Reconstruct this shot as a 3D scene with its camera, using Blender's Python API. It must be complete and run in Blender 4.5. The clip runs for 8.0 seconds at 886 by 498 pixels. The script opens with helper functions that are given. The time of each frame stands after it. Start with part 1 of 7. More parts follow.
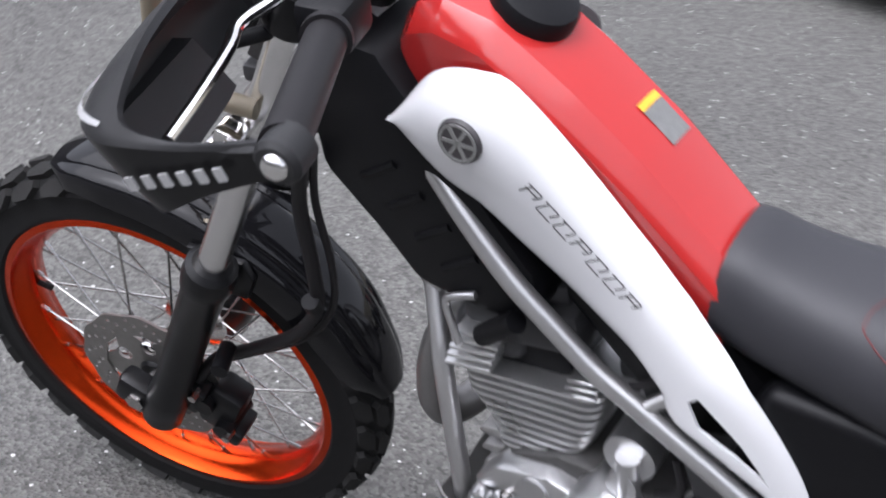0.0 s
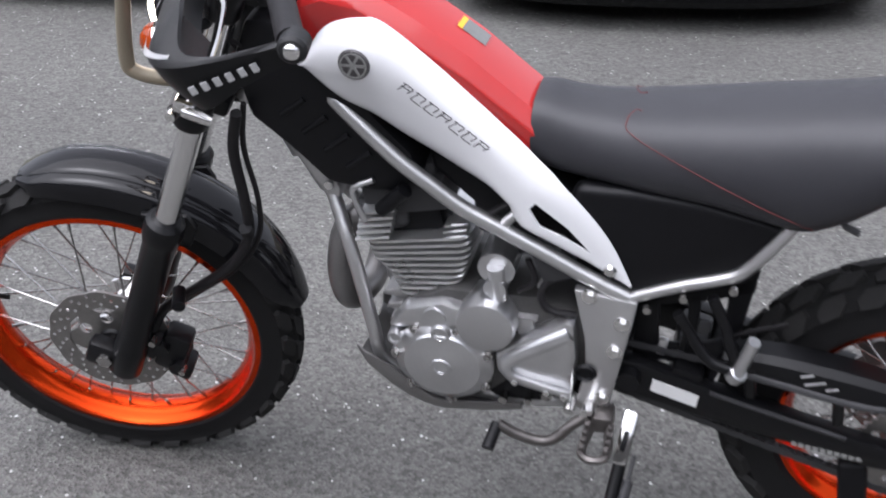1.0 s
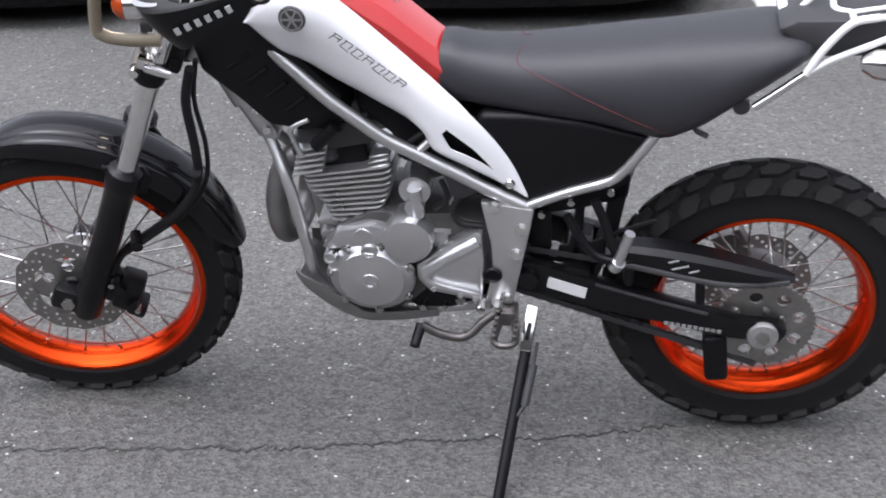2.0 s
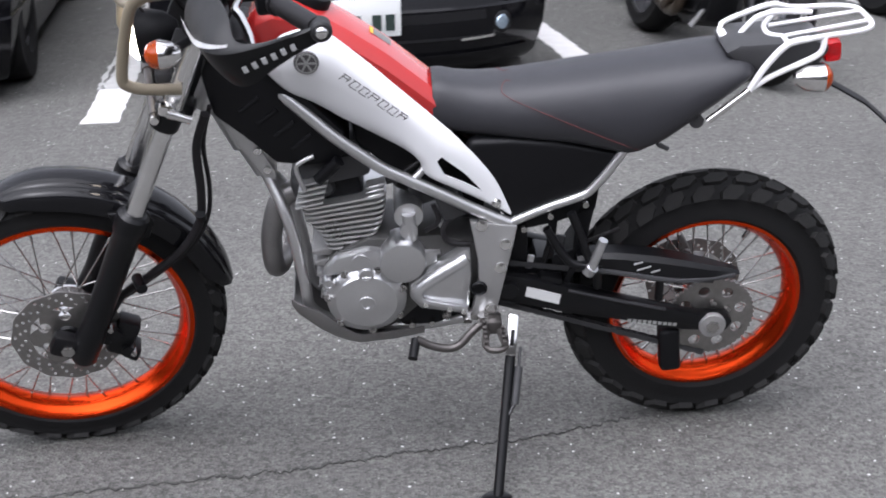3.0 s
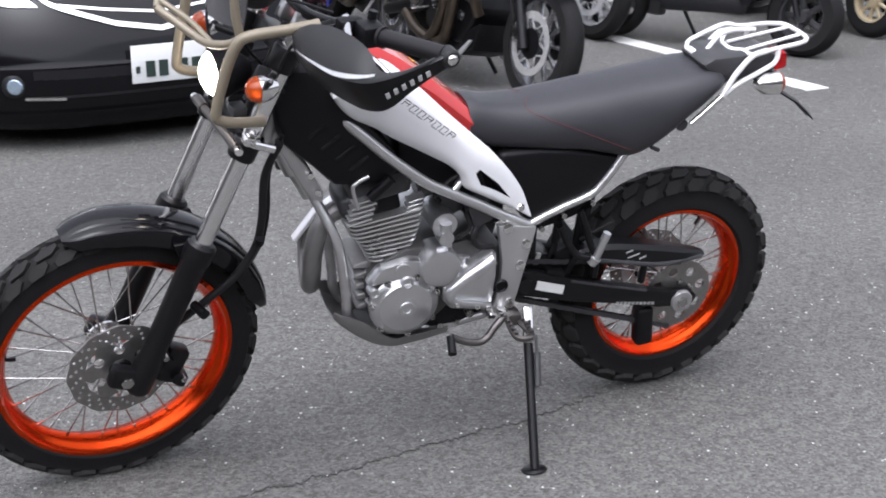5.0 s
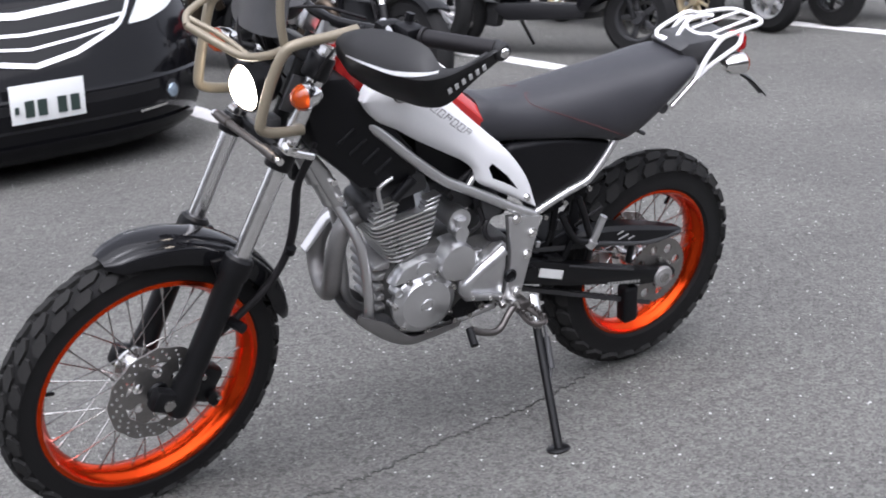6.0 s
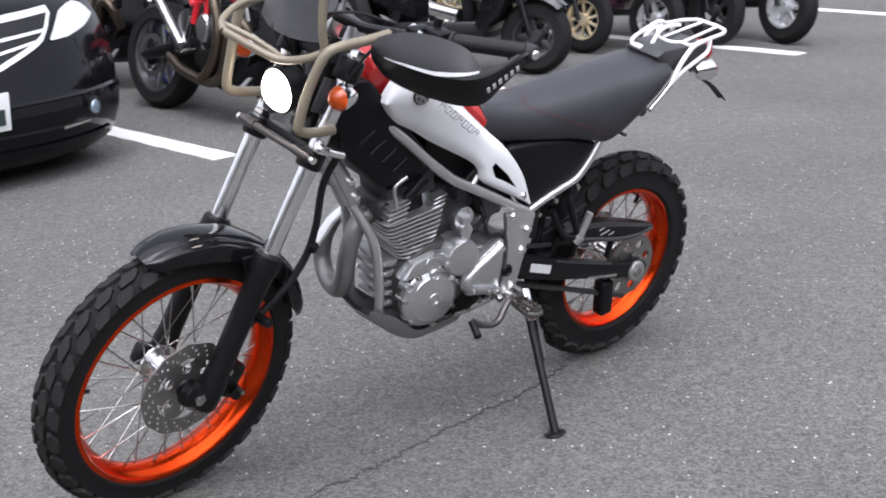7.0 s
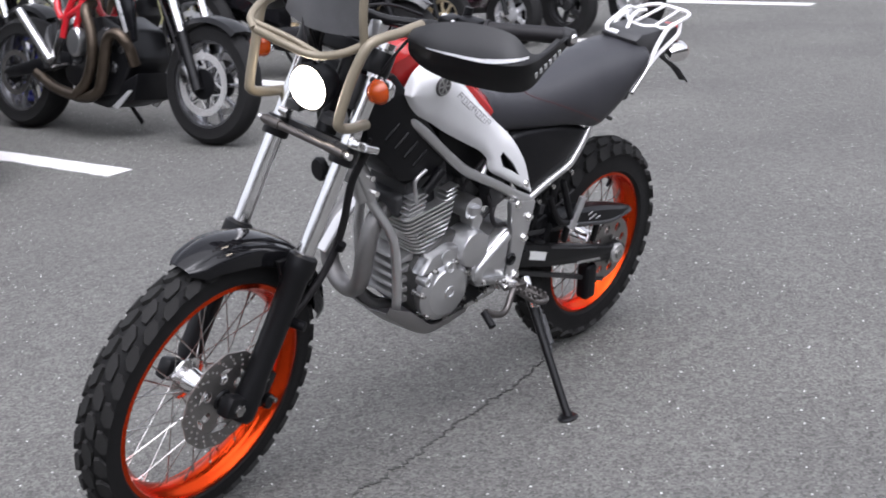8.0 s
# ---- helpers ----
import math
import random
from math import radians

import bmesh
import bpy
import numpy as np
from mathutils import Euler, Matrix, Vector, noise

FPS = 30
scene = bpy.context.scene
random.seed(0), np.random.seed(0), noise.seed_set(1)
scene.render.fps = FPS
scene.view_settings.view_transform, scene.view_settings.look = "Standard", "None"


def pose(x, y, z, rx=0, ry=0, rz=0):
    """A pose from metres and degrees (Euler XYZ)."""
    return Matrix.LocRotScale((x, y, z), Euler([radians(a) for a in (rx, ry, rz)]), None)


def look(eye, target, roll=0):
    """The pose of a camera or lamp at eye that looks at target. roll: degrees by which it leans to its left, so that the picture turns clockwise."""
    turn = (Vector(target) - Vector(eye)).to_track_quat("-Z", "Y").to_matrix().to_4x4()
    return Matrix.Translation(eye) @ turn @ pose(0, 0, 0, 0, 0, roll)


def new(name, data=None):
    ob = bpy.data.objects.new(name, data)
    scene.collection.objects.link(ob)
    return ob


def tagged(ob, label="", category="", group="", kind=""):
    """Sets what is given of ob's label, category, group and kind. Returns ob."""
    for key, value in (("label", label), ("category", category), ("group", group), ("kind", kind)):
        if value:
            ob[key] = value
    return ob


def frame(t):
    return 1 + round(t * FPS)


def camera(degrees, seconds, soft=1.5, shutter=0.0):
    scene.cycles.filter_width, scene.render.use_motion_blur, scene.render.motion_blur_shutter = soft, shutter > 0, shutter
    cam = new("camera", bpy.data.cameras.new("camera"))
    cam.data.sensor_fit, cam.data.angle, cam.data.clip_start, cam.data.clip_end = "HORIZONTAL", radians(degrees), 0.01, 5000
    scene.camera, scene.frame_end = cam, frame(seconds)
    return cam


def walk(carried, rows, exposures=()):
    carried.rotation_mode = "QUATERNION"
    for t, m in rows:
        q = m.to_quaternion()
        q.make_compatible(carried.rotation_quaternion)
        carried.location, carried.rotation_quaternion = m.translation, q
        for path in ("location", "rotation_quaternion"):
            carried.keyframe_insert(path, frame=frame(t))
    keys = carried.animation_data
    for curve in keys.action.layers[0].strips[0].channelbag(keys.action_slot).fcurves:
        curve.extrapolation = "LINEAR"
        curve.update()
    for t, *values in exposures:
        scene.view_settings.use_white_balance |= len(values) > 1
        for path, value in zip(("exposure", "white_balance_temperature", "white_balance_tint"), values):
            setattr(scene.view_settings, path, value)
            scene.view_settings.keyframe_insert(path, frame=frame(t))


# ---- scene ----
cam = camera(37.0, 8.0, soft=1.9, shutter=0.4)
PATH = [
    (0, (-0.303, -1.209, 1.359), (-1.129, 0.314, 0.361), 6.0),
    (0.5, (-0.232, -1.562, 1.362), (-0.878, 0.114, 0.481), 1.2),
    (1, (-0.224, -1.894, 1.386), (-0.713, -0.147, 0.545), -0.4),
    (1.5, (-0.175, -2.176, 1.374), (-0.586, -0.396, 0.559), -0.7),
    (2, (-0.244, -2.323, 1.374), (-0.522, -0.51, 0.576), -1.1),
    (2.2, (-0.266, -2.385, 1.364), (-0.5, -0.556, 0.589), -0.8),
    (3.3, (-0.82, -2.678, 1.357), (-0.626, -0.803, 0.688), -2.0),
    (3.5, (-0.898, -2.705, 1.379), (-0.653, -0.835, 0.713), -2.5),
    (4, (-1.124, -2.719, 1.392), (-0.741, -0.866, 0.745), -1.4),
    (4.5, (-1.359, -2.727, 1.395), (-0.827, -0.908, 0.755), -1.1),
    (4.7, (-1.419, -2.747, 1.4), (-0.851, -0.939, 0.762), -1.0),
    (5.8, (-1.912, -2.667, 1.385), (-1.04, -0.976, 0.769), -1.8),
    (6, (-2.023, -2.624, 1.374), (-1.089, -0.962, 0.769), -3.0),
    (6.5, (-2.214, -2.586, 1.371), (-1.18, -0.979, 0.78), -2.9),
    (7, (-2.409, -2.558, 1.371), (-1.276, -1.015, 0.792), -2.1),
    (7.5, (-2.579, -2.375, 1.367), (-1.328, -0.93, 0.778), -2.1),
    (8, (-2.767, -2.238, 1.357), (-1.412, -0.888, 0.775), -3.4),
]
walk(cam, [(t, look(eye, target, roll)) for t, eye, target, roll in PATH], exposures=[(0, 1.26, 6000, 15.5), (1, 1.22, 6000, 15.5), (2, 1.26, 6000, 15.5), (4.5, 1.24, 6000, 15.5), (6.3, 1.29, 6010, 15.5), (8, 1.21, 6030, 15.5)])

# ---- sky and sun: a bright overcast day ----
world = bpy.data.worlds.new("overcast_sky")
scene.world = world
world.use_nodes = True
wn, wl = world.node_tree.nodes, world.node_tree.links
sky = wn.new("ShaderNodeTexSky")
sky.sky_type = "NISHITA"
sky.sun_disc = False
sky.sun_elevation, sky.sun_rotation = radians(65), radians(212)
sky.dust_density, sky.air_density = 4.0, 1.0
grey = wn.new("ShaderNodeHueSaturation")
grey.inputs["Saturation"].default_value = 0.12
wl.new(sky.outputs[0], grey.inputs["Color"])
wl.new(grey.outputs[0], wn["Background"].inputs["Color"])
wn["Background"].inputs["Strength"].default_value = 0.15

sun = new("sun", bpy.data.lights.new("sun", "SUN"))
sun.data.energy, sun.data.angle, sun.data.color = 0.9, radians(95), (1.0, 0.97, 0.93)
sun.matrix_world = look((-1.8, -2.9, 7.4), (0, 0, 0))

# ---- materials ----


def node(tree, kind, **sockets):
    n = tree.nodes.new(kind)
    for key, value in sockets.items():
        n.inputs[key.replace("_", " ")].default_value = value
    return n


def surface(name, color, rough=0.5, metal=0.0, grain=400.0, grain_mix=0.12, stain=9.0, stain_mix=0.15, bump=0.0, bump_scale=600.0, coat=0.0, rough_mix=0.12, spec=0.5):
    """A painted, moulded or metal surface with a fine grain, larger stains and a slight relief."""
    mat = bpy.data.materials.new(name)
    mat.use_nodes = True
    tree = mat.node_tree
    bsdf = tree.nodes["Principled BSDF"]
    where = node(tree, "ShaderNodeTexCoord")
    fine = node(tree, "ShaderNodeTexNoise", Scale=grain, Detail=3.0)
    wide = node(tree, "ShaderNodeTexNoise", Scale=stain, Detail=5.0, Roughness=0.6)
    for n in (fine, wide):
        tree.links.new(where.outputs["Object"], n.inputs["Vector"])
    tone = node(tree, "ShaderNodeMath")
    tone.operation = "MULTIPLY_ADD"
    tree.links.new(fine.outputs["Fac"], tone.inputs[0])
    tone.inputs[1].default_value = 2 * grain_mix
    tone.inputs[2].default_value = 1 - grain_mix
    tone2 = node(tree, "ShaderNodeMath")
    tone2.operation = "MULTIPLY_ADD"
    tree.links.new(wide.outputs["Fac"], tone2.inputs[0])
    tone2.inputs[1].default_value = 2 * stain_mix
    tone2.inputs[2].default_value = 1 - stain_mix
    both = node(tree, "ShaderNodeMath")
    both.operation = "MULTIPLY"
    tree.links.new(tone.outputs[0], both.inputs[0])
    tree.links.new(tone2.outputs[0], both.inputs[1])
    tint = node(tree, "ShaderNodeVectorMath")
    tint.operation = "SCALE"
    tint.inputs[0].default_value = color
    tree.links.new(both.outputs[0], tint.inputs["Scale"])
    tree.links.new(tint.outputs[0], bsdf.inputs["Base Color"])
    dull = node(tree, "ShaderNodeMath")
    dull.operation = "MULTIPLY_ADD"
    tree.links.new(wide.outputs["Fac"], dull.inputs[0])
    dull.inputs[1].default_value = 2 * rough_mix
    dull.inputs[2].default_value = rough - rough_mix
    dull.use_clamp = True
    tree.links.new(dull.outputs[0], bsdf.inputs["Roughness"])
    bsdf.inputs["Metallic"].default_value = metal
    bsdf.inputs["Specular IOR Level"].default_value = spec
    bsdf.inputs["Coat Weight"].default_value = coat
    bsdf.inputs["Coat Roughness"].default_value = 0.06
    if bump:
        relief = node(tree, "ShaderNodeTexNoise", Scale=bump_scale, Detail=4.0)
        tree.links.new(where.outputs["Object"], relief.inputs["Vector"])
        push = node(tree, "ShaderNodeBump", Strength=bump, Distance=0.002)
        tree.links.new(relief.outputs["Fac"], push.inputs["Height"])
        tree.links.new(push.outputs[0], bsdf.inputs["Normal"])
    return mat


def asphalt_surface():
    """Worn parking-lot asphalt: dark binder, grey grit, pale chips, broad lighter patches."""
    mat = bpy.data.materials.new("worn_asphalt")
    mat.use_nodes = True
    tree, link = mat.node_tree, mat.node_tree.links.new
    bsdf = tree.nodes["Principled BSDF"]
    where = node(tree, "ShaderNodeTexCoord")
    patch = node(tree, "ShaderNodeTexNoise", Scale=0.8, Detail=6.0, Roughness=0.55)
    mid = node(tree, "ShaderNodeTexNoise", Scale=28.0, Detail=5.0, Roughness=0.7)
    grit = node(tree, "ShaderNodeTexVoronoi", Scale=150.0)
    chip = node(tree, "ShaderNodeTexVoronoi", Scale=95.0)
    for n in (patch, mid, grit, chip):
        link(where.outputs["Object"], n.inputs["Vector"])
    base = node(tree, "ShaderNodeValToRGB")
    base.color_ramp.elements[0].position, base.color_ramp.elements[0].color = 0.3, (0.094, 0.0925, 0.088, 1)
    base.color_ramp.elements[1].position, base.color_ramp.elements[1].color = 0.72, (0.128, 0.126, 0.118, 1)
    link(patch.outputs["Fac"], base.inputs["Fac"])
    speck = node(tree, "ShaderNodeSeparateColor")
    link(grit.outputs["Color"], speck.inputs[0])
    vary = node(tree, "ShaderNodeMath")
    vary.operation = "MULTIPLY_ADD"
    link(speck.outputs[0], vary.inputs[0])
    vary.inputs[1].default_value, vary.inputs[2].default_value = 0.75, 0.62
    vary2 = node(tree, "ShaderNodeMath")
    vary2.operation = "MULTIPLY_ADD"
    link(mid.outputs["Fac"], vary2.inputs[0])
    vary2.inputs[1].default_value, vary2.inputs[2].default_value = 0.9, 0.55
    tone = node(tree, "ShaderNodeMath")
    tone.operation = "MULTIPLY"
    link(vary.outputs[0], tone.inputs[0])
    link(vary2.outputs[0], tone.inputs[1])
    body = node(tree, "ShaderNodeVectorMath")
    body.operation = "SCALE"
    link(base.outputs[0], body.inputs[0])
    link(tone.outputs[0], body.inputs["Scale"])
    pale = node(tree, "ShaderNodeSeparateColor")
    link(chip.outputs["Color"], pale.inputs[0])
    few = node(tree, "ShaderNodeMath")
    few.operation = "GREATER_THAN"
    link(pale.outputs[0], few.inputs[0])
    few.inputs[1].default_value = 0.9
    core = node(tree, "ShaderNodeMath")
    core.operation = "LESS_THAN"
    link(chip.outputs["Distance"], core.inputs[0])
    size = node(tree, "ShaderNodeMath")
    size.operation = "MULTIPLY_ADD"
    link(pale.outputs[1], size.inputs[0])
    size.inputs[1].default_value, size.inputs[2].default_value = 0.3, 0.06
    link(size.outputs[0], core.inputs[1])
    bright = node(tree, "ShaderNodeMath")
    bright.operation = "MULTIPLY"
    link(few.outputs[0], bright.inputs[0])
    link(pale.outputs[2], bright.inputs[1])
    mask = node(tree, "ShaderNodeMath")
    mask.operation = "MULTIPLY"
    link(bright.outputs[0], mask.inputs[0])
    link(core.outputs[0], mask.inputs[1])
    mix = node(tree, "ShaderNodeMix")
    mix.data_type = "RGBA"
    link(mask.outputs[0], mix.inputs[0])
    link(body.outputs[0], mix.inputs[6])
    mix.inputs[7].default_value = (0.62, 0.61, 0.6, 1)
    link(mix.outputs[2], bsdf.inputs["Base Color"])
    bsdf.inputs["Roughness"].default_value = 0.88
    bsdf.inputs["Specular IOR Level"].default_value = 0.2
    high = node(tree, "ShaderNodeMath")
    high.operation = "ADD"
    link(grit.outputs["Distance"], high.inputs[0])
    link(mid.outputs["Fac"], high.inputs[1])
    push = node(tree, "ShaderNodeBump", Strength=0.55, Distance=0.006)
    link(high.outputs[0], push.inputs["Height"])
    link(push.outputs[0], bsdf.inputs["Normal"])
    return mat


def glow_surface(name, color, strength):
    mat = bpy.data.materials.new(name)
    mat.use_nodes = True
    bsdf = mat.node_tree.nodes["Principled BSDF"]
    bsdf.inputs["Base Color"].default_value = (*color, 1)
    bsdf.inputs["Emission Color"].default_value = (*color, 1)
    bsdf.inputs["Emission Strength"].default_value = strength
    return mat


def lens_surface(name, color, rough=0.12, through_mix=0.6):
    mat = surface(name, color, rough, grain_mix=0.03, stain_mix=0.06, rough_mix=0.02)
    mat.node_tree.nodes["Principled BSDF"].inputs["Transmission Weight"].default_value = through_mix
    return mat


M_ASPHALT = asphalt_surface()
M_CRACK = surface("crack_filling", (0.05, 0.049, 0.047), 0.95, grain=300, grain_mix=0.4, bump=0.4)
M_LINE = surface("worn_road_paint", (0.62, 0.61, 0.6), 0.75, grain=220, grain_mix=0.22, stain=14, stain_mix=0.22, bump=0.5, bump_scale=300)
M_OLDLINE = surface("grey_worn_road_paint", (0.42, 0.42, 0.41), 0.8, grain=150, grain_mix=0.3, stain=16, stain_mix=0.3, bump=0.5, bump_scale=300)
M_KERB = surface("dark_kerb_concrete", (0.1, 0.1, 0.095), 0.85, grain=120, grain_mix=0.2, stain=4, stain_mix=0.3, bump=0.3)
M_GRASS = surface("dry_yellow_green_grass", (0.12, 0.115, 0.035), 0.8, grain=60, grain_mix=0.3, stain=3, stain_mix=0.35, spec=0.2)
M_SOIL = surface("grassy_soil", (0.085, 0.08, 0.03), 0.9, grain=80, grain_mix=0.3, stain=4, stain_mix=0.4, bump=0.5)
M_RUBBER = surface("tyre_rubber", (0.0075, 0.0073, 0.0075), 0.78, grain=500, grain_mix=0.25, stain=22, stain_mix=0.35, bump=0.25, spec=0.25)
M_ORANGE = surface("orange_anodised_rim", (0.66, 0.052, 0.005), 0.24, metal=0.95, grain_mix=0.04, stain_mix=0.1, rough_mix=0.08)
M_STEEL = surface("spoke_steel", (0.42, 0.41, 0.4), 0.25, metal=1.0)
M_CHROME = surface("chrome", (0.8, 0.79, 0.78), 0.14, metal=1.0, grain_mix=0.03, stain_mix=0.08, rough_mix=0.05)
M_FORK = surface("grey_fork_tube", (0.78, 0.775, 0.77), 0.2, metal=1.0, grain_mix=0.06, stain_mix=0.1)
M_ALU = surface("cast_aluminium", (0.6, 0.6, 0.605), 0.3, metal=0.95, grain=260, grain_mix=0.05, stain=16, stain_mix=0.08, bump=0.05, bump_scale=900, rough_mix=0.06)
M_FIN = surface("cast_fin_aluminium", (0.36, 0.355, 0.35), 0.5, metal=0.7, grain=260, grain_mix=0.16, stain=18, stain_mix=0.25, bump=0.2)
M_FRAME = surface("silver_frame_paint", (0.52, 0.517, 0.515), 0.34, metal=0.85, grain=900, grain_mix=0.08, stain=12, stain_mix=0.1)
# engine case darkened so the gaps between its paler covers look shaded
M_CASE = surface("dark_cast_case", (0.1, 0.098, 0.096), 0.45, metal=0.7, grain=260, grain_mix=0.16, stain=18, stain_mix=0.25, bump=0.15)
M_FINEDGE = surface("bright_fin_metal", (0.68, 0.68, 0.675), 0.3, metal=0.85, grain=260, grain_mix=0.08, stain=18, stain_mix=0.12)
M_SKID = surface("dull_skid_metal", (0.24, 0.233, 0.23), 0.42, metal=0.75, grain=500, grain_mix=0.08, stain=14, stain_mix=0.12)
M_TREAD = surface("dusty_tread_rubber", (0.019, 0.0186, 0.0182), 0.85, grain=300, grain_mix=0.25, stain=30, stain_mix=0.3, bump=0.3, spec=0.2)
M_HEADER = surface("header_steel", (0.21, 0.203, 0.2), 0.42, metal=0.7, stain=18, stain_mix=0.25)
M_PIPE = surface("heat_dulled_steel", (0.17, 0.16, 0.155), 0.4, metal=0.8, stain=18, stain_mix=0.3)
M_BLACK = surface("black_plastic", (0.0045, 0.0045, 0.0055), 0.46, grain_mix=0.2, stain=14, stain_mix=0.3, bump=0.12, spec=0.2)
M_GUARD = surface("grained_guard_plastic", (0.016, 0.016, 0.017), 0.5, grain_mix=0.2, stain=14, stain_mix=0.2, bump=0.2, bump_scale=1200, spec=0.35)
M_GLOSS = surface("black_gloss_paint", (0.006, 0.006, 0.007), 0.07, grain_mix=0.05, stain_mix=0.1, rough_mix=0.05, spec=0.28)
M_SATIN = surface("satin_black_paint", (0.0045, 0.0045, 0.0052), 0.36, metal=0.0, grain_mix=0.1, stain_mix=0.2, spec=0.25)
M_SEAT = surface("seat_vinyl", (0.023, 0.023, 0.027), 0.45, grain=700, grain_mix=0.2, stain=10, stain_mix=0.12, bump=0.3, bump_scale=900, spec=0.45)
M_WHITE = surface("white_paint", (0.76, 0.76, 0.77), 0.22, grain_mix=0.015, stain_mix=0.025, coat=0.3, rough_mix=0.05)
M_RED = surface("red_paint", (0.43, 0.022, 0.02), 0.2, grain_mix=0.02, stain_mix=0.05, coat=0.5, rough_mix=0.05)
M_THREAD = surface("red_thread", (0.11, 0.02, 0.02), 0.7)
M_CAGE = surface("tan_painted_tube", (0.21, 0.18, 0.13), 0.4, metal=0.15, grain_mix=0.08, stain=18, stain_mix=0.15)
M_RACK = surface("white_painted_tube", (0.8, 0.79, 0.79), 0.28, grain_mix=0.03, stain_mix=0.06, coat=0.3)
M_AMBER = lens_surface("amber_lens", (0.66, 0.09, 0.006))
M_REDLENS = lens_surface("red_lens", (0.75, 0.01, 0.015))
M_INK = surface("dark_grey_ink", (0.055, 0.05, 0.052), 0.45)
M_PALE = surface("pale_ink", (0.33, 0.33, 0.33), 0.5)
M_LABEL = surface("paper_label", (0.62, 0.62, 0.61), 0.55, grain_mix=0.1, stain_mix=0.1)
M_FOIL = surface("grey_sticker_foil", (0.28, 0.28, 0.27), 0.4, metal=0.2)
M_NOTICE = surface("grey_notice_print", (0.17, 0.17, 0.165), 0.5, grain=900, grain_mix=0.3, stain=120, stain_mix=0.3)
M_YELLOW = surface("yellow_sticker_band", (0.8, 0.45, 0.03), 0.5)
M_HOSE = surface("rubber_hose", (0.009, 0.008, 0.009), 0.55, spec=0.3)
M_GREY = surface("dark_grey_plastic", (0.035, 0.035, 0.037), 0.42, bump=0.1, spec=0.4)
M_VISOR = surface("smoky_grey_plastic", (0.065, 0.065, 0.068), 0.35, stain=25, stain_mix=0.3, rough_mix=0.1)
M_CLAMP = surface("worn_dark_metal", (0.1, 0.092, 0.088), 0.32, metal=0.7, stain=30, stain_mix=0.3)
M_LAMP = glow_surface("lit_headlamp", (1.0, 0.86, 0.66), 9.0)
M_DISC = surface("brake_disc_steel", (0.25, 0.24, 0.23), 0.36, metal=0.85, grain=120, grain_mix=0.12, stain=30, stain_mix=0.2)

# ---- builders ----


def part(name, bm, material, parent=None, label="", sharp=38, m=None):
    """Links a bmesh as one mesh object under a thing or a part."""
    if m is not None:
        bm.transform(m)
    bmesh.ops.recalc_face_normals(bm, faces=bm.faces)
    me = bpy.data.meshes.new(name)
    bm.to_mesh(me)
    bm.free()
    me.materials.append(material)
    me.shade_smooth()
    me.set_sharp_from_angle(angle=radians(sharp))
    ob = new(name, me)
    ob.parent = parent
    if label:
        tagged(ob, label)
    return ob


def again(ob, m, parent=None):
    """Another object on the same mesh."""
    o = new(ob.name.split(".")[0], ob.data)
    o.parent = parent if parent is not None else ob.parent
    o.matrix_basis = m
    return o


def spline(pts, n=5, closed=False):
    """Points along a smooth curve through pts."""
    pts = [Vector(p) for p in pts]
    if len(pts) < 3 or n < 2:
        return pts
    out, count = [], len(pts)
    for i in range(count if closed else count - 1):
        a = pts[i - 1] if closed or i else pts[0] * 2 - pts[1]
        b, c = pts[i], pts[(i + 1) % count]
        d = pts[(i + 2) % count] if closed or i + 2 < count else pts[-1] * 2 - pts[-2]
        for k in range(n):
            t = k / n
            out.append(0.5 * (2 * b + (c - a) * t + (2 * a - 5 * b + 4 * c - d) * t * t + (3 * b - a - 3 * c + d) * t**3))
    if not closed:
        out.append(pts[-1])
    return out


def tube(bm, pts, r, segs=12, n=5, closed=False, flat=1.0):
    """A round tube along a smooth curve; r is a radius or one for each end."""
    path = spline(pts, n, closed)
    count = len(path)
    r0, r1 = r if isinstance(r, tuple) else (r, r)
    side = None
    rings = []
    for i, p in enumerate(path):
        ahead = (path[(i + 1) % count] if closed or i + 1 < count else p) - (path[i - 1] if closed or i else p)
        ahead.normalize()
        if side is None:
            side = ahead.orthogonal().normalized()
        side = (side - ahead * side.dot(ahead)).normalized()
        up = ahead.cross(side)
        rad = r0 + (r1 - r0) * i / max(1, count - 1)
        rings.append([bm.verts.new(p + rad * (math.cos(a) * side + flat * math.sin(a) * up)) for a in (2 * math.pi * k / segs for k in range(segs))])
    pairs = list(zip(rings, rings[1:])) + ([(rings[-1], rings[0])] if closed else [])
    for a, b in pairs:
        for k in range(segs):
            bm.faces.new((a[k], a[(k + 1) % segs], b[(k + 1) % segs], b[k]))
    if not closed:
        bm.faces.new(rings[0][::-1])
        bm.faces.new(rings[-1])
    return bm


def tubes(*runs, **kw):
    bm = bmesh.new()
    for pts, r in runs:
        tube(bm, pts, r, **kw)
    return bm


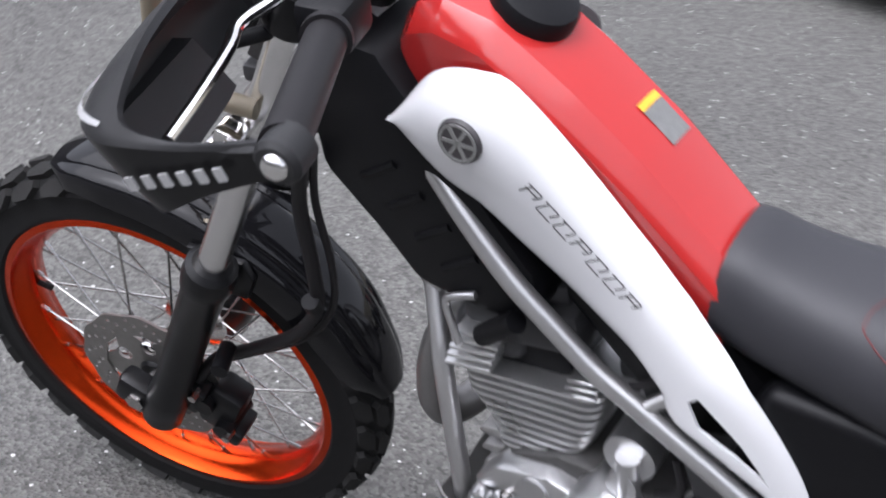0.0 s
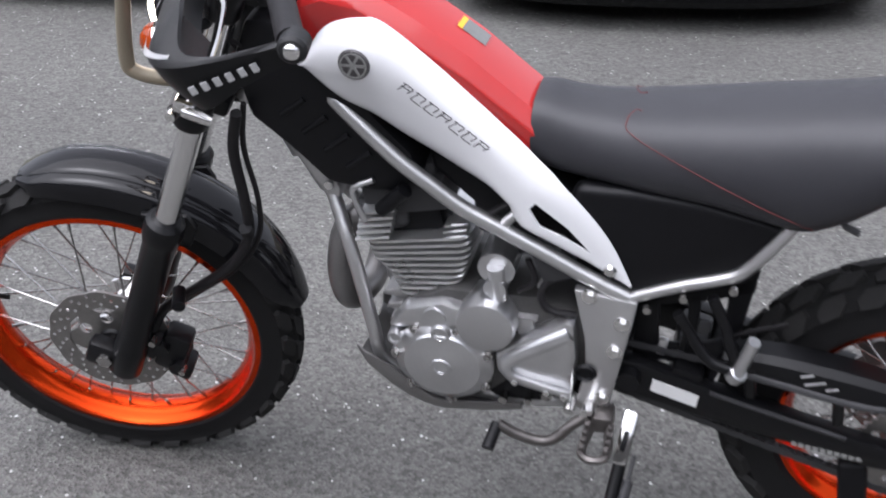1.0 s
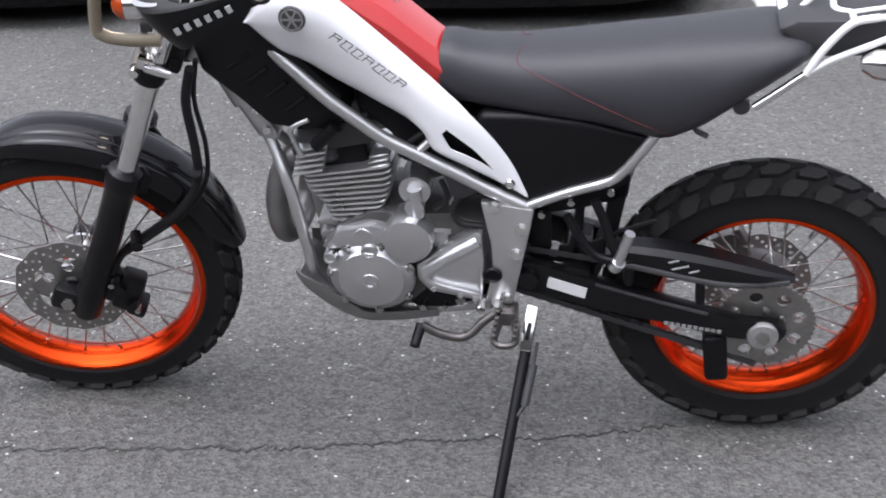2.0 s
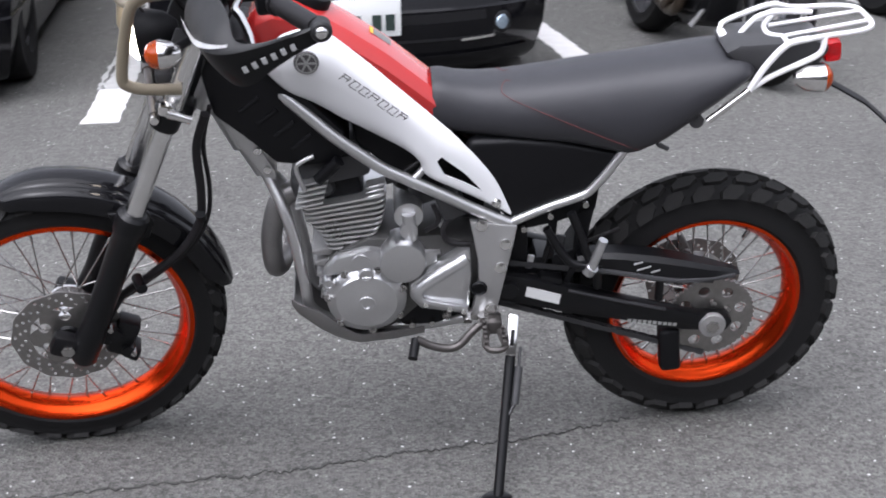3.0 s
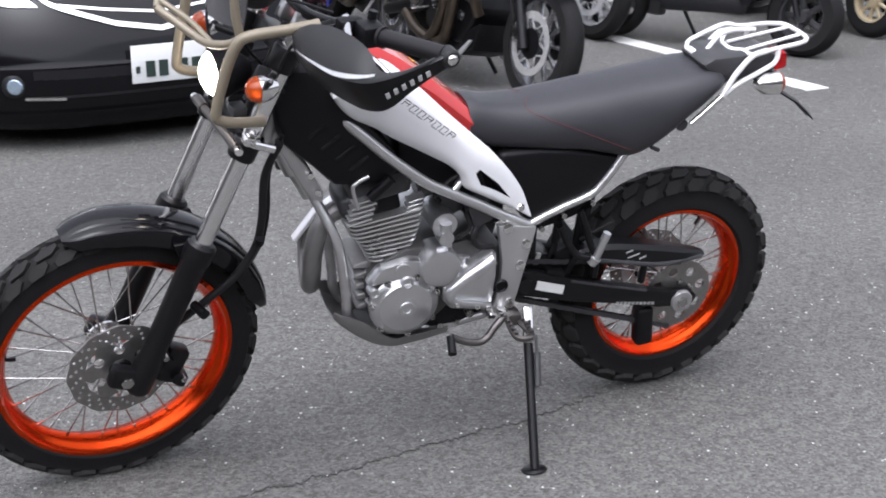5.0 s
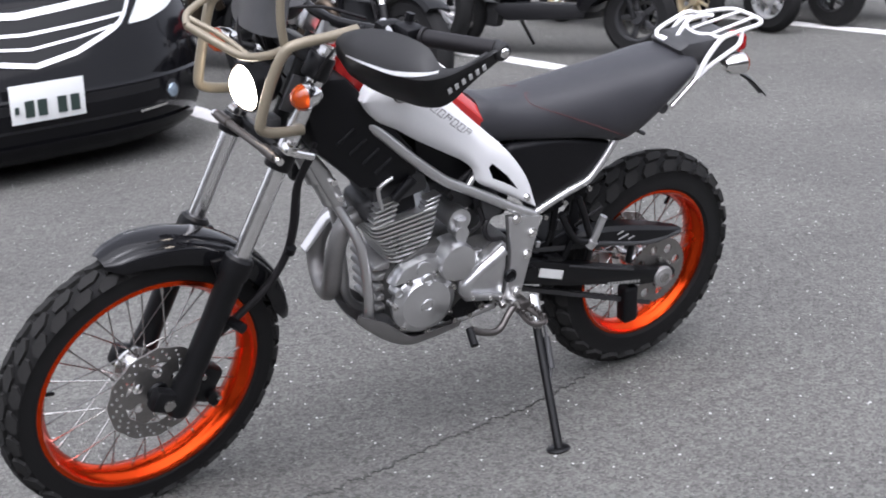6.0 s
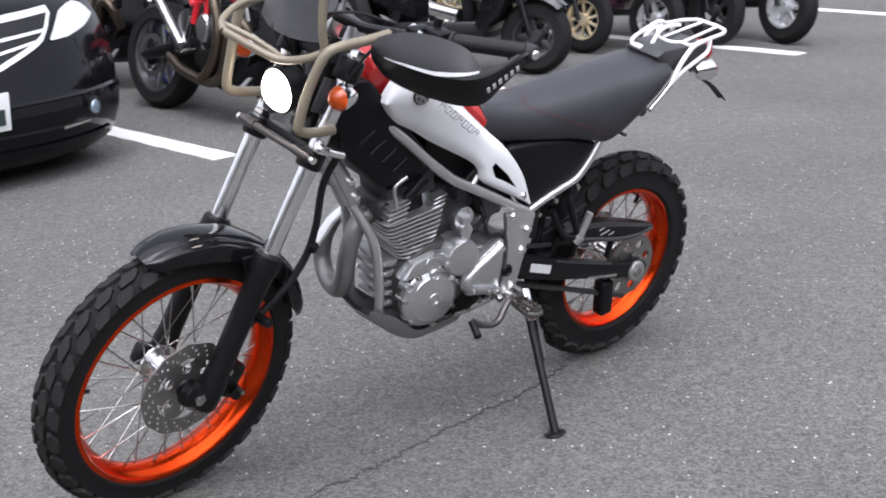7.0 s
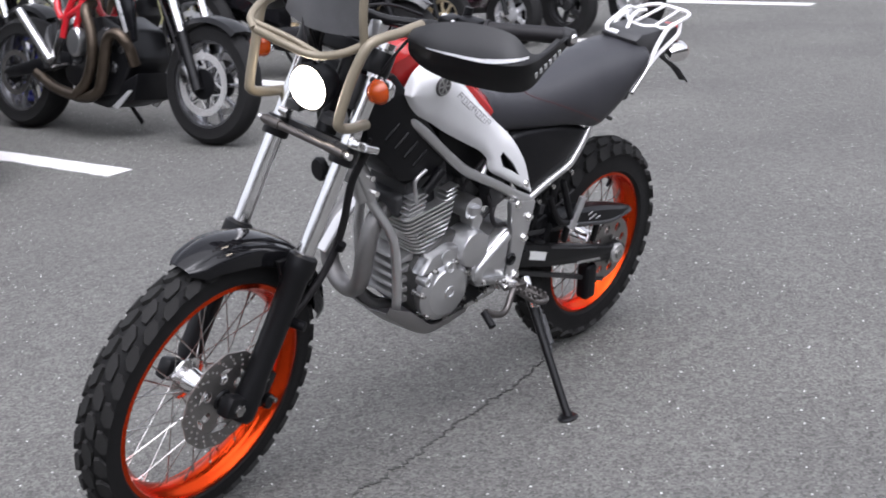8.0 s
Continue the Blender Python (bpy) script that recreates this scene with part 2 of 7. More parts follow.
def lathe(profile, segs=48, loop=False, bm=None, centre=(0, 0, 0)):
    """Turns (radius, y) pairs about the y axis."""
    bm = bm or bmesh.new()
    c = Vector(centre)
    rings = []
    for r, y in profile:
        if r < 1e-6:
            rings.append([bm.verts.new(c + Vector((0, y, 0)))])
        else:
            rings.append([bm.verts.new(c + Vector((r * math.cos(a), y, r * math.sin(a)))) for a in (2 * math.pi * k / segs for k in range(segs))])
    for a, b in list(zip(rings, rings[1:])) + ([(rings[-1], rings[0])] if loop else []):
        for k in range(segs):
            k2 = (k + 1) % segs
            if len(a) == 1 and len(b) == 1:
                continue
            if len(a) == 1:
                bm.faces.new((a[0], b[k2], b[k]))
            elif len(b) == 1:
                bm.faces.new((a[k], a[k2], b[0]))
            else:
                bm.faces.new((a[k], a[k2], b[k2], b[k]))
    if not loop:
        for ring in (rings[0], rings[-1]):
            if len(ring) > 2:
                bm.faces.new(ring)
    return bm


def prism(outline, y0, y1, bevel=0.0, bm=None, seg=2, inset=1.0):
    """A plate with an outline in x and z, between y0 and y1, with rounded edges."""
    own = bmesh.new()
    a = [own.verts.new((x, y0, z)) for x, z in outline]
    mid = Vector((sum(p[0] for p in outline), 0, sum(p[1] for p in outline))) / len(outline)
    b = [own.verts.new((mid.x + (x - mid.x) * inset, y1, mid.z + (z - mid.z) * inset)) for x, z in outline]
    own.faces.new(a)
    own.faces.new(b[::-1])
    for k in range(len(a)):
        j = (k + 1) % len(a)
        own.faces.new((a[k], b[k], b[j], a[j]))
    bmesh.ops.recalc_face_normals(own, faces=own.faces)
    if bevel:
        bmesh.ops.bevel(own, geom=list(own.edges), offset=bevel, segments=seg, affect="EDGES", profile=0.5, clamp_overlap=True)
    return merge(bm, own)


def block(size, m, bevel=0.0, bm=None, seg=2):
    own = bmesh.new()
    bmesh.ops.create_cube(own, size=1.0)
    bmesh.ops.scale(own, vec=size, verts=own.verts)
    if bevel:
        bmesh.ops.bevel(own, geom=list(own.edges), offset=bevel, segments=seg, affect="EDGES", profile=0.5, clamp_overlap=True)
    own.transform(m)
    return merge(bm, own)


def merge(bm, own):
    if bm is None:
        return own
    me = bpy.data.meshes.new("joined")
    own.to_mesh(me)
    own.free()
    bm.from_mesh(me)
    bpy.data.meshes.remove(me)
    return bm


def rod(bm, a, b, r, segs=10):
    return tube(bm, [a, b], r, segs=segs, n=1)


def loft(rings, bm=None, caps=True, closed=True):
    """Skins rings of equal length."""
    bm = bm or bmesh.new()
    vs = [[bm.verts.new(p) for p in ring] for ring in rings]
    for a, b in zip(vs, vs[1:]):
        for k in range(len(a) if closed else len(a) - 1):
            j = (k + 1) % len(a)
            bm.faces.new((a[k], a[j], b[j], b[k]))
    if caps:
        bm.faces.new(vs[0][::-1])
        bm.faces.new(vs[-1])
    return bm


def lerp(pairs, x):
    """Between the nearest of (x, value) pairs."""
    if x <= pairs[0][0]:
        return pairs[0][1]
    for (a, va), (b, vb) in zip(pairs, pairs[1:]):
        if x <= b:
            return va + (vb - va) * (x - a) / (b - a)
    return pairs[-1][1]


def thing(name, label, category, group="", m=None):
    ob = new(name)
    ob.empty_display_size = 0.1
    if m is not None:
        ob.matrix_basis = m
    return tagged(ob, label, category, group)

def holed_plate(outer, holes, thick, bm=None):
    """A flat plate in x and z with round holes (x, z, radius) cut through it."""
    own = bmesh.new()
    edges = []
    for ring in [outer] + [[(cx + r * math.cos(2 * math.pi * k / 12), cz + r * math.sin(2 * math.pi * k / 12)) for k in range(12)] for cx, cz, r in holes]:
        vs = [own.verts.new((x, 0, z)) for x, z in ring]
        edges += [own.edges.new((vs[k], vs[(k + 1) % len(vs)])) for k in range(len(vs))]
    bmesh.ops.triangle_fill(own, use_beauty=True, edges=edges, normal=(0, 1, 0))
    bmesh.ops.recalc_face_normals(own, faces=own.faces)
    bmesh.ops.solidify(own, geom=list(own.faces), thickness=thick)
    mid = sum(v.co.y for v in own.verts) / len(own.verts)
    bmesh.ops.translate(own, verts=own.verts, vec=(0, -mid, 0))
    return merge(bm, own)


def ring_of(r, n=96, turn=0.0, wave=0.0, waves=0):
    return [((r + wave * math.cos(waves * a)) * math.cos(a), (r + wave * math.cos(waves * a)) * math.sin(a)) for a in (turn + 2 * math.pi * k / n for k in range(n))]


def drilled_disc(r_in, r_out, thick, count):
    """A brake disc: a ring with slanted rows of round holes."""
    holes = [(0, 0, r_in)]
    for k in range(count):
        for j, f in enumerate((0.22, 0.5, 0.78)):
            a = 2 * math.pi * (k + 0.33 * j) / count
            r = r_in + (r_out - r_in) * f
            holes.append((r * math.cos(a), r * math.sin(a), 0.0034))
    return holes



# ---- the parking lot ----


def build_ground():
    bm = bmesh.new()
    bmesh.ops.create_grid(bm, x_segments=2, y_segments=2, size=400)
    return tagged(part("ground", bm, M_ASPHALT), "worn grey asphalt of a parking lot with pale chips", "ground", kind="structure")


def paint_line(x, y, length, turn, width=0.14, paint=None, lift=0.004, rag=0.006):
    """A painted bay line that starts at its near end (x, y) and runs back."""
    rng = random.Random(int(x * 100) + 7)
    bm = bmesh.new()
    steps = int(length / 0.05)
    rows = []
    for i in range(steps + 1):
        v = length * i / steps
        jit = [rng.uniform(-rag, rag) for _ in range(2)]
        rows.append([(-width / 2 + jit[0], v, lift), (width / 2 + jit[1], v + rng.uniform(-0.004, 0.004), lift), (width / 2 + jit[1], v, 0.0), (-width / 2 + jit[0], v, 0.0)])
    loft(rows, bm)
    ob = part("bay_line", bm, paint or M_LINE)
    ob.matrix_basis = pose(x, y, 0, rz=turn)
    return tagged(ob, "worn white painted parking bay line on the asphalt", "road marking", "bay lines", "structure")


def crack(points, wide, seed):
    """A thin ragged crack in the asphalt."""
    rng = random.Random(seed)
    path = spline([(x, y, 0) for x, y in points], 34)
    off = 0.0
    rows = []
    for i, p in enumerate(path):
        w = wide * (0.02 + 1.7 * rng.random() ** 2) * (1.0 if p.x < -0.7 else 0.6) * (0.25 if rng.random() < 0.2 else 1.0)
        off = 0.7 * off + rng.uniform(-0.0075, 0.0075)
        rows.append([(p.x, p.y + off - w, 0.003), (p.x, p.y + off + w, 0.003), (p.x, p.y + off + w * 0.8, 0.0), (p.x, p.y + off - w * 0.8, 0.0)])
    ob = part("asphalt_crack", loft(rows), M_CRACK)
    return tagged(ob, "thin dark crack running across the asphalt", "crack", kind="structure")


ground = build_ground()
for lx, ly, ln in ((0.42, 3.0, 3.4), (2.52, 2.9, 3.6), (4.62, 2.98, 3.6), (-3.95, 2.75, 3.3), (6.75, 3.0, 3.6)):
    paint_line(lx, ly, ln, 7.5)
paint_line(-1.83, 2.775, 0.63, 3.4, 0.15)
paint_line(-1.868, 3.42, 2.7, 3.4, 0.13, M_OLDLINE, rag=0.009)
paint_line(-1.958, 3.41, 2.7, 3.4, 0.022, M_OLDLINE, rag=0.011)


def build_kerb_and_bank():
    """A low kerb and a sloping bank of grass behind the bays."""
    bm = bmesh.new()
    for k in range(26):
        block((0.594, 0.14, 0.06), pose(-7.2 + 0.6 * k, 0, 0.03), 0.008, bm, 1)
    kerb = part("kerb", bm, M_KERB)
    kerb.matrix_basis = pose(-2.0, 6.52, 0, rz=6.5)
    tagged(kerb, "low dark concrete kerb behind the parking bays", "kerb", kind="structure")
    rng = random.Random(11)
    rows = []
    for i in range(15):
        v = 0.08 + 6.0 * i / 14
        rows.append([(-8 + 18 * j / 30, v, (0.045 if i == 0 else 0.02) + 0.2 * v + (rng.uniform(-0.04, 0.04) if i else 0)) for j in range(31)])
    bank = part("grass_bank", loft(rows, caps=False, closed=False), M_SOIL)
    bank.matrix_basis = pose(-2.0, 6.52, 0, rz=6.5)
    tagged(bank, "sloping bank of dry yellow-green grass behind a kerb", "bank", kind="structure")
    verts, faces = [], []
    for _ in range(9000):
        x, v = rng.uniform(-7, 3) if rng.random() < 0.7 else rng.uniform(3, 9), rng.uniform(0.1, 3.2)
        z, h, a = 0.01 + 0.2 * v, rng.uniform(0.05, 0.15), rng.uniform(0, 6.28)
        dx, dy = 0.006 * math.cos(a), 0.006 * math.sin(a)
        bx, by = rng.uniform(-0.05, 0.05), rng.uniform(-0.06, 0.02)
        n = len(verts)
        verts += [(x - dx, v - dy, z), (x + dx, v + dy, z), (x + bx, v + by, z + h)]
        faces.append((n, n + 1, n + 2))
    me = bpy.data.meshes.new("grass")
    me.from_pydata(verts, [], faces)
    me.materials.append(M_GRASS)
    grass = new("grass", me)
    grass.matrix_basis = pose(-2.0, 6.52, 0, rz=6.5)
    tagged(grass, "short dry yellow-green grass on the bank", "grass", kind="stuff")


build_kerb_and_bank()
crack([(-2.6, -0.40), (-1.9, -0.31), (-1.49, -0.267), (-1.27, -0.242), (-1.0, -0.208), (-0.88, -0.19), (-0.725, -0.15), (-0.58, -0.125), (-0.45, -0.11), (-0.28, -0.07), (-0.14, -0.016)], 0.0042, 3)

# ---- the trail motorcycle on its side stand ----
LEAN_DEG, STEER_DEG = 11.6, 9.0
BIKE = Matrix.Translation((0, -0.005, 0)) @ Matrix.Rotation(radians(LEAN_DEG), 4, "X")
HEAD = Vector((-0.975, 0, 0.90))
STEER = Matrix.Translation(HEAD) @ Matrix.Rotation(radians(STEER_DEG), 4, Vector((0.4258, 0, 0.9048))) @ Matrix.Translation(-HEAD)
LEG = Matrix.Translation(HEAD + Vector((0, 0, -0.006))) @ Matrix.Rotation(radians(1.3), 4, "X") @ Matrix.Translation(-HEAD) @ STEER
FRONT_AXLE, REAR_AXLE = Vector((-1.319, 0, 0.3205)), Vector((0.0, 0.03, 0.294))
bike = thing("trail_motorcycle", "red and white trail motorcycle leaning on its side stand", "motorcycle", m=BIKE)


def tyre(name, m, R, rim_r, half, count, rows, knob):
    """A knobbly tyre: a round casing under the bike, with raised blocks as parts of it."""

    def skin(sv):
        a = math.pi * (0.5 + 0.5 * sv)
        return rim_r + 0.012 + (R - knob - rim_r - 0.012) * max(0.0, math.sin(a)) ** 0.85, -half * math.cos(a)

    prof = []
    for k in range(17):
        a = math.pi * k / 16
        prof.append((rim_r + 0.012 + (R - knob - rim_r - 0.012) * (math.sin(a) ** 0.85 if 0 < k < 16 else 0.0), -half * math.cos(a) * (1.0 if 2 < k < 14 else 0.86)))
    case = part(name, lathe(prof + [(rim_r + 0.004, half * 0.7), (rim_r + 0.004, -half * 0.7)], 96, loop=True), M_RUBBER, bike, "black knobbly rubber tyre")
    case.matrix_basis = m
    for s0, s1, shift, long in rows:
        span = math.pi / count * long
        mid, hs = 0.5 * (s0 + s1), 0.5 * (s1 - s0)
        side = 1 if mid > 0 else -1
        outline = ((-1, -0.62), (-0.1 * side, -1.0), (1, -0.7), (1, 0.62), (0.1 * side, 1.0), (-1, 0.7))
        bm = bmesh.new()
        base, top = [], []
        for u, v in outline:
            for store, shrink, lift in ((base, 1.0, -0.002), (top, 0.88, knob)):
                r, y = skin(mid + hs * u * shrink)
                nr, ny = skin(mid + hs * u * shrink + 0.01)
                t = Vector((nr - r, ny - y)).normalized()
                out = Vector((t.y, -t.x)) if t.y > 0 else Vector((-t.y, t.x))
                rr, yy = r + lift * out.x, y + lift * out.y
                a = span * (v + 0.3 * u * side) * shrink
                store.append(bm.verts.new((rr * math.cos(a), yy, rr * math.sin(a))))
        bm.faces.new(top)
        for q in range(6):
            bm.faces.new((base[q], base[(q + 1) % 6], top[(q + 1) % 6], top[q]))
        first = part("tread_block", bm, M_TREAD, case, sharp=25)
        first.matrix_basis = Matrix.Rotation(2 * math.pi * shift / count, 4, "Y")
        for k in range(1, count):
            again(first, Matrix.Rotation(2 * math.pi * (k + shift) / count, 4, "Y"))
    return case


def disc_mesh(r_in, r_out, thick, holes=30):
    """A drilled brake disc: a ring of cells with some left open."""
    bm = bmesh.new()
    radii = [r_in, r_in + (r_out - r_in) * 0.22, r_in + (r_out - r_in) * 0.4, r_in + (r_out - r_in) * 0.6, r_in + (r_out - r_in) * 0.78, r_out]
    segs = holes * 4
    grid = [[[bm.verts.new((r * math.cos(2 * math.pi * k / segs), y, r * math.sin(2 * math.pi * k / segs))) for k in range(segs)] for r in radii] for y in (-thick / 2, thick / 2)]

    def gone(i, k):
        return (i == 1 and k % 8 == 0) or (i == 3 and k % 8 == 4) or (i == 2 and k % 8 == 2 and (k // 8) % 2 == 0)

    for i in range(len(radii) - 1):
        for k in range(segs):
            j = (k + 1) % segs
            if gone(i, k):
                for p, q in (((i, k), (i, j)), ((i + 1, j), (i + 1, k)), ((i, j), (i + 1, j)), ((i + 1, k), (i, k))):
                    bm.faces.new((grid[0][p[0]][p[1]], grid[0][q[0]][q[1]], grid[1][q[0]][q[1]], grid[1][p[0]][p[1]]))
                continue
            for side in (0, 1):
                g = grid[side]
                bm.faces.new((g[i][k], g[i][j], g[i + 1][j], g[i + 1][k]))
    for i in (0, len(radii) - 1):
        for k in range(segs):
            j = (k + 1) % segs
            bm.faces.new((grid[0][i][k], grid[0][i][j], grid[1][i][j], grid[1][i][k]))
    return bm


def spoked_wheel(name, axle, m, R, rim_r, half, rim_half, hub_r, hub_half, blocks, rows, knob, valve_deg):
    """Rim with its tyre, hub and single spokes, about an axle along y."""
    at = m @ Matrix.Translation(axle)
    f = rim_r
    profile = [(f + 0.012, -rim_half - 0.004), (f - 0.002, -rim_half - 0.006), (f - 0.006, -rim_half + 0.004), (f - 0.012, -rim_half + 0.009), (f - 0.02, -rim_half * 0.3), (f - 0.022, 0), (f - 0.02, rim_half * 0.3), (f - 0.012, rim_half - 0.009), (f - 0.006, rim_half - 0.004), (f - 0.002, rim_half + 0.006), (f + 0.012, rim_half + 0.004), (f + 0.008, rim_half), (f - 0.008, rim_half * 0.35), (f - 0.008, -rim_half * 0.35), (f + 0.008, -rim_half)]
    wheel = part(name, lathe(profile, 96, loop=True), M_ORANGE, bike, "orange anodised spoked rim")
    wheel.matrix_basis = at
    tyre(name.replace("wheel", "tyre"), at, R, f, half, blocks, rows, knob)
    hub = [(hub_r * 0.45, -hub_half - 0.006), (hub_r, -hub_half), (hub_r, -hub_half + 0.006), (hub_r * 0.62, -hub_half + 0.014), (hub_r * 0.55, 0), (hub_r * 0.62, hub_half - 0.014), (hub_r, hub_half - 0.006), (hub_r, hub_half), (hub_r * 0.45, hub_half + 0.006)]
    part("hub", lathe(hub, 32), M_CHROME, wheel, "polished aluminium hub")
    spoke = None
    for k in range(36):
        side = 1 if k % 2 else -1
        lean_a = (0.62 if (k // 2) % 2 else -0.62)
        a1 = 2 * math.pi * k / 36
        a0 = a1 + lean_a
        p0 = Vector((hub_r * 0.9 * math.cos(a0), side * (hub_half - 0.003), hub_r * 0.9 * math.sin(a0)))
        p1 = Vector(((f - 0.02) * math.cos(a1), side * 0.006, (f - 0.02) * math.sin(a1)))
        d = p1 - p0
        rot = Vector((0, 0, 1)).rotation_difference(d).to_matrix().to_4x4()
        if spoke is None:
            ln = d.length
            bm = bmesh.new()
            rod(bm, (0, 0, 0), (0, 0, ln), 0.0017, 6)
            rod(bm, (0, 0, ln - 0.016), (0, 0, ln + 0.002), 0.0031, 6)
            spoke = part("spoke", bm, M_STEEL, wheel)
            spoke.matrix_basis = Matrix.Translation(p0) @ rot
        else:
            again(spoke, Matrix.Translation(p0) @ rot)
    a = radians(valve_deg)
    bm = bmesh.new()
    rod(bm, ((f - 0.018) * math.cos(a), 0, (f - 0.018) * math.sin(a)), ((f - 0.042) * math.cos(a), 0, (f - 0.042) * math.sin(a)), 0.0045, 8)
    part("valve", bm, M_BLACK, wheel, "black valve cap")
    return wheel


front_wheel = spoked_wheel("front_wheel", FRONT_AXLE, LEG, 0.3215, 0.2445, 0.046, 0.031, 0.047, 0.05, 32,
                           ((-0.295, -0.02, 0.0, 0.87), (0.02, 0.295, 0.5, 0.87), (0.33, 0.62, 0.0, 0.84), (-0.62, -0.33, 0.5, 0.84)), 0.009, 169)
TOE = Matrix.Translation(REAR_AXLE) @ Matrix.Rotation(radians(3), 4, "Z") @ Matrix.Translation(-REAR_AXLE)
rear_wheel = spoked_wheel("rear_wheel", REAR_AXLE, TOE, 0.297, 0.199, 0.053, 0.033, 0.05, 0.04, 28,
                          ((-0.295, -0.02, 0.0, 0.86), (0.02, 0.295, 0.5, 0.86), (0.335, 0.64, 0.0, 0.82), (-0.64, -0.335, 0.5, 0.82)), 0.0105, 60)

# brakes and sprocket
fd = part("brake_disc", holed_plate(ring_of(0.111, wave=0.0016, waves=12), drilled_disc(0.077, 0.111, 0.004, 20), 0.004), M_DISC, front_wheel, "drilled steel brake disc")
fd.location = (0, -0.058, 0)
bm = holed_plate(ring_of(0.07, 72, wave=0.01, waves=6), [(0.05 * math.cos(q), 0.05 * math.sin(q), 0.012) for q in (math.pi / 6 + math.pi / 3 * k for k in range(6))], 0.004)
bm.transform(Matrix.Translation((0, -0.055, 0)))
part("disc_carrier", bm, M_DISC, front_wheel, "grey six-armed disc carrier")
part("axle_boss", lathe([(0.0, -0.062), (0.02, -0.062), (0.024, -0.058), (0.026, -0.054), (0.024, -0.04), (0.0, -0.04)], 24), M_SATIN, front_wheel, "black axle boss")
rd = part("brake_disc", holed_plate(ring_of(0.102, wave=0.0016, waves=12), drilled_disc(0.07, 0.102, 0.004, 18), 0.004), M_DISC, rear_wheel, "drilled steel brake disc")
rd.location = (0, 0.062, 0)
bm = lathe([(0.0, 0.064), (0.05, 0.064), (0.072, 0.062), (0.072, 0.058), (0.0, 0.05)], 30)
part("disc_carrier", bm, M_ALU, rear_wheel)


def sprocket_mesh():
    """A toothed plate with six round holes and a thicker middle."""
    teeth = []
    for k in range(144):
        a = 2 * math.pi * k / 144
        r = (0.088, 0.093, 0.091)[k % 3]
        teeth.append((r * math.cos(a), r * math.sin(a)))
    return holed_plate(teeth, [(0.064 * math.cos(q), 0.064 * math.sin(q), 0.0125) for q in (0.3 + math.pi / 4 * k for k in range(8))], 0.006)


sprocket = part("rear_sprocket", sprocket_mesh(), M_DISC, rear_wheel, "grey steel sprocket with round holes")
sprocket.location = (0, -0.079, 0)
for k in range(6):
    a = 2 * math.pi * (k + 0.5) / 6
    if k == 0:
        bolt = part("sprocket_bolt", lathe([(0, -0.092), (0.007, -0.092), (0.008, -0.084), (0.0, -0.084)], 8), M_STEEL, rear_wheel)
        bolt.location = (0.036 * math.cos(a), 0, 0.036 * math.sin(a))
    else:
        again(bolt, Matrix.Translation((0.036 * math.cos(a), 0, 0.036 * math.sin(a))))

# ---- fork, steered with the wheel ----
FORK_DIR = Vector((0.4258, 0, 0.9048))


def fork_at(z, y):
    """The fork leg's line at a height."""
    return Vector((-1.280 + (z - 0.3205) * 0.4395, y, z))


for side in (-1, 1):
    y = 0.09 * side
    leg_pts = [(0.02, 0.278), (0.028, 0.288), (0.029, 0.34), (0.0255, 0.37), (0.026, 0.47), (0.0275, 0.575), (0.031, 0.582), (0.0325, 0.60), (0.031, 0.616), (0.024, 0.622)]
    bm = bmesh.new()
    rings = []
    for r, z in leg_pts:
        c = fork_at(z, y)
        u, v = Vector((0, 1, 0)), FORK_DIR.cross(Vector((0, 1, 0)))
        rings.append([c + r * (math.cos(t) * u + math.sin(t) * v) for t in (2 * math.pi * k / 20 for k in range(20))])
    loft(rings, bm)
    block((0.075, 0.034, 0.05), Matrix.Translation((FRONT_AXLE.x + 0.004, y, FRONT_AXLE.z)) @ pose(0, 0, 0, ry=25), 0.01, bm)
    part("fork_lower", bm, M_SATIN, bike, "black fork lower leg", m=LEG)
    bm = bmesh.new()
    rod(bm, fork_at(0.60, y), fork_at(1.03, y), 0.0188, 24)
    part("fork_tube", bm, M_FORK, bike, "grey metal fork tube", m=LEG)
    bm = bmesh.new()
    rod(bm, fork_at(1.028, y), fork_at(1.042, y), 0.019, 8)
    part("fork_cap", bm, M_CHROME, bike, m=LEG)
bm = bmesh.new()
rod(bm, FRONT_AXLE + Vector((0, -0.105, 0)), FRONT_AXLE + Vector((0, 0.105, 0)), 0.009, 12)
rod(bm, FRONT_AXLE + Vector((0, 0.1, 0)), FRONT_AXLE + Vector((0, 0.112, 0)), 0.014, 6)
rod(bm, FRONT_AXLE + Vector((0, -0.112, 0)), FRONT_AXLE + Vector((0, -0.1, 0)), 0.014, 6)
part("front_axle", bm, M_STEEL, bike, m=LEG)
bm = bmesh.new()
for zc, h in ((0.815, 0.021), (0.995, 0.024)):
    c = fork_at(zc, 0)
    for s in (-1, 1):
        own = lathe([(0.018, -h), (0.026, -h), (0.028, -h + 0.005), (0.028, h - 0.005), (0.026, h), (0.018, h)], 20)
        own.transform(Matrix.Translation(fork_at(zc, 0.09 * s)) @ Matrix.Rotation(radians(25.2), 4, "Y") @ Matrix.Rotation(radians(90), 4, "X"))
        merge(bm, own)
    block((0.055, 0.15, h * 1.5), Matrix.Translation(c + Vector((0.022, 0, 0))) @ pose(0, 0, 0, ry=25.2), 0.008, bm)
rod(bm, fork_at(0.79, 0) + Vector((0.045, 0, 0)), fork_at(1.02, 0) + Vector((0.045, 0, 0)), 0.024, 16)
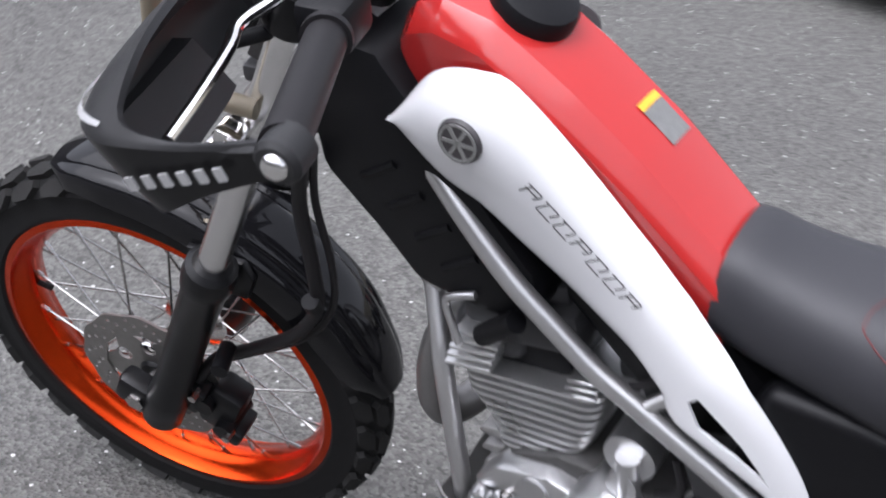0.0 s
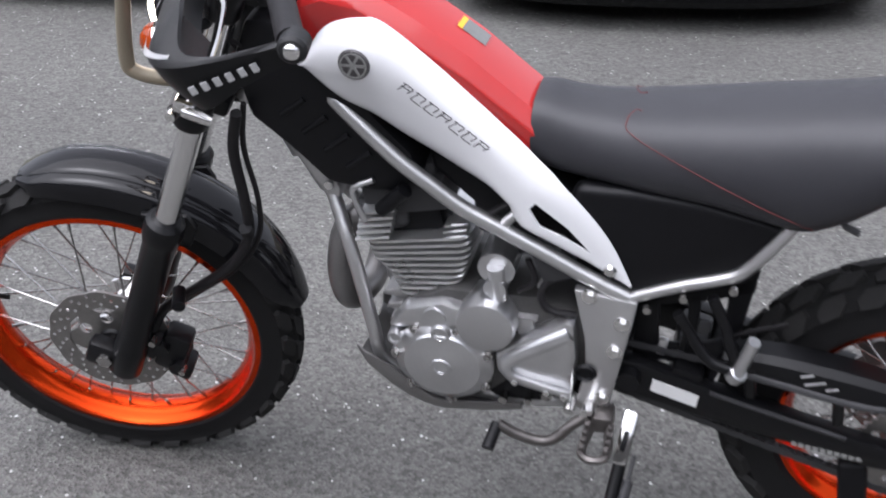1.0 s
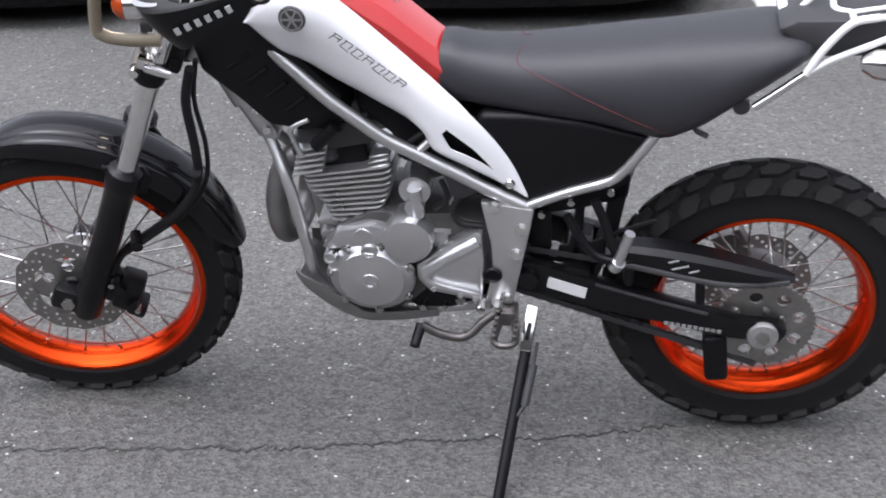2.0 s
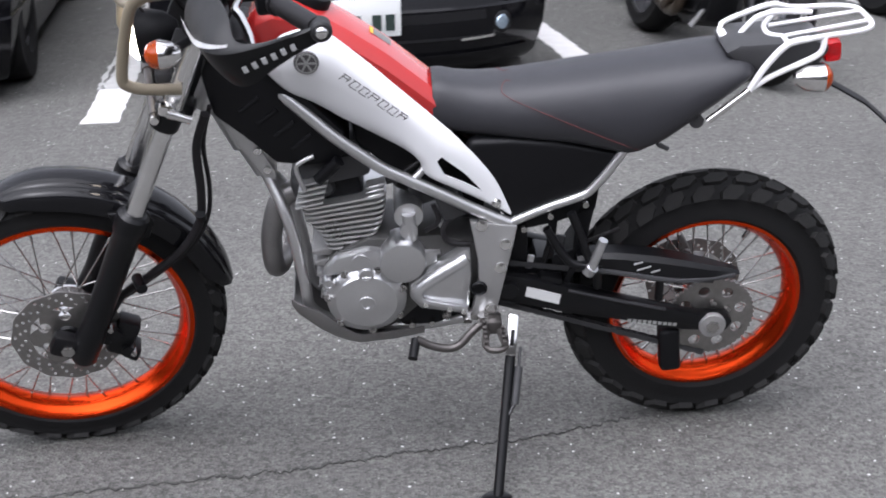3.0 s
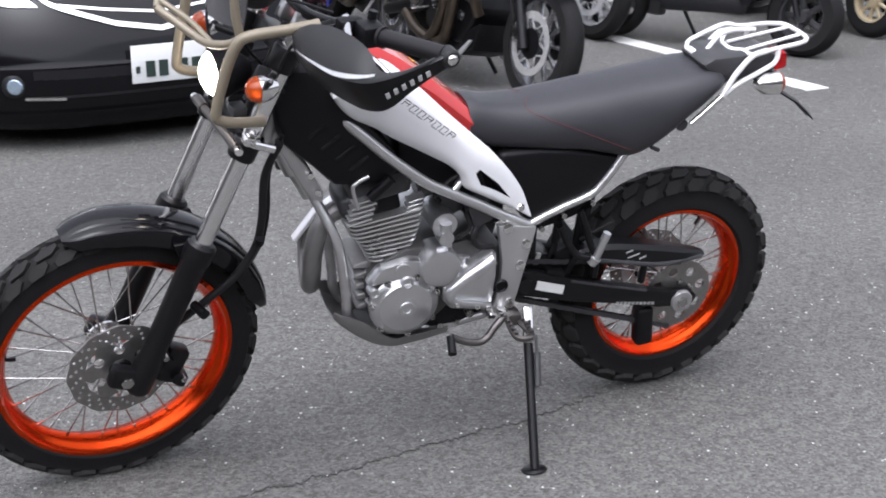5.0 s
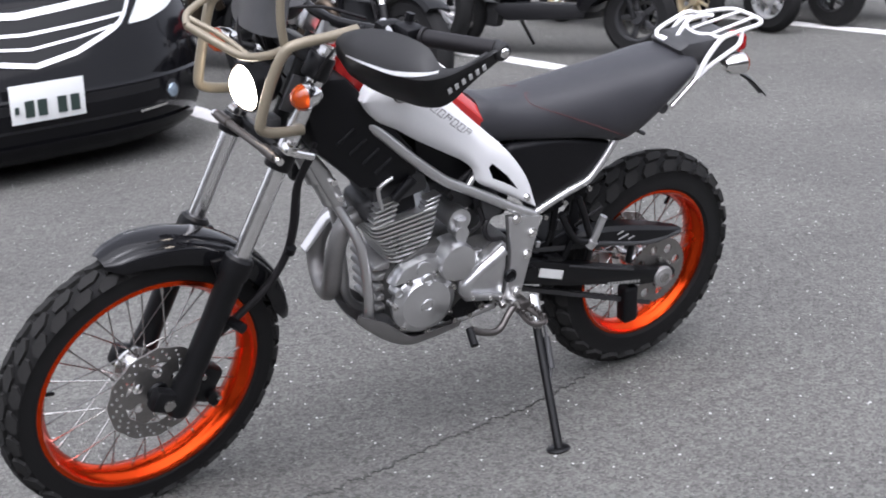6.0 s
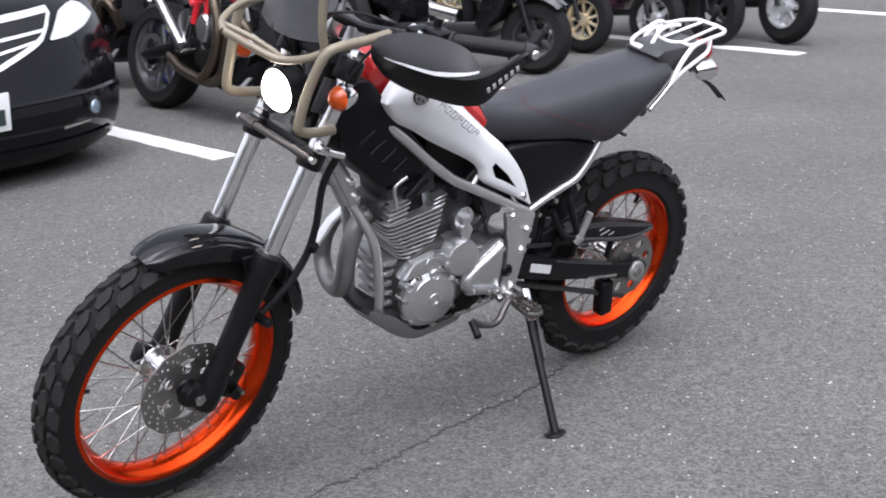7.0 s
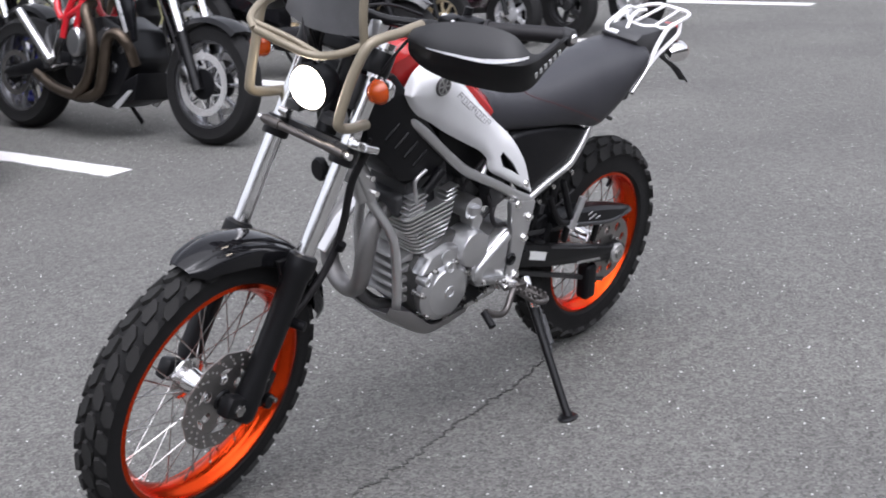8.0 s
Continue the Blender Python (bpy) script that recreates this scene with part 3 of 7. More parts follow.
part("triple_clamp", bm, M_SATIN, bike, "black fork clamps and steering stem", m=STEER)

# brake caliper and hose
bm = bmesh.new()
block((0.05, 0.045, 0.085), pose(-1.232, -0.056, 0.325, ry=28), 0.01, bm)
block((0.03, 0.03, 0.05), pose(-1.262, -0.075, 0.35, ry=28), 0.006, bm)
block((0.022, 0.05, 0.03), pose(-1.215, -0.06, 0.285, ry=28), 0.006, bm)
rod(bm, (-1.225, -0.09, 0.30), (-1.225, -0.03, 0.30), 0.014, 14)
rod(bm, (-1.245, -0.09, 0.345), (-1.245, -0.03, 0.345), 0.014, 14)
part("brake_caliper", bm, M_SATIN, bike, "black brake caliper", m=LEG @ Matrix.Translation((0.02, 0, -0.018)))
for x, z in ((-1.252, 0.368), (-1.215, 0.30)):
    bm = bmesh.new()
    rod(bm, (x, -0.098, z), (x, -0.08, z), 0.006, 8)
    part("caliper_bolt", bm, M_STEEL, bike, m=LEG @ Matrix.Translation((0.02, 0, -0.018)))
bm = tubes(([(-0.995, -0.105, 0.83), (-1.018, -0.088, 0.75), (-1.02, -0.082, 0.65), (-1.03, -0.074, 0.575), (-1.07, -0.07, 0.51), (-1.14, -0.068, 0.455), (-1.2, -0.065, 0.41), (-1.235, -0.07, 0.36)], 0.0085), segs=10)
part("brake_hose", bm, M_HOSE, bike, "black rubber brake hose", m=LEG)
bm = tubes(([(-0.985, -0.095, 0.84), (-1.005, -0.078, 0.75), (-1.003, -0.07, 0.65), (-1.016, -0.064, 0.57), (-1.06, -0.06, 0.5), (-1.14, -0.06, 0.44), (-1.25, -0.05, 0.36)], 0.0045), segs=8)
part("speedometer_cable", bm, M_HOSE, bike, "thin black speedometer cable", m=LEG)
for run, r in (([(-1.155, -0.12, 0.462), (-1.165, -0.08, 0.462)], 0.011), ([(-1.026, -0.09, 0.604), (-1.026, -0.084, 0.588)], 0.0105)):
    part("hose_clip", tubes((run, r), n=1), M_BLACK, bike, m=LEG)


def fender_mesh():
    """An arched front fender with turned-down sides that spread over the tyre."""
    rings = []
    steps = 40
    for i in range(steps + 1):
        u = i / steps
        a = radians(106 - 96 * u)
        rad = lerp([(0, 0.336), (0.12, 0.344), (0.45, 0.345), (0.75, 0.347), (1, 0.343)], u)
        w = lerp([(0, 0.028), (0.04, 0.046), (0.15, 0.056), (0.5, 0.06), (0.8, 0.056), (0.94, 0.046), (1, 0.03)], u)
        drop = lerp([(0, 0.01), (0.05, 0.03), (0.2, 0.042), (0.38, 0.045), (0.5, 0.045), (0.9, 0.044), (1, 0.02)], u)
        ring = []
        for y, d in ((-1.0, 1.0), (-0.985, 0.6), (-0.95, 0.3), (-0.88, 0.16), (-0.74, 0.08), (-0.6, 0.05), (-0.56, -0.03), (-0.42, -0.1), (-0.22, -0.14), (0, -0.155), (0.22, -0.14), (0.42, -0.1), (0.56, -0.03), (0.6, 0.05), (0.74, 0.08), (0.88, 0.16), (0.95, 0.3), (0.985, 0.6), (1.0, 1.0)):
            r = rad - drop * d
            ring.append(Vector((FRONT_AXLE.x + r * math.cos(a), y * w, FRONT_AXLE.z + r * math.sin(a))))
        rings.append(ring)
    bm = loft(rings, caps=False, closed=False)
    bmesh.ops.recalc_face_normals(bm, faces=bm.faces)
    bmesh.ops.solidify(bm, geom=list(bm.faces), thickness=0.003)
    return bm


fender = part("front_fender", fender_mesh(), M_GLOSS, bike, "glossy black front fender", m=LEG)
for s in (-1, 1):
    bm = prism([(-1.2, 0.61), (-1.125, 0.605), (-1.115, 0.58), (-1.13, 0.545), (-1.18, 0.55)], 0.058 * s, 0.068 * s, 0.002)
    part("fender_bracket", bm, M_SATIN, fender, "black fender bracket", m=LEG)

# ---- headlamp, its cage and the front signals ----
bm = lathe([(0.0, 0.0), (0.02, 0.004), (0.038, 0.025), (0.046, 0.05), (0.05, 0.075), (0.047, 0.079), (0.045, 0.076), (0.0, 0.076)], 32)
HL = STEER @ Matrix.Translation((-1.02, -0.008, 0.945)) @ Matrix.Rotation(radians(-4), 4, "Y") @ Matrix.Rotation(radians(90), 4, "Z")
lamp = part("headlamp", bm, M_BLACK, bike, "round black headlamp", m=HL)
bm = lathe([(0.0, 0.102), (0.016, 0.1), (0.03, 0.094), (0.04, 0.085), (0.0445, 0.077), (0.0, 0.077)], 32)
part("headlamp_lens", bm, M_LAMP, lamp, "lit round headlamp lens", m=HL)
bm = bmesh.new()
for s in (-1, 1):
    bm = block((0.05, 0.008, 0.075), pose(-1.02, 0.07 * s, 0.935, ry=25), 0.003)
    part("lamp_bracket", bm, M_GREY, lamp, m=STEER)
    bm = block((0.03, 0.035, 0.02), pose(-1.06, 0.045 * s, 0.878), 0.004)
    part("lamp_mount", bm, M_GREY, lamp, m=STEER)

R_C = 0.0106
for s in (-1, 1):
    run = [(-0.94, 0.15, 1.085), (-1.0, 0.148, 1.08), (-1.065, 0.142, 1.075), (-1.092, 0.136, 1.06), (-1.112, 0.125, 1.0), (-1.128, 0.118, 0.92), (-1.122, 0.117, 0.90), (-1.09, 0.116, 0.888), (-1.03, 0.112, 0.88)]
    cage = part("lamp_guard", tubes(([(x, y * s, z) for x, y, z in run], R_C), n=4), M_CAGE, bike, "tan painted tube guard beside the headlamp", m=STEER)
bm = tubes(([(-1.073, -0.122, 1.062), (-1.095, -0.085, 1.036), (-1.115, -0.03, 1.018), (-1.142, 0.022, 1.03), (-1.178, 0.073, 1.053)], 0.0085),
           ([(-1.178, 0.073, 1.053), (-1.16, 0.1, 1.066), (-1.1, 0.128, 1.078), (-1.05, 0.142, 1.077)], 0.0075),
           ([(-1.165, 0.088, 1.06), (-1.128, 0.025, 1.04), (-1.11, -0.035, 1.022)], 0.006),
           ([(-1.082, -0.124, 1.06), (-1.092, -0.12, 1.12), (-1.088, -0.112, 1.2)], 0.0085),
           ([(-1.088, -0.112, 1.2), (-1.11, 0.0, 1.21), (-1.1, 0.11, 1.2)], 0.0075), n=5)
part("guard_hoop", bm, M_CAGE, cage, "thin tan hoop above the headlamp", m=STEER)
bm = bmesh.new()
rod(bm, (-1.083, -0.118, 0.826), (-1.095, 0.105, 0.836), 0.0085, 14)
rod(bm, (-1.083, -0.105, 0.826), (-1.084, -0.06, 0.829), 0.011, 14)
rod(bm, (-1.092, 0.06, 0.834), (-1.094, 0.098, 0.836), 0.011, 14)
part("guard_crossbar", bm, M_CLAMP, cage, "dark lower crossbar of the guard", m=STEER)
for a, b in (((-1.085, -0.124, 0.827), (-1.084, -0.115, 0.827)), ((-1.096, 0.104, 0.836), (-1.096, 0.112, 0.836)), ((-1.08, 0.05, 0.862), (-1.08, 0.072, 0.862))):
    bm = bmesh.new()
    rod(bm, a, b, 0.008, 10)
    part("crossbar_bolt", bm, M_CHROME, cage, m=STEER)
bm = bmesh.new()
rod(bm, (-1.06, -0.135, 0.846), (-1.02, -0.137, 0.83), 0.0085, 10)
block((0.03, 0.026, 0.02), pose(-1.06, -0.118, 0.846, ry=20), 0.004, bm)
part("guard_clamp", bm, M_CHROME, cage, "bright metal clamp and bolts", m=STEER)

for s in (-1, 1):
    base = STEER @ Matrix.Translation((-1.055, 0.155 * s, 0.972)) @ Matrix.Rotation(radians(90), 4, "Z")
    body = part("turn_signal", lathe([(0.0, -0.035), (0.012, -0.032), (0.022, -0.018), (0.026, 0.0), (0.026, 0.006), (0.0, 0.006)], 20), M_CHROME, bike, "chrome bullet turn signal", m=base)
    part("signal_lens", lathe([(0.0, 0.03), (0.012, 0.027), (0.021, 0.019), (0.026, 0.006), (0.0, 0.006)], 20), M_AMBER, body, "orange signal lens", m=base)
    bm = bmesh.new()
    rod(bm, (-1.04, 0.14 * s, 0.97), (-1.0, 0.09 * s, 0.965), 0.008, 10)
    part("signal_stalk", bm, M_BLACK, body, m=STEER)

# speedometer pod and cables behind the guard
bm = lathe([(0.0, -0.03), (0.03, -0.03), (0.046, -0.02), (0.05, 0.0), (0.05, 0.02), (0.046, 0.024), (0.0, 0.024)], 28)
pod = part("speedometer", bm, M_GREY, bike, "dark grey speedometer pod", m=STEER @ pose(-1.0, 0.02, 1.105, rx=125) @ pose(0, 0, 0, rz=0))
rings = []
for k in range(9):
    y = -0.1 + 0.024 * k
    u = (y + 0.004) / 0.096
    rings.append([Vector((-1.1 + 0.03 * u * u + 0.02 * v, y * (1 - 0.12 * v), 1.062 + 0.008 * u * u + 0.115 * v * (1 - 0.15 * u * u))) for v in (0, 0.35, 0.7, 1.0)])
bm = loft(rings, caps=False, closed=False)
bmesh.ops.recalc_face_normals(bm, faces=bm.faces)
bmesh.ops.solidify(bm, geom=list(bm.faces), thickness=0.004)
part("meter_visor", bm, M_VISOR, pod, "smoky grey plastic visor", m=STEER)
for run in ([(-0.995, 0.02, 1.1), (-1.08, 0.03, 1.09), (-1.10, 0.0, 1.02), (-1.05, -0.02, 0.95), (-1.0, -0.03, 0.88)],
            [(-0.9, -0.12, 1.09), (-1.0, -0.09, 1.12), (-1.06, -0.02, 1.08), (-1.02, 0.03, 0.98), (-0.96, 0.03, 0.9)],
            [(-0.88, -0.16, 1.09), (-0.98, -0.15, 1.06), (-1.0, -0.10, 0.96), (-0.95, -0.06, 0.88)],
            [(-0.9, 0.15, 1.09), (-1.02, 0.1, 1.13), (-1.06, 0.04, 1.06), (-1.0, 0.04, 0.95)]):
    part("control_cable", tubes((run, 0.0032), segs=8), M_HOSE, bike, "black control cable", m=STEER)

# ---- handlebar, grip, lever, hand guards ----
bm = bmesh.new()
half_bar = [(-0.925, 0, 1.062), (-0.922, 0.05, 1.062), (-0.902, 0.12, 1.07), (-0.878, 0.19, 1.082), (-0.865, 0.23, 1.088), (-0.81, 0.395, 1.114)]
tube(bm, [(x, -y, z) for x, y, z in half_bar[::-1]] + half_bar[1:], 0.011, segs=14)
handlebar = part("handlebar", bm, M_SATIN, bike, "black tubular handlebar", m=STEER)
bm = bmesh.new()
for s in (-1, 1):
    block((0.035, 0.03, 0.05), pose(-0.925, 0.035 * s, 1.04, ry=25), 0.006, bm)
part("bar_clamp", bm, M_ALU, handlebar, m=STEER)


def grip_mesh(s):
    bm = bmesh.new()
    a, b = Vector((-0.857, 0.255 * s, 1.092)), Vector((-0.812, 0.392 * s, 1.114))
    rod(bm, a, b, 0.0165, 20)
    rod(bm, a + (a - b) * 0.05, a, 0.02, 20)
    rod(bm, b, b + (b - a) * 0.05, 0.0172, 20)
    return bm


for s in (-1, 1):
    part("grip", grip_mesh(s), M_HOSE, handlebar, "black rubber grip", m=STEER)
    bm = bmesh.new()
    block((0.045, 0.05, 0.042), pose(-0.87, 0.218 * s, 1.087), 0.008, bm)
    block((0.05, 0.03, 0.035), pose(-0.895, 0.185 * s, 1.09), 0.008, bm)
    rod(bm, (-0.86, 0.2 * s, 1.10), (-0.855, 0.2 * s, 1.122), 0.009, 10)
    part("switch_box", bm, M_BLACK, handlebar, "black switch box and lever perch", m=STEER)
    bm = bmesh.new()
    tube(bm, [(-0.898, 0.17 * s, 1.102), (-0.917, 0.225 * s, 1.094), (-0.927, 0.26 * s, 1.092), (-0.92, 0.288 * s, 1.09), (-0.912, 0.345 * s, 1.088), (-0.91, 0.388 * s, 1.084)], (0.0085, 0.0065), segs=10, flat=0.7)
    part("lever", bm, M_CHROME, handlebar, "polished metal lever", m=STEER)


LOWS = [(-0.985, -0.165, 1.035), (-0.985, -0.2, 1.02), (-0.972, -0.256, 1.01), (-0.958, -0.32, 1.012), (-0.942, -0.375, 1.018), (-0.915, -0.403, 1.03), (-0.875, -0.408, 1.06), (-0.835, -0.408, 1.083), (-0.8, -0.406, 1.098)]
MIDS = [(-0.998, -0.165, 1.068), (-1.008, -0.218, 1.07), (-1.004, -0.27, 1.072), (-0.995, -0.33, 1.076), (-0.982, -0.385, 1.084), (-0.952, -0.412, 1.09), (-0.9, -0.414, 1.098), (-0.845, -0.413, 1.112), (-0.8, -0.411, 1.126)]
HIGHS = [(-0.98, -0.16, 1.088), (-0.975, -0.2, 1.11), (-0.962, -0.25, 1.126), (-0.952, -0.31, 1.134), (-0.942, -0.365, 1.13), (-0.935, -0.402, 1.106), (-0.898, -0.408, 1.103), (-0.845, -0.41, 1.116), (-0.8, -0.41, 1.129)]


def guard_shell(s):
    """A hand shield: a beam that sweeps round to the bar's end, with a hump above its crease."""
    lows, mids, highs = (spline(c, 4) for c in (LOWS, MIDS, HIGHS))
    faces = []
    for low, high, bulge in ((mids, highs, 0.008), (lows, mids, 0.005)):
        rings = []
        for p, q in zip(low, high):
            ring = []
            for k in range(7):
                r = p.lerp(q, k / 6)
                ring.append(Vector((r.x - bulge * math.sin(math.pi * k / 6), r.y * -s, r.z)))
            rings.append(ring)
        bm = loft(rings, caps=False, closed=False)
        bmesh.ops.recalc_face_normals(bm, faces=bm.faces)
        bmesh.ops.solidify(bm, geom=list(bm.faces), thickness=0.006)
        faces.append(bm)
    return faces[0], faces[1], mids, highs


for s in (-1, 1):
    bm, face, lows, highs = guard_shell(s)
    guard = part("hand_guard", bm, M_GUARD, handlebar, "dark grey plastic hand guard with a pale stripe", m=STEER)
    part("guard_face", face, M_SATIN, guard, "black outer guard face", m=STEER)
    for first, last in ((4, 13), (13, 20)):
        rings = []
        for i in range(first, last + 1):
            wide = 0.003 + 0.0006 * (i - 4) if first == 4 else 0.0095 - 0.0009 * max(0, i - 16)
            a, b = lows[i], highs[i]
            up = (b - a).normalized()
            out = Vector((-0.0075, -0.002, 0.0))
            rise = 0.0 if first == 4 else 0.0018 * (i - 13)
            ring = [a + up * (v + rise) + out * (1.0 if v < 0.004 else 1.25) for v in (0.003, 0.003 + wide)]
            rings.append([Vector((p.x, p.y * -s, p.z)) for p in ring])
        bm = loft(rings, caps=False, closed=False)
        bmesh.ops.solidify(bm, geom=list(bm.faces), thickness=0.002)
        part("guard_stripe", bm, M_WHITE, guard, "white stripe", m=STEER)
    bm = lathe([(0.0, 0.0), (0.004, 0.0004), (0.0075, 0.002), (0.0098, 0.0045), (0.0104, 0.007), (0.0104, 0.014), (0.0, 0.014)], 20)
    bm.transform(Matrix.Translation((-0.806, 0.4245 * s, 1.1145)) @ Matrix.Diagonal((1, -s, 1, 1)))
    rings = []
    low_run, mid_run = spline(LOWS, 4), spline(MIDS, 4)
    for i in range(7, len(low_run)):
        a, b = low_run[i], mid_run[i]
        inward = (Vector((-0.865, -0.2, a.z)) - Vector((a.x, a.y, a.z))).normalized() * 0.019
        rings.append([Vector((p.x, p.y * -s, p.z)) for p in (a + inward * 0.1, a.lerp(b, 0.8) + inward * 0.1, a.lerp(b, 0.8) + inward, a + inward)])
    part("guard_beam", loft(rings), M_GUARD, guard, "thick grey guard beam", m=STEER)
    cap = lathe([(0.0, 0.0), (0.014, 0.0), (0.0175, 0.004), (0.0175, 0.026), (0.0, 0.026)], 20)
    part("guard_end", cap, M_GUARD, guard, m=STEER @ Matrix.Translation((-0.806, 0.418 * s, 1.1145)) @ Matrix.Diagonal((1, -s, 1, 1)))
    part("guard_bolt", bm, M_CHROME, guard, "bright bar-end bolt", m=STEER)
    bm = bmesh.new()
    for k in range(6):
        t = k / 5
        block((0.0075, 0.002, 0.0105), pose(-0.925 + 0.075 * t, 0.4165 * s, 1.064 + 0.03 * t, ry=-22), 0, bm)
    part("guard_lettering_bar", bm, M_PALE, guard, "pale lettering drawn as bars", m=STEER)
    bm = bmesh.new()
    tube(bm, [(-0.985, 0.165 * s, 1.06), (-0.95, 0.14 * s, 1.07), (-0.89, 0.12 * s, 1.072)], 0.008)
    part("guard_mount", bm, M_BLACK, guard, m=STEER)

# ---- frame ----
R_T = 0.0118
for s in (-1, 1):
    y = 0.088 * s
    part("frame_rail", tubes(([(-0.93, 0.03 * s, 0.90), (-0.875, 0.06 * s, 0.862), (-0.812, 0.08 * s, 0.81), (-0.753, y, 0.756), (-0.708, y, 0.719), (-0.662, y, 0.684), (-0.61, y, 0.656), (-0.545, y, 0.621), (-0.49, y, 0.59), (-0.422, y, 0.556)], R_T)), M_FRAME, bike, "silver painted frame rail")
    part("seat_rail", tubes(([(-0.425, y, 0.556), (-0.354, y, 0.587), (-0.285, y, 0.612), (-0.262, y, 0.63), (-0.237, y, 0.662), (-0.205, y * 0.95, 0.708), (-0.18, y * 0.9, 0.74)], 0.0092), n=4), M_FRAME, bike, "silver painted seat rail")
    part("cradle_tube", tubes(([(-0.905, 0.006 * s, 0.668), (-0.887, 0.014 * s, 0.64), (-0.872, 0.03 * s, 0.61), (-0.855, 0.05 * s, 0.572), (-0.842, 0.06 * s, 0.525), (-0.826, 0.062 * s, 0.42), (-0.82, 0.058 * s, 0.365), (-0.79, 0.052 * s, 0.33), (-0.72, 0.05 * s, 0.31), (-0.6, 0.055 * s, 0.305), (-0.50, 0.07 * s, 0.33)], 0.0112)), M_FRAME, bike, "silver painted cradle tube")
    plate = part("pivot_plate", prism([(-0.5, 0.57), (-0.408, 0.557), (-0.414, 0.52), (-0.424, 0.47), (-0.436, 0.41), (-0.448, 0.35), (-0.497, 0.355), (-0.49, 0.39), (-0.483, 0.433), (-0.484, 0.48), (-0.492, 0.525)], 0.084 * s, 0.102 * s, 0.004), M_FRAME, bike, "silver pivot plate")
    for x, z in ((-0.43, 0.518), (-0.44, 0.465), (-0.477, 0.562), (-0.458, 0.37)):
        bm = bmesh.new()
        rod(bm, (x, 0.1 * s, z), (x, 0.11 * s, z), 0.0085, 6)
        rod(bm, (x, 0.1 * s, z), (x, 0.104 * s, z), 0.012, 14)
        part("plate_bolt", bm, M_CHROME, plate)
bm = bmesh.new()
rod(bm, (-1.0, 0, 0.79), (-0.925, 0, 0.95), 0.03, 20)
tube(bm, [(-0.95, 0, 0.88), (-0.85, 0, 0.86), (-0.72, 0, 0.82), (-0.56, 0, 0.76), (-0.45, 0, 0.70)], 0.024)
rod(bm, (-0.985, 0, 0.82), (-0.93, 0, 0.70), 0.02, 14)
part("head_tube", bm, M_FRAME, bike, "silver painted head tube and backbone")
bm = bmesh.new()
rod(bm, (-0.607, -0.088, 0.658), (-0.57, -0.07, 0.69), 0.008, 10)
part("frame_gusset", bm, M_FRAME, bike, "short silver frame brace")

# ---- side panels ----
PANEL_UP = [(-0.875, 0.902), (-0.853, 0.935), (-0.829, 0.954), (-0.792, 0.963), (-0.757, 0.957), (-0.690, 0.899), (-0.623, 0.835), (-0.556, 0.774), (-0.527, 0.748), (-0.486, 0.703), (-0.449, 0.65), (-0.421, 0.585)]
PANEL_CURL = [(-0.9, 0.026), (-0.85, 0.032), (-0.62, 0.035), (-0.58, 0.03), (-0.54, 0.019), (-0.51, 0.009), (-0.46, 0.005), (-0.42, 0.004)]
PANEL_LOW = [(-0.875, 0.900), (-0.853, 0.866), (-0.823, 0.838), (-0.784, 0.820), (-0.735, 0.788), (-0.664, 0.748), (-0.622, 0.724), (-0.596, 0.700), (-0.581, 0.667), (-0.532, 0.637), (-0.485, 0.611), (-0.421, 0.575)]
SLOT_LOW = {7: (-0.562, 0.702), 8: (-0.548, 0.673), 9: (-0.512, 0.655), 10: (-0.475, 0.632)}
SLOT_UP = {7: (-0.562, 0.702), 8: (-0.553, 0.711), 9: (-0.508, 0.672), 10: (-0.475, 0.632)}


def panel_y(x, z, edge, under=0.0, over=0.0):
    """How far the panel stands out: a swell round the emblem, the upper edge curled in over the tank, the lower half leaning in."""
    y = 0.103 + 0.010 * math.exp(-((x + 0.79) ** 2 + (z - 0.915) ** 2) / 0.0022) - 0.010 * max(0.0, (x + 0.6) / 0.17)
    return y - 0.015 * (edge if under else 0.0) ** 5 - lerp(PANEL_CURL, x) * over**3.5 - 0.011 * under * min(1.0, max(0.0, (-0.6 - x) / 0.1))


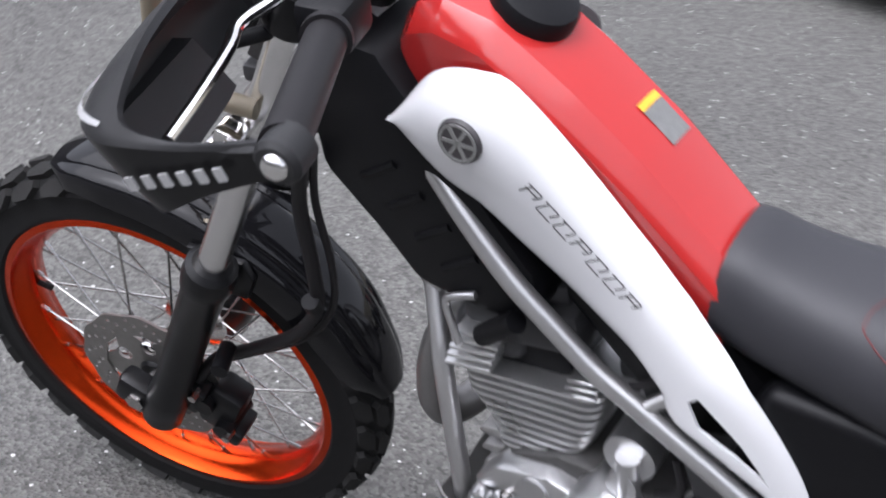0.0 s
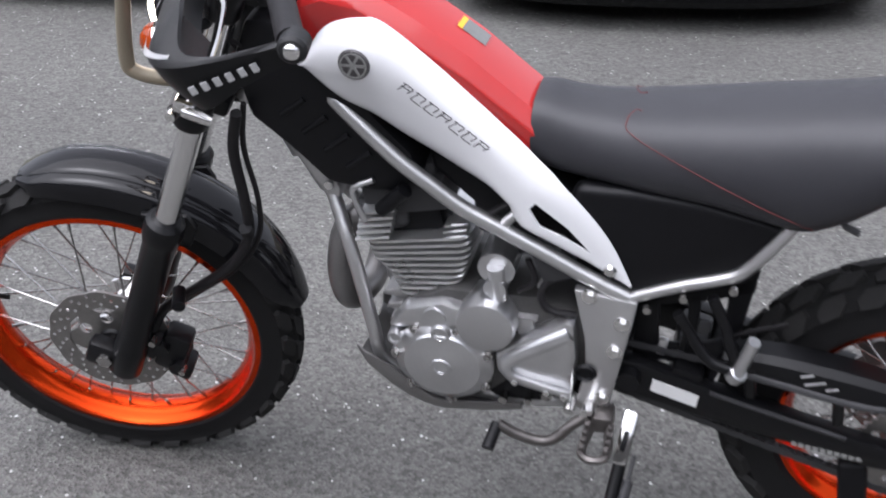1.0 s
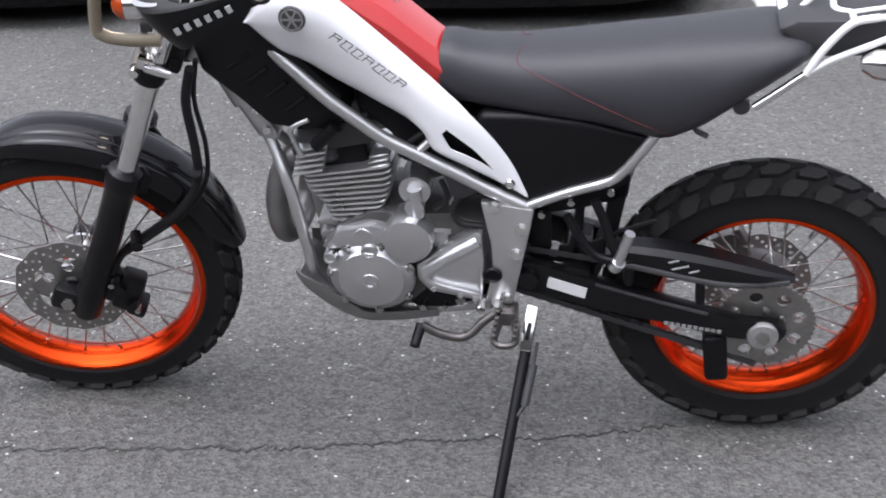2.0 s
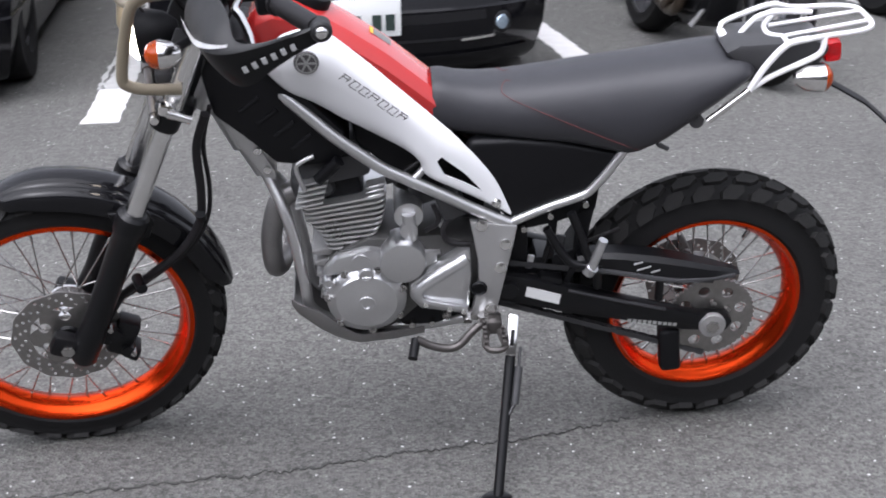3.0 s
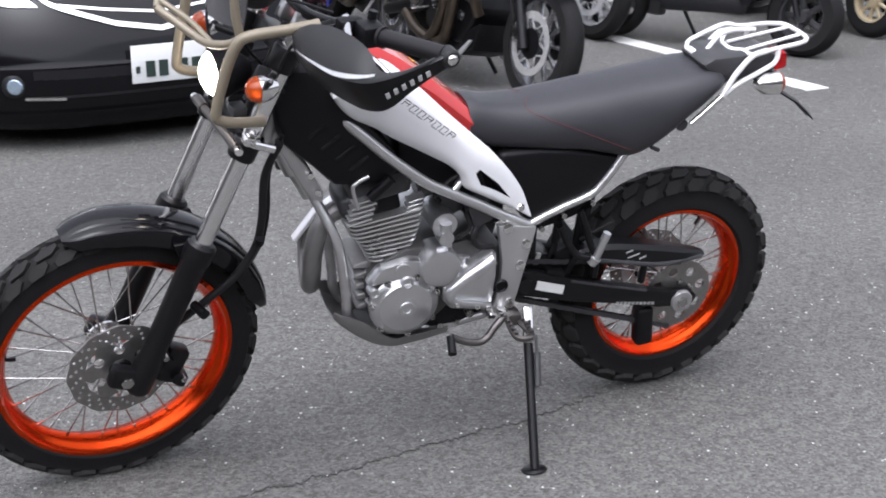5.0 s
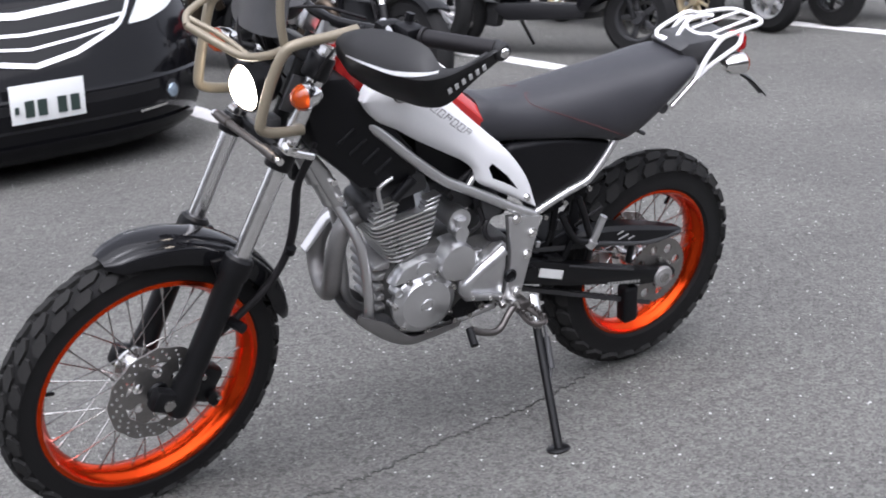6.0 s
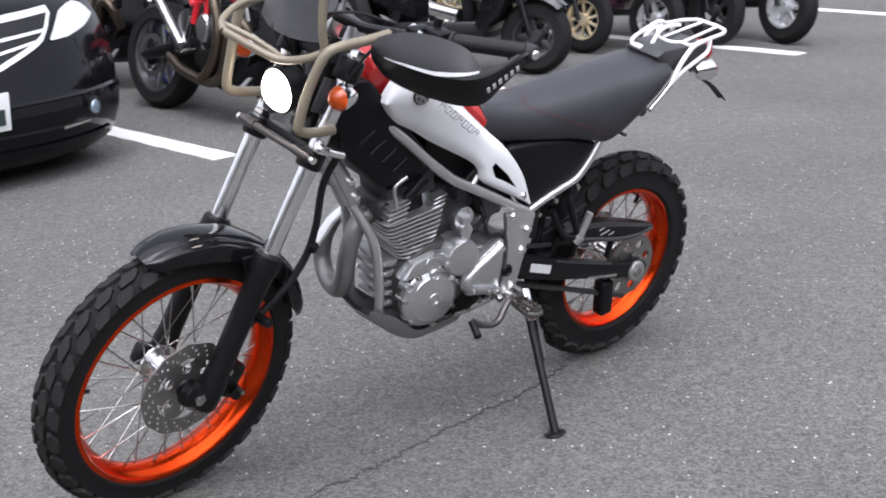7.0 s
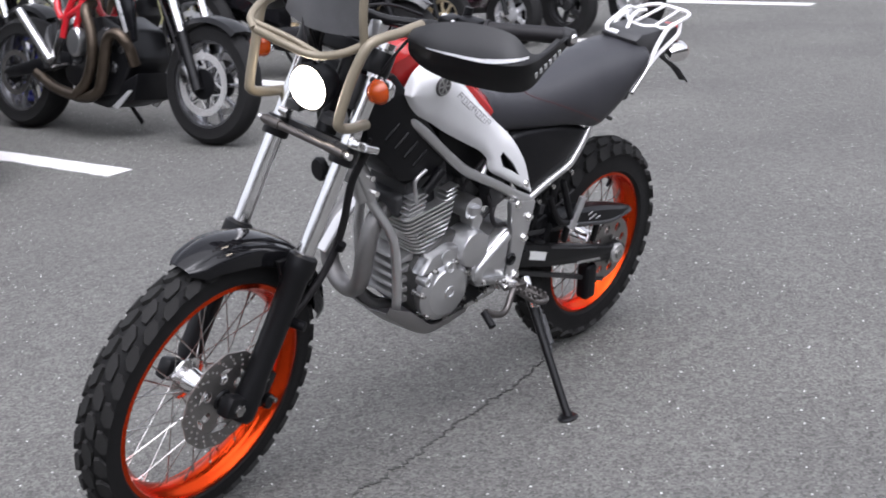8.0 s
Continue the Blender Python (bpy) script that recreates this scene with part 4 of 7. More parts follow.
def panel_mesh(s):
    mids_l, mids_u = [], []
    for i in range(12):
        a, b = Vector(PANEL_LOW[i]), Vector(PANEL_UP[i])
        mids_l.append(Vector(SLOT_LOW[i]) if i in SLOT_LOW else a.lerp(b, 0.5))
        mids_u.append(Vector(SLOT_UP[i]) if i in SLOT_UP else a.lerp(b, 0.5))
    up3 = lambda pts: spline([(p[0], 0, p[1]) for p in pts], 5)

    def straight(pts):
        return [Vector((a[0] + (b[0] - a[0]) * k / 5, 0, a[1] + (b[1] - a[1]) * k / 5)) for a, b in zip(pts, pts[1:]) for k in range(5)] + [Vector((pts[-1][0], 0, pts[-1][1]))]

    L, SL, SU, U = up3(PANEL_LOW), straight(mids_l), straight(mids_u), up3(PANEL_UP)
    bm = bmesh.new()
    for low, high, e0, e1 in ((L, SL, 1.0, 0.0), (SU, U, 0.0, 1.0)):
        rows = []
        for a, b in zip(low, high):
            row = []
            for k in range(8):
                t = k / 7
                p = a.lerp(b, t)
                row.append(bm.verts.new((p.x, s * panel_y(p.x, p.z, abs(e0 + (e1 - e0) * t), (1 - t) if e0 else 0.0, t if e1 else 0.0), p.z)))
            rows.append(row)
        for a, b in zip(rows, rows[1:]):
            for k in range(7):
                bm.faces.new((a[k], a[k + 1], b[k + 1], b[k]))
    bmesh.ops.remove_doubles(bm, verts=bm.verts, dist=0.0004)
    bmesh.ops.recalc_face_normals(bm, faces=bm.faces)
    bmesh.ops.solidify(bm, geom=list(bm.faces), thickness=0.004)
    return bm


def bar_on_panel(bm, x, z, along, across, turn, s, lift=0.0015):
    """A flat printed bar that lies on the panel."""
    c, w = math.cos(turn), math.sin(turn)
    vs = []
    for u, v in ((-along, -across), (along, -across), (along, across), (-along, across)):
        px, pz = x + (u * c - v * w) / 2, z + (u * w + v * c) / 2
        vs.append(bm.verts.new((px, s * (panel_y(px, pz, 0) + lift), pz)))
    bm.faces.new(vs)


for s in (-1, 1):
    panel = part("side_panel", panel_mesh(s), M_WHITE, bike, "white painted side panel with a slot", m=None if s < 0 else Matrix.Translation((0, -0.014, -0.016)))
    bm = lathe([(0.0, 0.004), (0.0205, 0.004), (0.0225, 0.0), (0.0, 0.0)], 32)
    em = part("emblem", bm, M_INK, panel, "round dark emblem", m=Matrix.Translation((-0.791, s * 0.1128, 0.914)) @ Matrix.Diagonal((1, s, 1, 1)))
    bm = lathe([(0.0165, 0.0052), (0.019, 0.0052), (0.019, 0.004), (0.0165, 0.004)], 28, loop=True)
    for k in range(3):
        block((0.031, 0.0012, 0.0036), Matrix.Translation((0, 0.0046, 0)) @ Matrix.Rotation(radians(60 * k), 4, "Y"), 0, bm)
    part("emblem_relief", bm, M_FOIL, em, "grey ring and crossed bars", m=Matrix.Translation((-0.791, s * 0.1128, 0.914)) @ Matrix.Diagonal((1, s, 1, 1)))
    # the model lettering, as plain slanted bars
    bm = bmesh.new()
    ax, az, bx, bz = -0.733, 0.884, -0.616, 0.791
    turn = math.atan2(bz - az, bx - ax)
    for k in range(7):
        t = (k + 0.5) / 7
        x, z = ax + (bx - ax) * t, az + (bz - az) * t
        c, w = math.cos(turn), math.sin(turn)
        for u, v, along, across, tilt in ((0, 0.0075, 0.0165, 0.0017, 0), (0, -0.0075 if k % 3 else 0.002, 0.0165, 0.0017, 0), (-0.0066, 0, 0.0017, 0.0145, -0.35), (0.0066, 0.0015, 0.0017, 0.0105, -0.35)):
            bar_on_panel(bm, x + u * c - v * w, z + u * w + v * c, along, across, turn + tilt, s)
    part("lettering_bar", bm, M_INK, panel, "dark grey lettering drawn as bars")
    bm = lathe([(0.0, 0.005), (0.007, 0.005), (0.0095, 0.0), (0.0, 0.0)], 16)
    part("panel_bolt", bm, M_CHROME, panel, "bright panel bolt", m=Matrix.Translation((-0.449, s * (panel_y(-0.449, 0.606, 0) + 0.001), 0.606)) @ Matrix.Diagonal((1, s, 1, 1)))

# ---- tank ----
TANK = [(-0.90, 0.05, 0.96, 0.95, 0.90), (-0.885, 0.065, 0.988, 0.975, 0.89), (-0.85, 0.074, 1.004, 0.992, 0.88), (-0.80, 0.078, 0.997, 0.982, 0.86), (-0.77, 0.079, 0.981, 0.965, 0.84), (-0.72, 0.079, 0.951, 0.935, 0.81), (-0.65, 0.079, 0.902, 0.886, 0.78), (-0.58, 0.077, 0.842, 0.826, 0.75), (-0.552, 0.076, 0.818, 0.803, 0.74)]


def tank_mesh():
    xs = [t[0] for t in TANK]
    rings = []
    for i in range(36):
        x = xs[0] + (xs[-1] - xs[0]) * i / 35
        w, top, ridge, low = (lerp([(t[0], t[k]) for t in TANK], x) for k in range(1, 5))
        half = [(0, top), (0.3 * w, top - 0.001), (0.56 * w, top - 0.003), (0.6 * w, top - 0.0055), (0.8 * w, top - 0.021), (0.84 * w, top - 0.027), (0.835 * w, ridge - 0.036), (0.82 * w, ridge - 0.055), (0.8 * w, low + 0.015), (0.76 * w, low)]
        rings.append([Vector((x, -y, z)) for y, z in half] + [Vector((x, y, z)) for y, z in half[:0:-1]])
    return loft(rings)


tank = part("fuel_tank", tank_mesh(), M_RED, bike, "glossy red fuel tank", sharp=21)
CAP = Matrix.Translation((-0.788, 0.006, 0.985)) @ Matrix.Rotation(radians(24), 4, "Y") @ Matrix.Rotation(radians(90), 4, "X")
part("tank_cap", lathe([(0.0, 0.022), (0.028, 0.022), (0.038, 0.019), (0.041, 0.012), (0.041, 0.0), (0.0, 0.0)], 36), M_BLACK, tank, "black fuel cap", m=CAP)

for name, mat, x0, x1 in (("tank_sticker", M_NOTICE, -0.671, -0.64), ("tank_sticker_band", M_YELLOW, -0.678, -0.6715)):
    bm = bmesh.new()
    rows = []
    for x in (x0, x1):
        top = lerp([(t[0], t[2]) for t in TANK], x)
        ridge = lerp([(t[0], t[3]) for t in TANK], x)
        rows.append([Vector((x, y, top + 0.0016 - 0.001 * min(1, y / 0.02) - 0.0018 * max(0, y - 0.02) / 0.016)) for y in (0.0, 0.012, 0.024, 0.036)])
    part(name, loft(rows, caps=False, closed=False), mat, tank, "small printed sticker")

# ---- seat ----
SEAT_TOP = [(-0.568, 0.838), (-0.55, 0.84), (-0.52, 0.832), (-0.48, 0.828), (-0.43, 0.828), (-0.35, 0.836), (-0.25, 0.849), (-0.15, 0.862), (-0.06, 0.873), (-0.012, 0.876), (0.012, 0.875), (0.025, 0.87), (0.033, 0.858)]
SEAT_LOW = [(-0.568, 0.755), (-0.53, 0.743), (-0.49, 0.738), (-0.4, 0.731), (-0.31, 0.723), (-0.245, 0.709), (-0.205, 0.699), (-0.182, 0.702), (-0.137, 0.724), (-0.07, 0.776), (-0.02, 0.81), (0.006, 0.826), (0.033, 0.842)]
SEAT_W = [(-0.568, 0.066), (-0.5, 0.074), (-0.4, 0.09), (-0.25, 0.106), (-0.1, 0.108), (-0.04, 0.1), (0.0, 0.088), (0.02, 0.076), (0.033, 0.06)]
SEAT_HALF = [(0.0, 1.0), (0.2, 0.996), (0.4, 0.98), (0.57, 0.945), (0.7, 0.885), (0.8, 0.8), (0.88, 0.69), (0.945, 0.57), (0.985, 0.45), (1.0, 0.33), (0.985, 0.2), (0.94, 0.09), (0.88, 0.025), (0.82, 0.0)]


def seat_mesh():
    rings = []
    for i in range(60):
        x = -0.568 + 0.601 * i / 59
        top, low, w = lerp(SEAT_TOP, x), lerp(SEAT_LOW, x), lerp(SEAT_W, x)
        half = [(f * w, low + (top - low) * h) for f, h in SEAT_HALF]
        rings.append([Vector((x, -y, z)) for y, z in half] + [Vector((x, y, z)) for y, z in half[:0:-1]])
    bm = loft(rings)
    bmesh.ops.smooth_vert(bm, verts=bm.verts, factor=0.4, use_axis_x=True, use_axis_y=True, use_axis_z=True)
    return bm


def seat_side(x, z, s):
    """The place on the seat's side at x and z."""
    top, low, w = lerp(SEAT_TOP, x), lerp(SEAT_LOW, x), lerp(SEAT_W, x)
    h = (z - low) / max(1e-4, top - low)
    f = lerp(sorted((hh, ff) for ff, hh in SEAT_HALF), h)
    return Vector((x, s * (f * w + 0.0006), z))


seat = part("seat", seat_mesh(), M_SEAT, bike, "dark grey vinyl seat with red stitching", sharp=60)
for s in (-1, 1):
    run = [(-0.42, 0.8279), (-0.428, 0.8274), (-0.436, 0.8255), (-0.438, 0.8215), (-0.437, 0.818), (-0.43, 0.814), (-0.41, 0.806), (-0.36, 0.788), (-0.3, 0.764), (-0.24, 0.738), (-0.185, 0.712)]
    part("seat_stitching", tubes(([seat_side(x, z, s) for x, z in run], 0.0008), segs=6), M_THREAD, seat, "thin red stitching")
part("seat_base", prism([(-0.2, 0.712), (-0.13, 0.735), (-0.06, 0.782), (0.0, 0.84), (-0.02, 0.86), (-0.12, 0.77), (-0.22, 0.73)], -0.075, 0.075, 0.005), M_BLACK, seat, "black seat base")
bm = bmesh.new()
rod(bm, (-0.075, -0.085, 0.76), (-0.075, -0.07, 0.76), 0.014, 14)
part("seat_lock", bm, M_GREY, seat)
bm = bmesh.new()
rod(bm, (-0.145, -0.085, 0.715), (-0.125, -0.085, 0.705), 0.005, 8)
rod(bm, (-0.15, -0.085, 0.735), (-0.145, -0.085, 0.715), 0.004, 8)
part("seat_hook", bm, M_GREY, seat)

# black side cover under the seat
for s in (-1, 1):
    part("side_cover", prism([(-0.50, 0.735), (-0.42, 0.735), (-0.336, 0.727), (-0.25, 0.708), (-0.207, 0.695), (-0.24, 0.64), (-0.262, 0.616), (-0.30, 0.60), (-0.42, 0.556), (-0.46, 0.60), (-0.52, 0.68)], 0.05 * s, 0.086 * s, 0.014, None, 4), M_BLACK, bike, "smooth black side cover")

# single down tube with its welded gusset, above the cradle tubes
bm = tubes(([(-1.0, 0, 0.845), (-0.965, 0, 0.775), (-0.925, 0, 0.705), (-0.893, 0, 0.643)], 0.019))
prism([(-0.955, 0.79), (-0.905, 0.725), (-0.868, 0.652), (-0.87, 0.632), (-0.895, 0.637), (-0.93, 0.7), (-0.975, 0.785)], -0.026, 0.026, 0.006, bm)
down_tube = part("down_tube", bm, M_FRAME, bike, "silver painted down tube with gusset")
bm = bmesh.new()
for x, z in ((-0.9, 0.7), (-0.884, 0.66)):
    rod(bm, (x, -0.034, z), (x, 0.034, z), 0.0075, 6)
part("gusset_bolt", bm, M_CHROME, down_tube, "bright bolts")

# black ribbed shroud below the tank
bm = bmesh.new()
prism([(-0.985, 0.885), (-0.955, 0.955), (-0.90, 0.95), (-0.83, 0.87), (-0.732, 0.76), (-0.722, 0.715), (-0.76, 0.692), (-0.80, 0.69), (-0.862, 0.697), (-0.91, 0.747), (-0.97, 0.80)], -0.082, 0.082, 0.012, bm)
shroud = part("engine_shroud", bm, M_BLACK, bike, "black plastic shroud with slanted ribs")
for s in (-1, 1):
    for k in range(4):
        x, z = -0.9 + 0.03 * k, 0.822 - 0.026 * k
        bm = bmesh.new()
        rod(bm, (x - 0.02, 0.0805 * s, z - 0.014), (x + 0.018, 0.0805 * s, z + 0.014), 0.0055, 8)
        part("shroud_rib", bm, M_BLACK, shroud, "raised rib")
bm = lathe([(0.0, -0.012), (0.028, -0.012), (0.034, -0.004), (0.034, 0.008), (0.018, 0.014), (0.0, 0.014)], 28)
tube(bm, [(0, 0.01, 0.0), (0.03, 0.03, 0.012), (0.07, 0.035, 0.03), (0.1, 0.02, 0.04)], 0.006)
part("horn", bm, M_BLACK, bike, "round black horn", m=Matrix.Translation((-0.936, 0.098, 0.687)) @ Matrix.Rotation(radians(-97), 4, "Z") @ Matrix.Diagonal((0.8, 0.7, 0.8, 1)))

# ---- engine ----
CYL = Matrix.Translation((-0.732, 0, 0.555)) @ Matrix.Rotation(radians(-12), 4, "Y")


engine = part("engine", prism([(-0.785, 0.455), (-0.755, 0.50), (-0.70, 0.525), (-0.56, 0.53), (-0.475, 0.505), (-0.462, 0.42), (-0.475, 0.372), (-0.585, 0.378), (-0.63, 0.335), (-0.66, 0.312), (-0.72, 0.31), (-0.775, 0.36)], -0.078, 0.085, 0.01), M_CASE, bike, "cast aluminium single-cylinder engine")
# barrel in black: the shade between the fins is put into its colour
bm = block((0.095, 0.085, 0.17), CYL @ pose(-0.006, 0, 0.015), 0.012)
part("cylinder_barrel", bm, M_BLACK, engine, "barrel coloured black as the shade between the fins")
for k in range(5):
    z = 0.375 + 0.026 * k
    x = -0.786 - 0.003 * k
    bm = prism([(x - 0.012, z - 0.003), (x - 0.008, z + 0.006), (x + 0.03, z + 0.016), (x + 0.03, z - 0.006)], -0.048, 0.07, 0.002)
    part("case_rib", bm, M_FIN, engine, "cast rib on the engine case")
# black block added to stand for the shaded gap below the sprocket cover
part("underside_dark_block", prism([(-0.60, 0.37), (-0.46, 0.365), (-0.455, 0.33), (-0.5, 0.315), (-0.63, 0.312), (-0.65, 0.33)], -0.07, 0.07, 0.006), M_BLACK, engine, "black block added as the dark gap under the engine")
for x, z, r in ((-0.615, 0.325, 0.007), (-0.575, 0.328, 0.006), (-0.545, 0.345, 0.009), (-0.51, 0.35, 0.007), (-0.492, 0.342, 0.01)):
    bm = bmesh.new()
    rod(bm, (x, -0.09, z), (x, -0.065, z), r, 10)
    part("underside_bolt", bm, M_STEEL, engine)
for x, z, r in ((-0.703, 0.459, 0.0145), (-0.776, 0.442, 0.011), (-0.655, 0.468, 0.007)):
    bm = lathe([(0.0, -0.107), (r * 0.6, -0.107), (r * 0.7, -0.11), (r, -0.11), (r * 1.1, -0.104), (r * 1.15, -0.08), (0.0, -0.08)], 20)
    part("timing_plug", bm, M_ALU, engine, m=Matrix.Translation((x, 0, z)))
FIN_L = [(0.499, -0.779), (0.53, -0.791), (0.545, -0.803), (0.559, -0.817), (0.588, -0.823)]
FIN_R = [(0.507, -0.69), (0.542, -0.671), (0.56, -0.665), (0.578, -0.661), (0.616, -0.658)]
for k in range(10):
    u = k / 9 * 0.089
    zl, zr = 0.499 + u, 0.507 + u * 0.109 / 0.089
    a, b = Vector((lerp(FIN_L, zl), 0, zl)), Vector((lerp(FIN_R, zr), 0, zr))
    fin = block(((b - a).length, 0.138, 0.0042), Matrix.Identity(4))
    bmesh.ops.bevel(fin, geom=[e for e in fin.edges if abs(e.verts[0].co.z - e.verts[1].co.z) > 0.002], offset=0.02, segments=4, affect="EDGES", profile=0.5)
    part("cooling_fin", fin, M_FINEDGE, engine, m=Matrix.Translation((a + b) / 2) @ Matrix.Rotation(-math.atan2(b.z - a.z, b.x - a.x), 4, "Y"))
# head blocks dark grey, so the spaces between head fins look shaded
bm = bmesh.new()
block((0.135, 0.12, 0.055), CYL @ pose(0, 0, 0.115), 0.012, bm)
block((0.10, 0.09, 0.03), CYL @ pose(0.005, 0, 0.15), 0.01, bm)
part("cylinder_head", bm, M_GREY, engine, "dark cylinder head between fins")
for k in range(3):
    part("head_fin", block((0.038, 0.03, 0.0042), pose(-0.682 + 0.002 * k, -0.056, 0.616 + 0.011 * k, ry=-14), 0.0015, seg=1), M_FINEDGE, engine)
bm = bmesh.new()
tube(bm, [CYL @ Vector((-0.06, -0.085, 0.10)), CYL @ Vector((-0.063, -0.087, 0.15)), CYL @ Vector((-0.052, -0.087, 0.162)), CYL @ Vector((-0.025, -0.085, 0.168))], 0.0045)
part("oil_pipe", bm, M_ALU, engine, "bright metal oil pipe")
bm = bmesh.new()
rod(bm, CYL @ Vector((-0.03, -0.082, 0.115)), CYL @ Vector((0.02, -0.09, 0.15)), 0.012, 12)
part("spark_plug_cap", bm, M_BLACK, engine, "black plug cap")

# casting darkened to stand for the shaded gaps between its pale ribs
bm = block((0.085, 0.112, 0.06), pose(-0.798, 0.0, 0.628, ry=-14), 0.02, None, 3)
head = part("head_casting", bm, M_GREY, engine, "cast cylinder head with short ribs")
for k in range(5):
    part("head_rib", block((0.056, 0.028, 0.0048), pose(-0.806 + 0.003 * k, -0.066, 0.604 + 0.0122 * k, ry=-12), 0.002), M_FINEDGE, head)

# black filler added to darken the gap between side panel and frame rail
part("panel_gap_block", prism([(-0.725, 0.80), (-0.6, 0.785), (-0.50, 0.70), (-0.462, 0.615), (-0.47, 0.545), (-0.53, 0.545), (-0.58, 0.60), (-0.65, 0.66), (-0.715, 0.72)], -0.05, 0.05, 0.012), M_BLACK, bike, "black block added to darken the gap behind the side panels")

# generator cover
COV = Matrix.Translation((-0.704, 0, 0.398)) @ Matrix.Diagonal((0.86, 1, 0.82, 1))
part("generator_cover", lathe([(0.086, -0.07), (0.092, -0.085), (0.092, -0.094), (0.086, -0.1), (0.074, -0.104), (0.07, -0.108), (0.035, -0.112), (0.03, -0.1135), (0.0, -0.1135)], 48), M_ALU, engine, "round cast generator cover", m=COV)
bm = lathe([(0.012, -0.1165), (0.02, -0.1165), (0.021, -0.112), (0.011, -0.112)], 24, loop=True)
part("cover_ring", bm, M_ALU, engine, m=COV)
for k in range(7):
    a = radians(20 + 51.4 * k)
    c = Vector((-0.704 + 0.076 * math.cos(a), 0, 0.398 + 0.072 * math.sin(a)))
    bm = bmesh.new()
    rod(bm, c + Vector((0, -0.1, 0)), c + Vector((0, -0.07, 0)), 0.0085, 10)
    rod(bm, c + Vector((0, -0.107, 0)), c + Vector((0, -0.1, 0)), 0.005, 6)
    part("cover_bolt", bm, M_STEEL, engine)
# upper deck of the case, starter cover and starter motor
bm = bmesh.new()
prism([(-0.79, 0.455), (-0.76, 0.495), (-0.70, 0.512), (-0.65, 0.5), (-0.62, 0.47), (-0.63, 0.44), (-0.70, 0.46)], -0.1, -0.06, 0.008, bm)
rod(bm, (-0.712, -0.104, 0.486), (-0.712, -0.07, 0.486), 0.018, 20)
part("case_deck", bm, M_ALU, engine, "cast crankcase top")
CV2 = Matrix.Translation((-0.631, 0, 0.489))
part("starter_cover", lathe([(0.044, -0.05), (0.046, -0.108), (0.043, -0.116), (0.036, -0.119), (0.0, -0.119)], 36), M_ALU, engine, "small round cast cover", m=CV2)
bm = bmesh.new()
rod(bm, (-0.617, -0.085, 0.578), (-0.617, 0.03, 0.578), 0.028, 24)
rod(bm, (-0.617, -0.1, 0.552), (-0.617, -0.06, 0.552), 0.017, 20)
rod(bm, (-0.613, -0.088, 0.53), (-0.617, -0.088, 0.585), 0.013, 16)
part("starter_motor", bm, M_ALU, engine, "cylindrical starter motor")
# sprocket cover with raised rims
part("sprocket_cover", prism([(-0.62, 0.43), (-0.606, 0.444), (-0.57, 0.47), (-0.51, 0.51), (-0.499, 0.504), (-0.496, 0.445), (-0.501, 0.372), (-0.515, 0.36), (-0.598, 0.376), (-0.618, 0.4)], -0.105, -0.06, 0.007), M_ALU, engine, "cast sprocket cover")
bm = bmesh.new()
tube(bm, [(-0.506, -0.104, 0.492), (-0.53, -0.106, 0.476), (-0.58, -0.106, 0.443), (-0.603, -0.106, 0.42), (-0.6, -0.106, 0.4), (-0.58, -0.106, 0.389), (-0.53, -0.106, 0.377), (-0.508, -0.104, 0.371)], 0.0135, flat=0.6)
part("cover_rim", bm, M_ALU, engine, "raised cast rim")
part("shaft_hole", lathe([(0.0, -0.104), (0.011, -0.104), (0.014, -0.1085), (0.017, -0.104), (0.0, -0.09)], 20), M_BLACK, engine, "dark shaft opening", m=Matrix.Translation((-0.482, 0, 0.418)))
for x, z in ((-0.588, 0.391), (-0.54, 0.379), (-0.513, 0.372)):
    bm = bmesh.new()
    rod(bm, (x, -0.118, z), (x, -0.1, z), 0.0055, 8)
    part("cover_screw", bm, M_CHROME, engine)
bm = bmesh.new()
block((0.12, 0.10, 0.10), pose(-0.565, 0.0, 0.64, ry=-20), 0.012, bm)
rod(bm, (-0.66, 0, 0.63), (-0.57, 0, 0.645), 0.024, 16)
block((0.05, 0.06, 0.06), pose(-0.535, -0.055, 0.595, ry=-20), 0.008, bm)
part("carburettor", bm, M_GREY, engine, "dark grey carburettor and intake")
part("cable_end", block((0.012, 0.012, 0.018), pose(-0.551, -0.072, 0.552, ry=25), 0.003), M_ALU, engine, "small bright cable end")
bm = block((0.03, 0.03, 0.004), pose(-0.572, -0.075, 0.495, ry=2), 0.001)
block((0.026, 0.026, 0.034), pose(-0.576, -0.072, 0.476), 0.004, bm)
part("case_lug", bm, M_ALU, engine, "cast lug on the engine case")
for run, r in (([(-0.52, -0.07, 0.58), (-0.55, -0.085, 0.55), (-0.54, -0.09, 0.52), (-0.50, -0.085, 0.51)], 0.006), ([(-0.62, -0.05, 0.62), (-0.64, -0.075, 0.65), (-0.60, -0.08, 0.69), (-0.56, -0.07, 0.70)], 0.005), ([(-0.57, -0.08, 0.60), (-0.56, -0.085, 0.565), (-0.585, -0.08, 0.54)], 0.005)):
    part("engine_hose", tubes((run, r), segs=8), M_HOSE, engine, "black hose")

